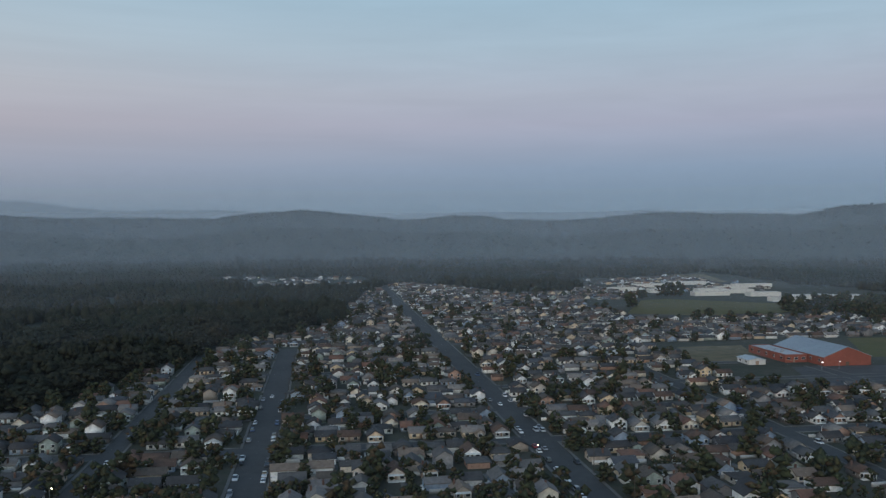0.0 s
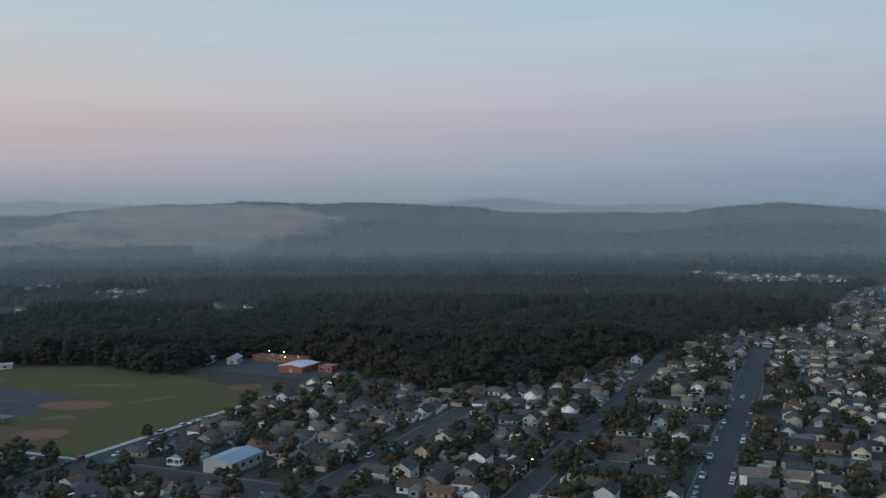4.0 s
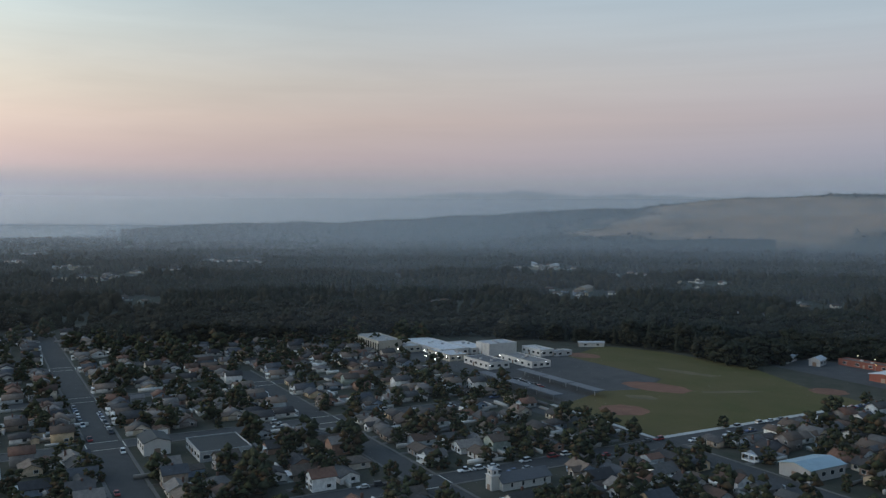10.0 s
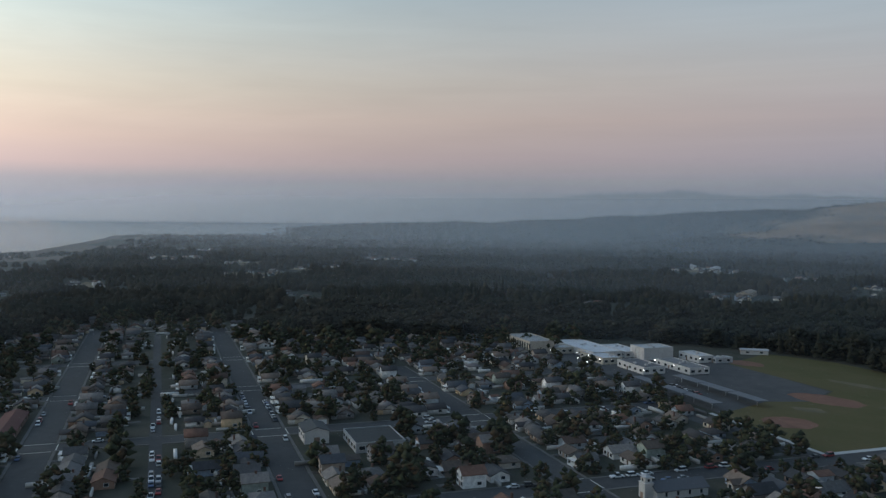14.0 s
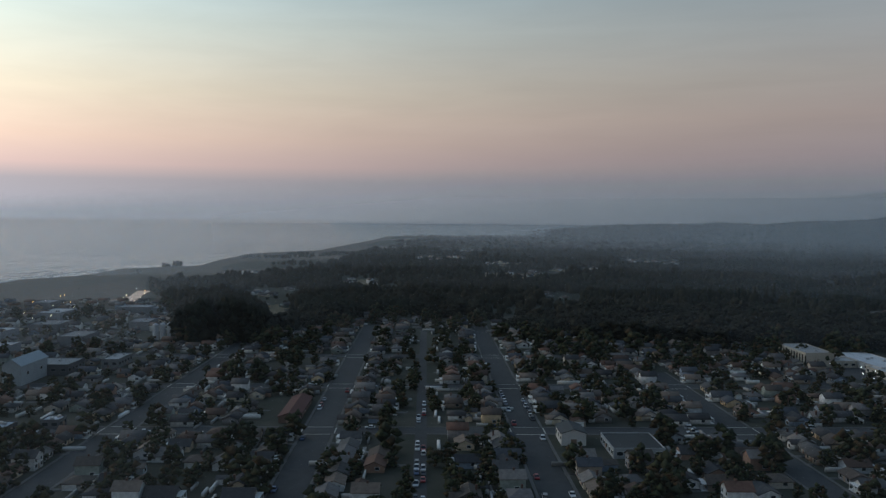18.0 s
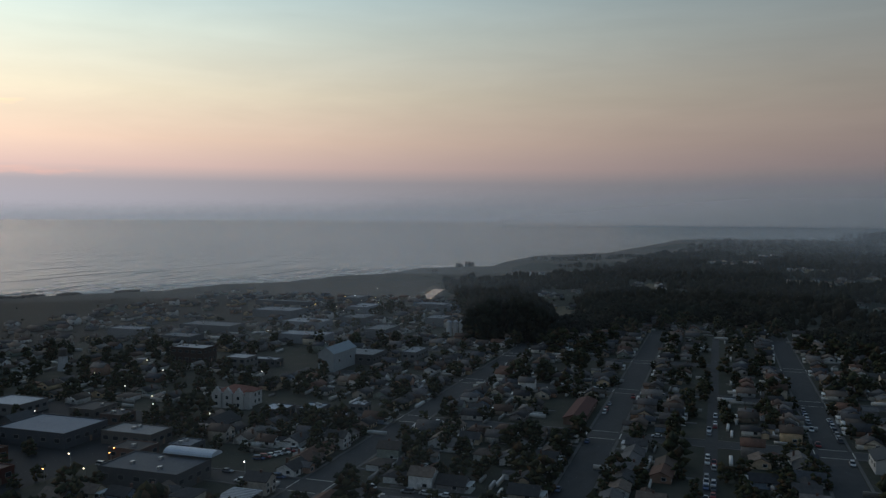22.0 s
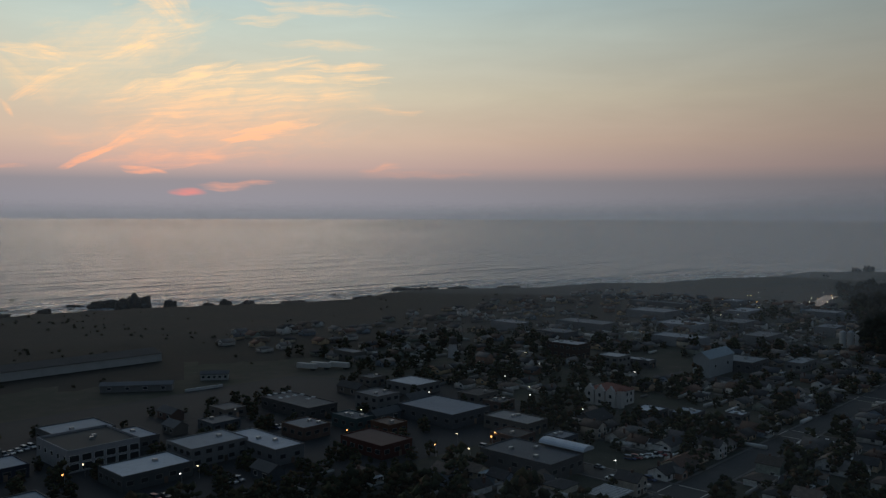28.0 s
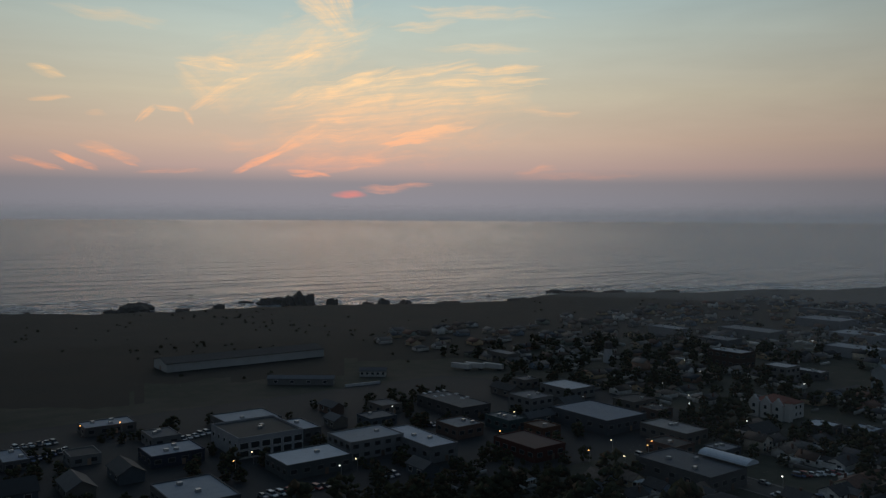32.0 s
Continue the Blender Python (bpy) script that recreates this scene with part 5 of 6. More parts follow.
def chapel(x, y):
    ob = thing("church", "small white wooden church with a belfry tower", "church", m=pose(x, y, 0))
    nave, roof, tower, belfry, cap = Shape(), Shape(), Shape(), Shape(), Shape()
    gable(nave, -4.5, 4.5, -2, 20, 3.6, 2.8)
    gable_roof(roof, -4.5, 4.5, -2, 20, 3.6, 2.8)
    tower.box(-2, 2, -5.6, -1.9, 0, 6.2)
    tower.box(-2.25, 2.25, -5.85, -1.65, 6.2, 6.45)
    belfry.box(-1.5, 1.5, -5.2, -2.3, 6.45, 8.6)
    cap.box(-1.8, 1.8, -5.5, -2.0, 8.6, 8.85)
    cap.hull([(-1.6, -5.3, 8.85), (1.6, -5.3, 8.85), (1.6, -2.2, 8.85), (-1.6, -2.2, 8.85)], [(-0.1, -3.8, 10), (0.1, -3.8, 10), (0.1, -3.7, 10), (-0.1, -3.7, 10)])
    for n, sh, m in (("nave", nave, tint(WHITE)), ("roof", roof, tint((0.11, 0.11, 0.115))), ("tower", tower, tint(WHITE)), ("belfry", belfry, tint(WHITE)), ("spire", cap, tint(PALE))):
        part(n, sh, m, find_part(ob, {"belfry": "tower", "spire": "tower"}.get(n, "")))
    for yy in (2, 7, 12, 17):
        for q, f in ((4.5, "+x"), (-4.5, "-x")):
            part("window", opening(q, yy, 2.1, 1.0, 1.8, f), (M_TRIM, M_GLASS), ob)
    for f, xx, yy in (("-y", 0, -5.2), ("+x", 1.5, -3.75), ("-x", -1.5, -3.75)):
        part("louvre", opening(xx, yy, 7.5, 0.9, 1.2, f), (M_TRIM, M_DARK), ob)
    dr = Shape()
    dr.box(-0.9, 0.9, -5.7, -5.5, 0, 2.4)
    part("door", dr, M_DOOR, ob)
    ob.scale = (0.9, 0.9, 0.8)


chapel(-241, 156)
gable_block("corner_house", "two-storey white corner house under a dark roof", "house", -345, 60, 10, 15, 5, 1.6, WHITE, (0.07, 0.075, 0.075), 90, 3)
flat_block("hall", "wide low hall with a dark flat roof", "hall", -331, 82, 24, 20, 3.6, (0.4, 0.41, 0.41), (0.05, 0.055, 0.055), True, 1, 0)

# the red-walled sports hall and the far school in the east
ob = gable_block("sports_hall", "brick-red sports hall under a pale grey-blue metal roof", "hall", 344, 548, 34, 62, 6, 6.5, (0.27, 0.082, 0.056), (0.32, 0.36, 0.39), 0, 6, metal=0.3)
flat_block("sports_hall_wing", "low red wing of the sports hall with a pale roof", "hall", 318, 560, 16, 50, 5, (0.27, 0.082, 0.056), (0.42, 0.43, 0.44), True, 1, 3)
gable_block("portable_classroom", "small pale blue-roofed hut beside the sports hall", "hut", 287, 538, 12, 16, 3.2, 1.2, WHITE, (0.45, 0.5, 0.53), 0, 2)
sheet("parking_lot", [(284, 459), (332, 460), (420, 462), (432, 512), (304, 517)], 0.12, M_PATCH, "grey asphalt lot in front of the sports hall", "yard")
sheet("dirt_lot", [(252, 550), (269, 619), (322, 619), (304, 560), (290, 544)], 0.13, M_STRAW, "bare pale dirt lot beside the sports hall", "yard")
sheet("sports_ground", [(380, 548), (428, 645), (530, 640), (480, 540)], 0.15, M_LAWN, "grass pitch beside the sports hall", "field")
sheet("sports_ground", [(322, 872), (400, 1030), (436, 1045), (545, 955), (506, 858), (420, 822)], 0.15, M_LAWN, "wide dull grass sports ground", "field")
sheet("dry_field", [(508, 1420), (571, 1641), (751, 1599), (675, 1341)], 0.15, M_STRAW, "dry tan field behind the school", "field")
FAR_SCHOOL = [(432, 1190, 40, 14), (480, 1150, 46, 16), (502, 1255, 56, 14), (520, 1088, 50, 16), (545, 1140, 44, 18), (575, 1120, 46, 14), (590, 1180, 60, 14), (585, 1066, 44, 16),
              (572, 985, 44, 14), (617, 1011, 56, 14), (624, 950, 50, 12), (654, 1226, 60, 14), (582, 1300, 60, 12), (660, 1000, 44, 16)]
for x, y, w, d in FAR_SCHOOL:
    flat_block("school_block", "long low cream school block far off", "school", x, y, w, d, 5.0, (0.66, 0.62, 0.56), (0.62, 0.57, 0.52), False, 0, 1, group="blocks of the far school")

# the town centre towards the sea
sheet("parking_lot", [(-45, -235), (-330, -215), (-335, -330), (-290, -395), (-45, -395)], 0.05, M_LOT, "asphalt yards of the town centre, dimmed in colour", "yard")
CENTRE = [("store", "store with a broad pale ribbed metal roof", -142, -275, 26, 18, 6, (0.2, 0.24, 0.26), (0.6, 0.62, 0.64)),
          ("store", "store building with a pale roof behind the office", -146, -341, 24, 20, 7, GREY, (0.42, 0.44, 0.46)),
          ("store", "narrow store with a pale roof beside the office", -161, -318, 8, 19, 6, GREY, (0.45, 0.47, 0.5)),
          ("store", "large white-walled store with a grey roof", -171, -283, 24, 18, 8, (0.6, 0.61, 0.62), (0.36, 0.38, 0.4)),
          ("store", "white-roofed store with arched windows", -188, -271, 13, 34, 7, (0.5, 0.51, 0.53), (0.52, 0.54, 0.57)),
          ("depot", "low depot with a pale roof and dark blue walls", -105, -315, 20, 16, 5, (0.06, 0.09, 0.16), (0.4, 0.42, 0.45)),
          ("store", "wide flat store roof with vents", -94, -260, 20, 26, 6, (0.25, 0.27, 0.29), (0.34, 0.37, 0.4)),
          ("diner", "low pale building lit by orange lamps", -97, -374, 21, 13, 4, (0.35, 0.34, 0.33), (0.42, 0.43, 0.45)),
          ("garage", "small grey garage beside a yard", -55, -342, 9, 18, 4, GREY, (0.3, 0.33, 0.37)),
          ("store", "long store with a curved white roof edge", -312, -314, 18, 22, 6, (0.5, 0.5, 0.5), (0.55, 0.56, 0.57)),
          ("store", "flat roof dotted with pale skylights", -242, -320, 17, 36, 6, (0.2, 0.2, 0.21), (0.13, 0.135, 0.14)),
          ("store", "tall white-fronted store with a stepped parapet", -271, -297, 14, 16, 9, (0.55, 0.55, 0.55), (0.2, 0.2, 0.21)),
          ("store", "wide store with a blue-grey roof", -279, -261, 25, 34, 7, (0.22, 0.25, 0.29), (0.26, 0.29, 0.33)),
          ("store", "teal-fronted store with a dark roof", -240, -279, 10, 16, 6, (0.12, 0.24, 0.26), (0.13, 0.15, 0.16)),
          ("store", "dark brick-red store with flat roof", -222, -244, 16, 24, 6, (0.22, 0.06, 0.045), (0.1, 0.06, 0.055)),
          ("store", "rust-brown store with a flat roof", -243, -259, 10, 12, 6, (0.3, 0.13, 0.07), (0.14, 0.1, 0.08)),
          ("store", "long beige store with a flat roof", -286, -225, 14, 24, 6, (0.4, 0.37, 0.33), (0.3, 0.29, 0.28)),
          ("theatre", "dark grey theatre building with flat roof", -246, -186, 20, 32, 7, (0.27, 0.28, 0.29), (0.12, 0.13, 0.14)),
          ("clinic", "low pavilion with a white flat roof", -348, -195, 12, 12, 4, (0.3, 0.3, 0.3), (0.62, 0.64, 0.66)),
          ("clinic", "low pavilion with a pale blue roof", -355, -180, 13, 11, 4, (0.3, 0.3, 0.3), (0.4, 0.45, 0.5)),
          ("clinic", "small pavilion with a white flat roof", -368, -162, 8, 8, 4, (0.4, 0.4, 0.4), (0.58, 0.6, 0.62)),
          ("store", "plain white box of a store", -446, -275, 14, 15, 9, (0.62, 0.6, 0.57), (0.55, 0.54, 0.52)),
          ("store", "low store wing with a pale roof", -462, -267, 9, 19, 5, (0.35, 0.35, 0.35), (0.55, 0.54, 0.53)),
          ("warehouse", "long grey warehouse with a flat roof", -497, -219, 24, 28, 7, (0.27, 0.28, 0.29), (0.24, 0.26, 0.27)),
          ("hotel", "dark brick three-storey hotel with a pale roof", -460, -318, 15, 24, 11, (0.13, 0.075, 0.06), (0.5, 0.5, 0.5)),
          ("store", "low white store beside the street", -521, -190, 24, 10, 6, (0.55, 0.56, 0.56), (0.35, 0.36, 0.37)),
          ("inn", "beige inn of two low storeys", -351, -411, 10, 20, 7, (0.42, 0.4, 0.36), (0.3, 0.29, 0.28))]
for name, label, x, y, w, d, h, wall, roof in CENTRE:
    # walls at 0.36 of their paint: shade of the backlit sides put into the colour
    flat_block(name, label, name, x, y, w, d, h * 0.85, tuple(c * 0.36 for c in wall), roof, True, 1, rng.randrange(4), trim=M_SHADED_TRIM)
    if "skylights" in label:
        for i in range(10):
            s = Shape()
            sx_, sy_ = x - 6 + 4 * (i % 4), y - 15 + 9.5 * (i // 4) + rng.uniform(-1, 1)
            s.box(sx_ - 0.7, sx_ + 0.7, sy_ - 1.1, sy_ + 1.1, h + 0.12, h + 0.5, 0, 0.15)
            tagged(new("skylight", s.mesh("skylight", tint((0.7, 0.7, 0.7)))), "pale skylight on a flat store roof", "skylight", "skylights")
# the ridge along the broad pale roof, and the barrel roof of the theatre
ob = thing("barrel_roof", "pale blue barrel roof on the theatre", "roof", m=pose(-258, -179, 7.15))
s = Shape()
arc = [(3.6 * math.cos(math.pi * i / 8), 1.7 * math.sin(math.pi * i / 8)) for i in range(9)]
s.hull([(a, -10, b) for a, b in arc], [(a, 10, b) for a, b in arc])
s.f = [f[::-1] for f in s.f]
part("roof", s, tint((0.6, 0.66, 0.72), 0.5), ob)


def office(x, y):
    ob = flat_block("office", "two-storey white office with tall dark window bays", "office", x, y, 27, 28, 7.4, (0.34, 0.35, 0.37), (0.045, 0.05, 0.05), False, 0, 2, 0.9)
    for i in range(6):
        for k in (0, 1):
            part("window", opening(-13.5 + 27 * (i + 0.5) / 6, 14, 1.9 + 3.1 * k, 3.4, 2.3, "+y"), (M_TRIM, M_GLASS), ob)
    for i in range(5):
        part("window", opening(13.5, -14 + 28 * (i + 0.5) / 5, 4.9, 1.6, 1.6, "+x"), (M_TRIM, M_GLASS), ob)


office(-139, -314)


def mission(x, y):
    """White stucco walls with stepped gables under red tile roofs."""
    ob = thing("mission_building", "white stucco mission building with curved gables and red tile roof", "building", m=pose(x, y, 0))
    tile = tint((0.26, 0.09, 0.06))
    b = Shape()
    b.box(-8, 8, -9, 9, 0, 7)
    part("wall", b, tint(WHITE), ob)
    r = Shape()
    hip_roof(r, -8, 8, -9, 9, 7.02, 3, 0.3)
    part("roof", r, tile, ob, "red tile roof")
    for yy in (-6, 0, 6):
        g_, q = Shape(), Shape()
        prof = [(-2.6, 0), (2.6, 0), (2.6, 7.4), (1.8, 7.5), (1.5, 8.6), (0.8, 8.8), (0, 10.2), (-0.8, 8.8), (-1.5, 8.6), (-1.8, 7.5), (-2.6, 7.4)]
        g_.hull([(7.6, yy + a, b) for a, b in prof], [(9.2, yy + a, b) for a, b in prof])
        part("gable", g_, tint(WHITE), ob)
        for z in (2, 5.2):
            part("window", opening(9.2, yy, z, 1.5, 1.7, "+x"), (M_TRIM, M_GLASS), ob)
    for xx in (-5, -1.5, 2, 5.5):
        for z in (2, 5.2):
            part("window", opening(xx, 9, z, 1.3, 1.6, "+y"), (M_TRIM, M_GLASS), ob)
    t = Shape()
    t.box(5.5, 8.2, 9.01, 11.6, 0, 8.6)
    hip_roof(t, 5.5, 8.2, 9.01, 11.6, 8.6, 1.3, 0.3, 1)
    part("tower", t, (tint(WHITE), tile), ob)


mission(-360, -224)
ob = gable_block("grain_building", "tall pale grey gabled mill building", "mill", -470, -222, 10, 32, 11, 3.5, (0.4, 0.43, 0.44), (0.42, 0.47, 0.49), 90, 2)
for i in range(4):
    ob = thing("silo", "pale grain silo in a row of four", "silo", "row of silos", m=pose(-629 - i * 2.6, -201 + i * 4.4, 0))
    s = Shape()
    s.tube(0, 0, 0, 11, 2.2, 2.2, 16)
    part("tank", s, tint((0.62, 0.63, 0.63)), ob)
    s = Shape()
    s.tube(0, 0, 11, 12.2, 2.3, 0.4, 16)
    part("cap", s, tint((0.5, 0.51, 0.52)), ob)
ob = thing("water_tower", "white wooden water tower with a dark tank", "tower", m=pose(-404, -370, 0))
s = Shape()
s.box(-2.2, 2.2, -2.2, 2.2, 0, 9, 0, 0.4)
part("tower_base", s, tint((0.5, 0.51, 0.53)), ob)
s = Shape()
s.tube(0, 0, 9, 13, 2.6, 2.5, 12)
part("tank", s, tint((0.1, 0.09, 0.085)), ob)
s = Shape()
s.tube(0, 0, 13, 14.2, 2.7, 0.2, 12)
part("cap", s, tint((0.12, 0.11, 0.1)), ob)
gable_block("mill_hall", "long low white-walled mill hall on the headland", "hall", -214, -505, 23, 104, 5.0, 2.2, (0.5, 0.5, 0.48), (0.05, 0.05, 0.05), 90, 0)
for x, y, t in ((-311, -403, 20), (-319, -400, 20), (-327, -392, 20)):
    ob = thing("trailer", "long white freight trailer parked in a yard", "trailer", "parked trailers", m=pose(x, y, 0, 0, 0, t))
    s = Shape()
    s.box(-1.3, 1.3, -6.5, 6.5, 1.1, 3.9)
    part("box", s, tint(WHITE), ob)
    s = Shape()
    for yy in (3.5, 4.8):
        s.box(-1.25, 1.25, yy - 0.5, yy + 0.5, 0, 1.1)
    part("wheels", s, M_DARK, ob)
FAR_SHEDS = [(-777, -428, 12, 60), (-640, -330, 26, 34), (-700, -390, 30, 40), (-590, -390, 24, 46), (-560, -290, 20, 36), (-680, -300, 30, 22), (-760, -330, 36, 20), (-797, -272, 22, 30),
             (-610, -250, 30, 18), (-850, -380, 26, 18), (-520, -370, 18, 26), (-690, -230, 24, 16), (-540, -430, 16, 30), (-800, -260, 16, 24)]
for x, y, w, d in FAR_SHEDS:
    c = rng.choice((0.2, 0.3, 0.42))
    flat_block("warehouse", "long low warehouse roof among the far houses", "warehouse", x, y, w, d, rng.uniform(5, 7), (c * 0.8, c * 0.82, c * 0.85), (c, c * 1.02, c * 1.05), False, 1, 2,
               group="warehouses of the harbour quarter")
TAKEN = [(b[2], b[3], b[4], b[5]) for b in CENTRE] + [(-139, -314, 27, 28), (-360, -224, 20, 22), (-470, -222, 32, 12)]
fill = random.Random(31)
made = 0
while made < 24:
    x, y = fill.uniform(-325, -45), fill.uniform(-350, -195)
    w, d = fill.uniform(9, 18), fill.uniform(9, 18)
    az, r = at(x, y)
    if r < 225 or az > 176 or (y > -240 and x > -262) or any(abs(x - a) < (w + c) / 2 + 3 and abs(y - b) < (d + e) / 2 + 3 for a, b, c, e in TAKEN):
        made += 0.02
        continue
    TAKEN.append((x, y, w, d))
    made += 1
    c = fill.choice(((0.12, 0.125, 0.13), (0.16, 0.145, 0.13), (0.13, 0.085, 0.07), (0.2, 0.2, 0.2), (0.08, 0.1, 0.12)))
    q = fill.choice((0.05, 0.07, 0.1, 0.14, 0.26))
    if fill.random() < 0.6:
        flat_block("shop", "small flat-roofed shop of the town centre", "shop", x, y, w, d, fill.uniform(3.2, 5.0), c, (q, q * 1.02, q * 1.05), True, 1, fill.randrange(3), group="shops of the town centre", trim=M_SHADED_TRIM)
    else:
        gable_block("shop", "small gabled shop of the town centre", "shop", x, y, w * 0.7, d, 3.6, w * 0.2, c, (q, q, q), fill.choice((0, 90)), 2, "shops of the town centre")
ob = thing("striped_shelter", "flat shelter roof of white slats over a dark yard", "shelter", m=pose(-233, -145, 0, 0, 0, 0))
for i in range(9):
    s = Shape()
    s.box(-6.3 + i * 1.4, -5.6 + i * 1.4, -5.5, 5.5, 3.3, 3.5)
    part("slat", s, tint((0.6, 0.61, 0.62)), ob)
for a in (-6.2, 6.2):
    for b in (-5.2, 5.2):
        s = Shape()
        s.box(a - 0.1, a + 0.1, b - 0.1, b + 0.1, 0, 3.3)
        part("post", s, M_METAL, ob)
gable_block("rail_depot", "long low depot beside the old mill field", "depot", -212, -419, 8, 36, 3.4, 1.2, (0.2, 0.2, 0.2), (0.16, 0.165, 0.17), 53, 4)
gable_block("bunkhouse", "low white-fronted building with a row of windows", "building", -257, -417, 7, 15, 3.4, 1.3, (0.42, 0.43, 0.42), (0.12, 0.12, 0.12), 53, 5)
ob = thing("low_wall", "low pale wall along the edge of the field", "wall", m=pose(-237.5, -396, 0, 0, 0, -5.4))
s = Shape()
s.box(-10.6, 10.6, -0.25, 0.25, 0, 1.3)
part("wall", s, tint((0.6, 0.6, 0.6)), ob)
s = Shape()
s.box(-10.7, 10.7, -0.35, 0.35, 1.3, 1.45)
part("coping", s, tint((0.68, 0.68, 0.67)), ob)
TAKEN += [(-212, -419, 34, 30), (-257, -417, 16, 16), (-237, -396, 22, 4)]
gable_block("long_cabin", "long low building with a dull red roof", "building", -395, -61, 9, 42, 3, 1.6, (0.2, 0.13, 0.1), (0.13, 0.05, 0.04), 90, 3)

# painted lines where the avenues cross
for x, a, b, w in STREETS_Y[:4]:
    for y, c, d, v in STREETS_X[:5]:
        if v > 6 and a < y < b and math.hypot(x, y) > 240:
            s = Shape()
            for sgn in (-1, 1):
                s.box(x - w / 2 + 0.4, x + w / 2 - 0.4, y + sgn * (v / 2 + 1.2) - 0.2, y + sgn * (v / 2 + 1.2) + 0.2, 0.1, 0.112)
                s.box(x + sgn * (w / 2 + 1.2) - 0.2, x + sgn * (w / 2 + 1.2) + 0.2, y - v / 2 + 0.4, y + v / 2 - 0.4, 0.05, 0.112)
            tagged(new("road_marking", s.mesh("road_marking", M_PAINT_LINE)), "worn white crossing lines at an intersection", "road marking", kind="structure")

# dry meadows and a lodge in the clearings of the woods
for cx, cy, w, d in ((-1340, 135, 70, 42), (-1650, 155, 70, 38), (-1465, 240, 38, 24), (-830, -155, 50, 20), (-1188, -91, 50, 24), (-1280, 920, 60, 40), (-1330, -300, 50, 34)):
    sheet("meadow", disc(cx, cy, w, d, 0.2, ragged=0.3), 0.16, M_STRAW, "dry tan meadow among the trees", "meadow")
gable_block("lodge", "long tan lodge with a pale roof among the trees", "lodge", -848, 672, 14, 46, 5.5, 2.4, (0.42, 0.33, 0.24), (0.34, 0.27, 0.2), 40, 5)
for cx, cy in ((-1375, 965), (-1400, 975), (-1330, 985), (-1306, 960)):
    gable_block("woodland_hall", "long white hall in a clearing of the woods", "hall", cx, cy, 12, 26, 4.5, 1.8, (0.5, 0.5, 0.5), (0.5, 0.52, 0.54), 55, 3, "halls in the woods")

# scattered roofs in the clearings of the woods
spots = []
lot = random.Random(44)
for cx, cy, w, d in CLEARINGS:
    for i in range(max(3, int(w * d / 330))):
        spots.append((lot.randrange(len(KINDS)), cx + lot.uniform(-0.8, 0.8) * w, cy + lot.uniform(-0.8, 0.8) * d, 0.0, lot.uniform(0, 3.1), 1.0, 1.0))
joined("woodland_houses", [merged(p, FAR_SLOT) for p in HOUSES], spots, FAR_MATS, "scattered pale houses in clearings of the woods", "houses")


# ---- garden trees ----
def broadleaf(rnd, h, wide, clumps):
    """Trunk with limbs, and a crown of many loose leaf clumps."""
    trunk, crown = Shape(), Shape()
    trunk.tube(0, 0, 0, h * 0.45, h * 0.035, h * 0.022, 7)
    for i in range(5):
        a = rnd.uniform(0, 6.28)
        r = wide * rnd.uniform(0.22, 0.36)
        z0, z1 = h * rnd.uniform(0.25, 0.42), h * rnd.uniform(0.55, 0.8)
        e = (r * math.cos(a), r * math.sin(a), z1)
        q = h * 0.014
        trunk.hull([(q, -q, z0), (q, q, z0), (-q, q, z0), (-q, -q, z0)], [(e[0] + q / 3, e[1] - q / 3, z1), (e[0] + q / 3, e[1] + q / 3, z1), (e[0] - q / 3, e[1] + q / 3, z1),
                                                                          (e[0] - q / 3, e[1] - q / 3, z1)])
    for i in range(clumps):
        z = rnd.uniform(0.28, 0.96)
        prof = math.sin(math.pi * min(1, max(0.05, (z - 0.18) / 0.86))) ** 0.6
        a, q = rnd.uniform(0, 6.28), wide * 0.5 * prof * rnd.uniform(0.45, 1.05)
        tuft(crown, (q * math.cos(a), q * math.sin(a), h * z), wide * rnd.uniform(0.045, 0.085), rnd)
    return trunk, crown


tree_rng = random.Random(3)
TREES = [broadleaf(tree_rng, h, w, 420) for h, w in ((6.5, 6), (8, 7), (10, 8.5), (12, 9), (5, 5), (14, 8), (7, 4))]
TREE_WORDS = ["round dark green garden tree", "spreading dark green yard tree", "large dark oak between houses", "tall dark cypress-like yard tree", "low dense green shrub tree",
              "tall narrow dark evergreen", "slim dark green tree"]
M_AUTUMN = material("autumn_foliage", (0.16, 0.085, 0.02), 0.9, vary=0.4)
spots = []
plots = random.Random(12)
while len(spots) < 3100:
    az = plots.uniform(-37, 183)
    r = 232 + 1000 * plots.random() ** 1.25
    if r > 860 and az > 8:
        continue
    x, y = -r * math.sin(radians(az)), r * math.cos(radians(az))
    if r > table(FOREST_FROM, az) or r > coast(az % 360) * 0.62 and az > 108 or x > -330 and y < -360 or blocked(x, y, 1.2):
        continue
    near_house = cells.get((round(x / 11), round(y / 11)), ())
    if any(math.hypot(x - q[0], y - q[1]) < 4.8 for q in near_house):
        continue
    if any(abs(x - a) < c / 2 + 2 and abs(y - b) < e / 2 + 2 for a, b, c, e in TAKEN) or y < -240 and x > -330 and plots.random() < 0.3:
        continue
    k = plots.choice((0, 0, 1, 1, 2, 3, 4, 4, 4, 5, 6))
    spots.append((r, k, x, y, plots.uniform(0, 6.28), plots.uniform(0.5, 0.95)))
spots.sort()
for n in range(60):  # a belt of taller trees where the streets meet the woods
    az = plots.uniform(62, 108)
    r = table(FOREST_FROM, az) - plots.uniform(5, 90)
    spots.append((r, plots.choice((2, 3, 5)), -r * math.sin(radians(az)), r * math.cos(radians(az)), plots.uniform(0, 6.28), plots.uniform(0.8, 1.2)))
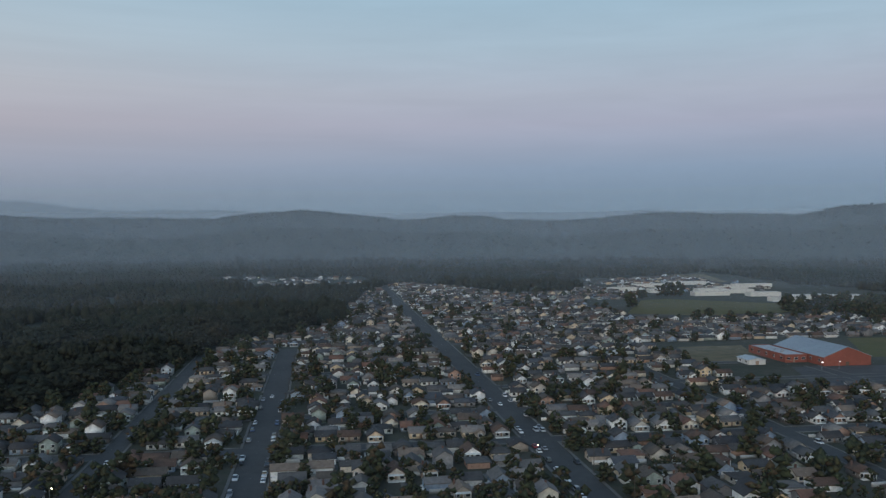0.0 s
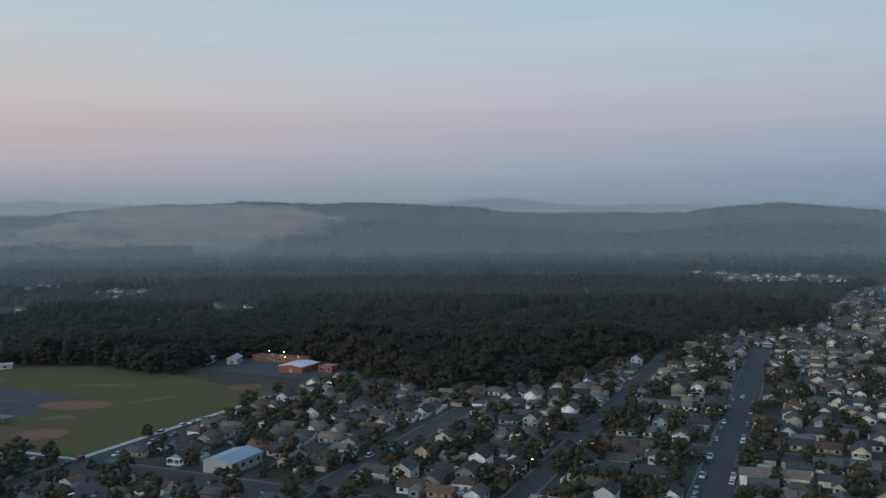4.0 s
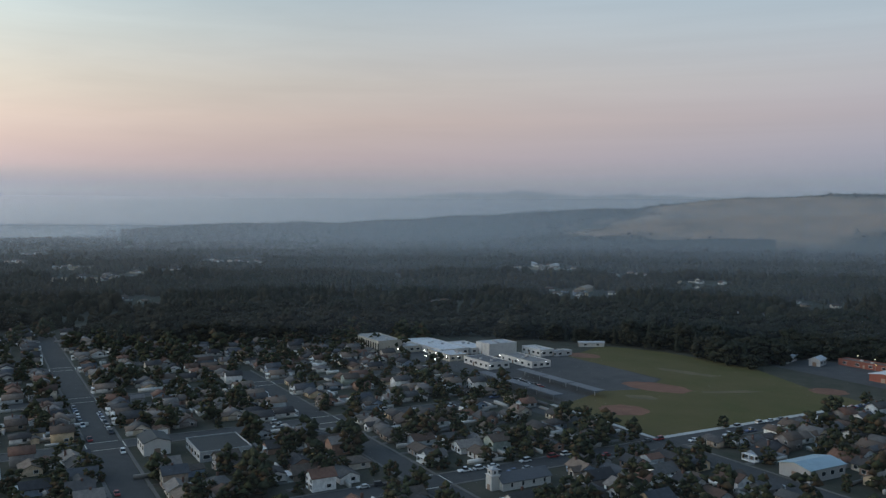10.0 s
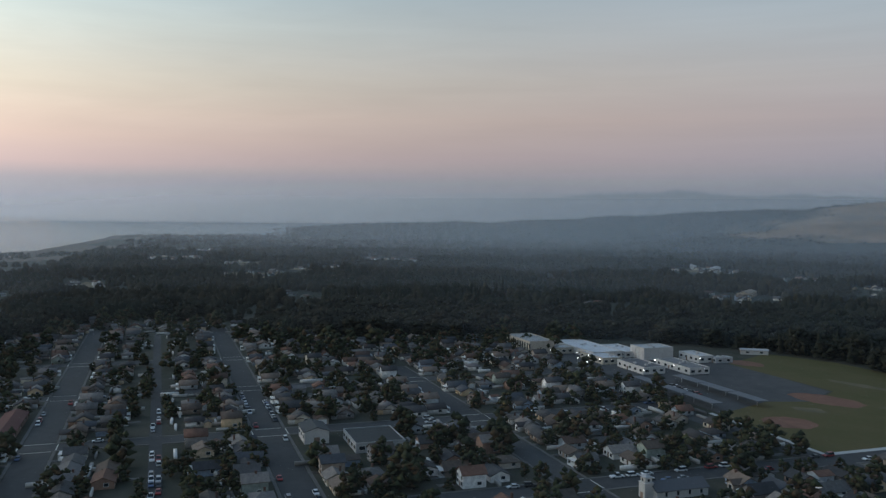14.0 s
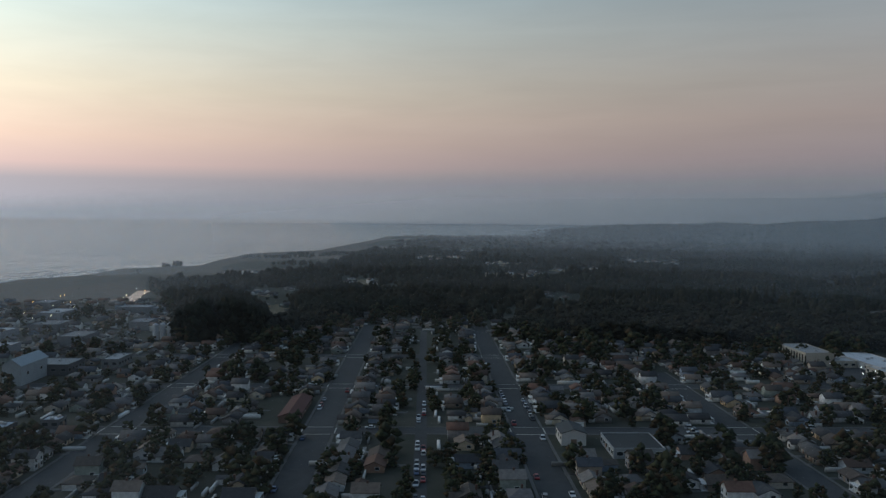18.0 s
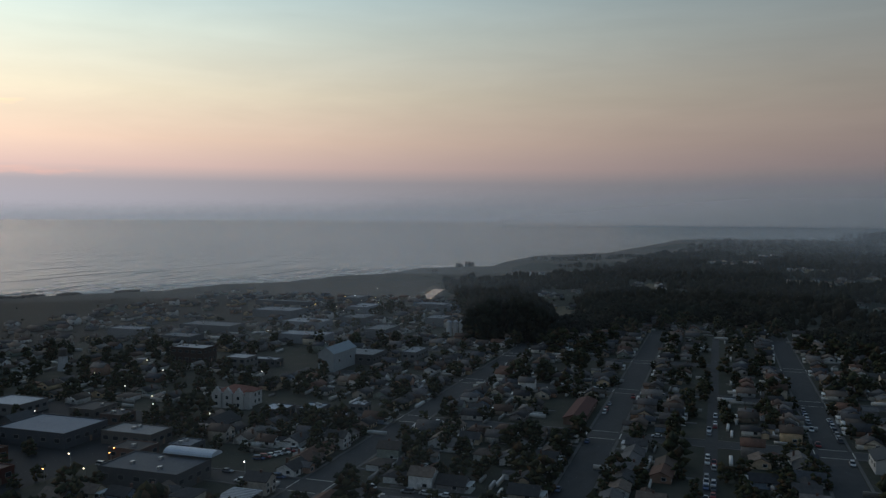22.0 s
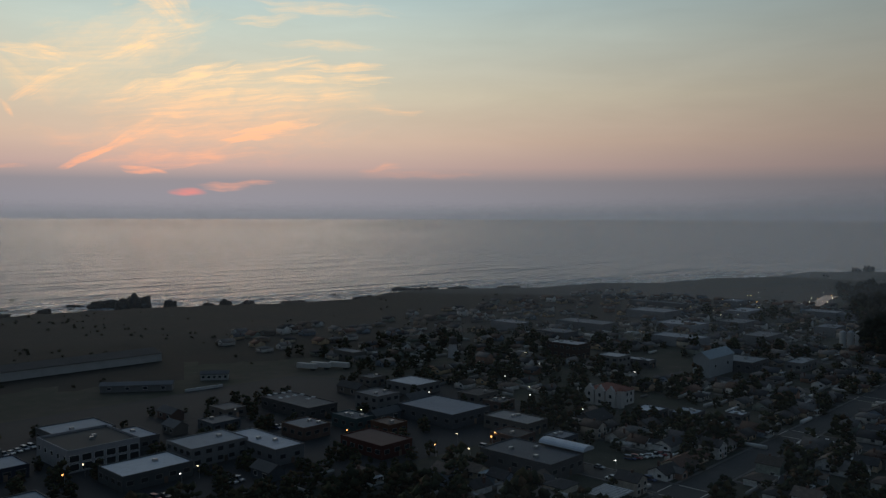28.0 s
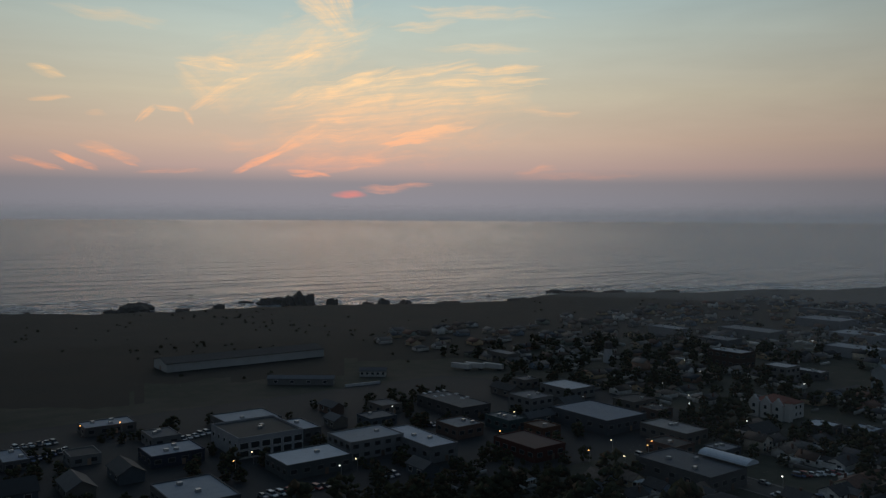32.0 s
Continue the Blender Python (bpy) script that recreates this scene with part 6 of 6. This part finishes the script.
for n in range(70):  # the gardens towards the wood are thick with trees
    az = plots.uniform(1, 17)
    r = plots.uniform(300, table(FOREST_FROM, az) + 10)
    x, y = -r * math.sin(radians(az)), r * math.cos(radians(az))
    if not blocked(x, y, 1.5) and not any(math.hypot(x - q[0], y - q[1]) < 5.5 for q in cells.get((round(x / 11), round(y / 11)), ())):
        spots.append((r + 400, plots.choice((1, 2, 2, 3)), x, y, plots.uniform(0, 6.28), plots.uniform(0.7, 1.1)))
for x, y, k in ((351, 935, 3), (356, 941, 2), (455, 1076, 3), (463, 1084, 3), (470, 1078, 3), (447, 1082, 2), (501, 859, 3), (487, 813, 3), (492, 820, 2)):
    spots.append((1000, k, x, y, plots.uniform(0, 6.28), 1.5))
for n in range(120):
    x, y = plots.uniform(525, 700), plots.uniform(760, 940)
    spots.append((1000, plots.choice((2, 3, 5)), x, y, plots.uniform(0, 6.28), plots.uniform(0.8, 1.3)))
n = 0
while n < 330:  # dark trees between the stores of the centre
    x, y = plots.uniform(-335, -45), plots.uniform(-360, -195)
    if math.hypot(x, y) < 232 or noise.noise(Vector((x * 0.02, y * 0.02, 9))) < -0.05 or any(abs(x - a) < c / 2 + 3 and abs(y - b) < e / 2 + 3 for a, b, c, e in TAKEN):
        continue
    n += 1
    spots.append((math.hypot(x, y) + 400, plots.choice((0, 1, 4, 4, 4, 6)), x, y, plots.uniform(0, 6.28), plots.uniform(0.4, 0.85)))
tree_masters = {}
for r, k, x, y, turn, s_ in spots[:300]:
    m = pose(x, y, 0, 0, 0, math.degrees(turn)) @ Matrix.Diagonal((s_, s_, s_, 1))
    autumn = abs(x + 190) < 70 and abs(y - 290) < 70 and plots.random() < 0.2
    key = (k, autumn)
    if key not in tree_masters:
        ob = thing("tree", "autumn yellow-brown garden tree" if autumn else TREE_WORDS[k], "tree", "garden trees", m=m)
        part("trunk", TREES[k][0], M_TRUNK, ob)
        part("crown", TREES[k][1], M_AUTUMN if autumn else M_FOLIAGE, ob)
        tree_masters[key] = ob
    else:
        c = copy_thing(tree_masters[key], pose(x, y, 0, 0, 0, math.degrees(turn)))
        c.scale = (s_, s_, s_)
far_tree = random.Random(8)
FAR_TREES = [broadleaf_far(far_tree, 26) for i in range(8)]
joined("far_trees", FAR_TREES, [(plots.randrange(8), x, y, -0.4, turn, s_ * (8, 9, 11, 13, 6, 13, 8)[k] * 1.25, s_ * (8, 9, 11, 13, 6, 14, 9)[k]) for r, k, x, y, turn, s_ in spots[300:]],
       (M_FOLIAGE_FAR,), "dark garden trees all over the town", "trees", smooth=True)

# ---- parked cars ----
M_CAR = palette("car_paint", [(0.75, 0.75, 0.75), (0.5, 0.51, 0.52), (0.04, 0.04, 0.045), (0.7, 0.7, 0.69), (0.25, 0.26, 0.28), (0.3, 0.03, 0.03), (0.06, 0.1, 0.2), (0.6, 0.61, 0.62)],
                0.35, grain=0.05, spec=0.5)


def car(kind):
    """Body, glass, four wheels and lamps; the nose points to +y."""
    ob = new("car")
    body, glass = Shape(), Shape()
    L, W, H = ((4.4, 1.76, 1.42), (4.7, 1.85, 1.75), (5.4, 1.95, 1.85))[kind]
    side = [(-L / 2, 0.32), (L / 2, 0.32), (L / 2, 0.68), (L * 0.26, 0.86), (-L * 0.44, 0.9), (-L / 2, 0.76)]
    body.hull([(W / 2, a, b) for a, b in side], [(-W / 2, a, b) for a, b in side])
    ends = ((0.22, 0.08, -0.28, -0.42), (0.24, 0.1, -0.42, -0.47), (0.24, 0.12, -0.08, -0.12))[kind]
    cab = [(L * ends[3], 0.88), (L * ends[0], 0.86), (L * ends[1], H), (L * ends[2], H)]
    glass.hull([(W / 2 - 0.06, a, b) for a, b in cab[:2]] + [(W / 2 - 0.24, a, b - 0.05) for a, b in cab[2:]],
               [(-W / 2 + 0.06, a, b) for a, b in cab[:2]] + [(-W / 2 + 0.24, a, b - 0.05) for a, b in cab[2:]])
    body.box(-W / 2 + 0.22, W / 2 - 0.22, L * ends[2], L * ends[1], H - 0.06, H)
    part("body", body, M_CAR, ob)
    part("cabin_glass", glass, M_GLASS, find_part(ob, "body"))
    for sx_ in (-1, 1):
        for sy_ in (-0.31, 0.31):
            w = Shape()
            ring = [(0.32 * math.cos(2 * math.pi * i / 12), 0.32 * math.sin(2 * math.pi * i / 12)) for i in range(12)]
            x0 = sx_ * (W / 2 - 0.1)
            w.hull([(x0 + 0.11, L * sy_ + a, 0.32 + b) for a, b in ring], [(x0 - 0.11, L * sy_ + a, 0.32 + b) for a, b in ring])
            part("wheel", w, M_DARK, ob)
    return tagged(ob, ("parked saloon car at the kerb", "parked sport utility car at the kerb", "parked pickup truck at the kerb")[kind], "car", "parked cars")


CARS = [car(k) for k in range(3)]
used_master = [False] * 3
count = 0
park = random.Random(17)


def put_car(x, y, z, deg):
    global count
    k = park.choice((0, 0, 1, 1, 2))
    m = pose(x, y, z, 0, 0, deg + park.gauss(0, 1.5))
    if used_master[k]:
        copy_thing(CARS[k], m)
    else:
        CARS[k].matrix_world = m
        used_master[k] = True
    count += 1


def row_of_cars(x0, x1, y, z, along_x, chance, near=245, far=470):
    p = x0
    while p < x1 and count < 185:
        x, y2 = (p, y) if along_x else (y, p)
        az, r = at(x, y2)
        crossing = any(abs(x - c[0]) < 11 and c[1] < y2 < c[2] for c in STREETS_Y) if along_x else any(abs(y2 - c[0]) < 11 and c[1] < x < c[2] for c in STREETS_X)
        if near < r < far and (az < 180 or az > 325) and not crossing and park.random() < chance:
            put_car(x, y2, z, (90 if along_x else 0) + park.choice((0, 180)))
        p += park.uniform(5.8, 7.5)


for x, a, b, w in STREETS_Y:
    for sgn in (-1, 1):
        row_of_cars(a, b, x + sgn * (w / 2 - 1.3), 0.10, False, 0.4 if w > 10 else 0.15)
for x, y, d in ((90, 340, 0), (94.5, 372, 180), (90, 430, 0), (94.5, 520, 180), (-29, 470, 0)):
    put_car(x, y, 0.10, d)
for y, a, b, w in sorted(STREETS_X, key=lambda q: abs(q[0])):
    for sgn in (-1, 1):
        row_of_cars(a, b, y + sgn * (w / 2 - 1.3), 0.06, True, 0.36 if y < 200 else 0.2)
for i in range(8):
    put_car(-398 + i * 3.2, 268 + park.uniform(-0.5, 0.5), 0.12, 0)
for bx, by, n, dx_, dy_ in ((-118, -340, 9, -3.0, -1.2), (-75, -350, 6, 2.6, 1.5), (-280, -165, 7, -2.6, 1.2), (-115, -255, 8, -3.1, 0.4), (-215, -300, 7, -2.8, 0.2), (-60, -365, 6, -2.8, 0.0),
                           (-300, -340, 5, -2.8, 0.6), (-160, -250, 6, -3, 0)):
    for i in range(n):
        if not any(abs(bx + i * dx_ - a) < c / 2 + 1.4 and abs(by + i * dy_ - b) < e / 2 + 2.4 for a, b, c, e in TAKEN):
            put_car(bx + i * dx_, by + i * dy_, 0.06, 12)


# ---- lamps that are already lit ----
def bulb_material(name, rgb, power):
    m = bpy.data.materials.new(name)
    m.use_nodes = True
    b = m.node_tree.nodes["Principled BSDF"]
    b.inputs["Base Color"].default_value = b.inputs["Emission Color"].default_value = (*rgb, 1)
    b.inputs["Emission Strength"].default_value = power
    return m


M_COOL, M_WARM, M_AMBER = bulb_material("cool_bulb", (1, 0.95, 0.86), 12), bulb_material("warm_bulb", (1, 0.75, 0.45), 15), bulb_material("amber_bulb", (1, 0.38, 0.1), 20)
LAMPS = {}


def lamp(x, y, h, kind, wall=False):
    key = (kind, wall, round(h))
    m = pose(x, y, 0)
    if key in LAMPS:
        return copy_thing(LAMPS[key], m)
    ob = thing("yard_lamp" if wall else "street_lamp", "lit %s lamp on a slim post" % {"cool": "white", "warm": "warm white", "amber": "amber"}[kind], "lamp", "lit lamps", m=m)
    s = Shape()
    s.tube(0, 0, 0, h, 0.1, 0.06, 8)
    part("pole", s, M_METAL, ob)
    s = Shape()
    s.box(-0.05, 0.7, -0.05, 0.05, h - 0.1, h)
    part("arm", s, M_METAL, ob)
    s = Shape()
    icosphere(s, (0.7, 0, h - 0.25), 0.27, 0.27, 0.22)
    part("globe", s, {"cool": M_COOL, "warm": M_WARM, "amber": M_AMBER}[kind], find_part(ob, "arm"))
    LAMPS[key] = ob
    return ob


for x, y in ((-514, 238), (-514, 249), (-508, 252), (-499, 261), (-487, 263), (-472, 263), (-468, 269), (-518, 291.5), (-510, 292), (-459, 295), (-440, 296), (-425, 307), (-480, 252), (-464, 250),
             (-430, 269), (-457, 327)):
    lamp(x, y, 4, "cool", True)
for x, y, k in ((-101, -366, "amber"), (-86, -370, "amber"), (-256, -213, "amber"), (-262, -216, "amber"), (-268, -211, "amber"), (-250, -226, "warm"), (-232, -221, "amber"),
                (-237, -208, "warm"), (-262, -160, "cool"), (-330, -250, "cool"), (-345, -262, "warm"), (-405, -300, "cool"), (-430, -330, "warm"), (-360, -290, "cool"),
                (-300, -290, "cool"), (-283, -300, "warm"), (-223, -262, "amber"), (-251, -285, "warm"), (-420, -245, "cool"), (-535, -262, "cool"), (-575, -330, "cool"),
                (-385, -330, "warm"), (-322, -214, "cool"), (-318, 474, "amber"), (-310, 478, "amber"), (-345, 495, "warm"), (-332, 494, "warm"), (-300, 492, "warm"), (-155, -262, "warm"),
                (-128, -292, "warm"), (-118, -285, "amber"), (-146, -258, "cool"), (-212, -326, "cool")):
    lamp(x, y, 5, k)
for i in range(26):
    x, y = -700 - 330 * park.random(), -300 - 110 * park.random()
    lamp(x, y, 6, park.choice(("warm", "warm", "cool", "amber")))
for i in range(12):
    lamp(-900 - 260 * park.random(), -230 - 60 * park.random(), 6, "cool")
for x, y, k in ((-8, 1390, "amber"), (-2, 1210, "warm"), (-120, 1560, "warm"), (-40, 1480, "warm"), (84, 330, "warm"), (-93, 300, "warm"), (318, 505, "cool"), (330, 505, "cool")):
    lamp(x, y, 5, k)


# ---- poles and wires along the avenues ----
def pole_line(x, y0, y1, step, along_x=False):
    y = y0
    first = None
    while y < y1:
        m = pose(*((y, x) if along_x else (x, y)), 0, 0, 0, 90 if along_x else 0)
        if first is None:
            first = thing("utility_pole", "brown wooden utility pole with a crossarm", "pole", "utility poles", m=m)
            s = Shape()
            s.tube(0, 0, 0, 10.5, 0.16, 0.11, 8)
            part("pole", s, M_TRUNK, first)
            s = Shape()
            s.box(-1.2, 1.2, -0.06, 0.06, 9.6, 9.75)
            part("crossarm", s, M_TRUNK, first)
        else:
            copy_thing(first, m)
        y += step


pole_line(99.5, 262, 640, 42)
pole_line(-20, 262, 560, 42)


# ---- the shore ----
def boulder(x, y, z, w, d, h, seed, name="sea_rock", label="dark jagged sea rock in the surf", group="rocks off the shore"):
    bm = bmesh.new()
    bmesh.ops.create_icosphere(bm, subdivisions=3, radius=1.0)
    for v in bm.verts:
        p = v.co.copy()
        n = noise.noise(p * 1.3 + Vector((seed, 0, 0))) * 0.5 + noise.noise(p * 3.1 + Vector((seed, 5, 0))) * 0.34 + noise.noise(p * 7 + Vector((seed, 9, 0))) * 0.2
        p *= 1 + n
        p.z = min(p.z, 0.6 + 0.45 * noise.noise(Vector((p.x * 2.6 + seed, p.y * 2.6, 0))))
        v.co = (p.x * w / 2, p.y * d / 2, p.z * h * 1.3)
    me = bpy.data.meshes.new(name)
    bm.to_mesh(me)
    bm.free()
    me.materials.append(M_ROCK)
    ob = tagged(new(name, me), label, "rock", group)
    ob.matrix_world = pose(x, y, z, 0, 0, seed * 40 % 360)
    return ob


for i, (x, y, w, h) in enumerate(((-286, -990, 44, 11), (-305, -1000, 26, 7), (-262, -985, 16, 5), (-454, -978, 31, 9), (-471, -933, 42, 17), (-462, -945, 30, 13), (-510, -924, 14, 10), (-538, -885, 14, 7),
                                  (-557, -881, 18, 10), (-595, -888, 25, 6), (-644, -868, 25, 7), (-660, -870, 14, 5), (-744, -849, 20, 7), (-770, -860, 12, 6), (-881, -903, 44, 8), (-905, -880, 30, 9),
                                  (-940, -850, 34, 10), (-358, -1023, 13, 2), (-412, -1152, 11, 2), (-701, -1099, 10, 3), (-373, -947, 11, 8), (-334, -1089, 6, 2), (-614, -1182, 8, 2), (-753, -911, 10, 3),
                                  (-436, -1016, 17, 3), (-1010, -810, 30, 9), (-170, -960, 20, 9))):
    boulder(x, y, SEA_Z - 1, w * 1.15, w * 0.7, h * (1.1 if x > -600 else 0.6), i + 1.5)
boulder(-1765, -520, SEA_Z - 1, 24, 20, 19, 41.5, label="square dark sea stack with two humps", group="stacks far along the shore")
boulder(-1745, -536, SEA_Z - 1, 18, 14, 16, 47.5, label="dark sea stack beside the square one", group="stacks far along the shore")
reef = random.Random(77)
for i in range(120):
    az = reef.uniform(95, 173)
    r = coast(az) + reef.uniform(25, 170)
    w = reef.uniform(4, 13)
    boulder(-r * math.sin(radians(az)), r * math.cos(radians(az)), SEA_Z - 0.6, w * 1.6, w, reef.uniform(1.5, 5), i + 60.5, label="low dark reef rock awash in the surf")


def surf():
    """Ragged foam along the rocks and lines of breaking waves further out."""
    s = Shape()
    rnd = random.Random(9)
    for i in range(850):
        az = rnd.uniform(92, 176)
        r0 = coast(az) * (1.2 + abs(rnd.gauss(0, 0.075)))
        span = rnd.uniform(0.25, 1.5)
        n = 9
        top, bot = [], []
        for k in range(n):
            a = az + span * (k / (n - 1) - 0.5)
            r = (coast(a) * 0.4 + coast(az) * 0.6) + (r0 - coast(az)) + 3 * noise.noise(Vector((a * 3, i, 0)))
            half = rnd.uniform(0.8, 5.5) * math.sin(math.pi * (k + 0.4) / n)
            hx_, hy_ = heading(a)
            top.append((hx_ * (r + half), hy_ * (r + half), SEA_Z + 0.35))
            bot.append((hx_ * (r - half), hy_ * (r - half), SEA_Z + 0.35))
        s.face(bot + top[::-1])
    tagged(new("surf", s.mesh("surf", M_FOAM)), "thin white foam of waves breaking on the rocks", "surf", kind="stuff")


surf()
sheet("pond", [(-913, -339), (-881, -313), (-905, -307), (-975, -327), (-1033, -336), (-1035, -352), (-961, -337)], 0.35, M_POND, "still tidal pool mirroring the pink sky", "water")


def scrub():
    rnd = random.Random(70)
    places = []
    while len(places) < 420:
        az = rnd.uniform(104, 185)
        r = coast(az) * rnd.uniform(0.5, 0.985)
        x, y = -r * math.sin(radians(az)), r * math.cos(radians(az))
        if noise.noise(Vector((x * 0.011, y * 0.011, 4))) < 0.12 and rnd.random() < 0.93 or blocked(x, y, 3) or any(abs(x - a) < c / 2 + 3 and abs(y - b) < e / 2 + 3 for a, b, c, e in TAKEN):
            continue
        if any(math.hypot(x - q[0], y - q[1]) < 8 for q in cells.get((round(x / 11), round(y / 11)), ())):
            continue
        h = rnd.uniform(0.8, 2.2)
        places.append((rnd.randrange(8), x, y, -0.3, rnd.uniform(0, 6.28), h * 2.0, h))
    joined("scrub", FAR_TREES, places, (M_FOLIAGE_FAR,), "low dark scrub on the headland", "scrub")


scrub()


def yard_fences():
    """Pale board fences and low walls between the yards of the western blocks."""
    rnd = random.Random(91)
    pale = Shape()
    pale.box(-0.5, 0.5, -0.06, 0.06, 0, 1)
    places = []
    while len(places) < 520:
        x, y = rnd.uniform(-720, -60), rnd.uniform(-440, 240)
        az, r = at(x, y)
        if not 240 < r < coast(az) * 0.62 or blocked(x, y, 1.0) or any(abs(x - a) < c / 2 + 1 and abs(y - b) < e / 2 + 1 for a, b, c, e in TAKEN):
            continue
        if any(math.hypot(x - q[0], y - q[1]) < 6 for q in cells.get((round(x / 11), round(y / 11)), ())):
            continue
        places.append((0, x, y, 0.0, rnd.choice((0, math.pi / 2)) + rnd.gauss(0, 0.03), rnd.uniform(5, 13), rnd.uniform(1.0, 1.8)))
    joined("yard_fences", [pale], places, (M_FENCE,), "pale board fences between yards and lots", "fences")


yard_fences()
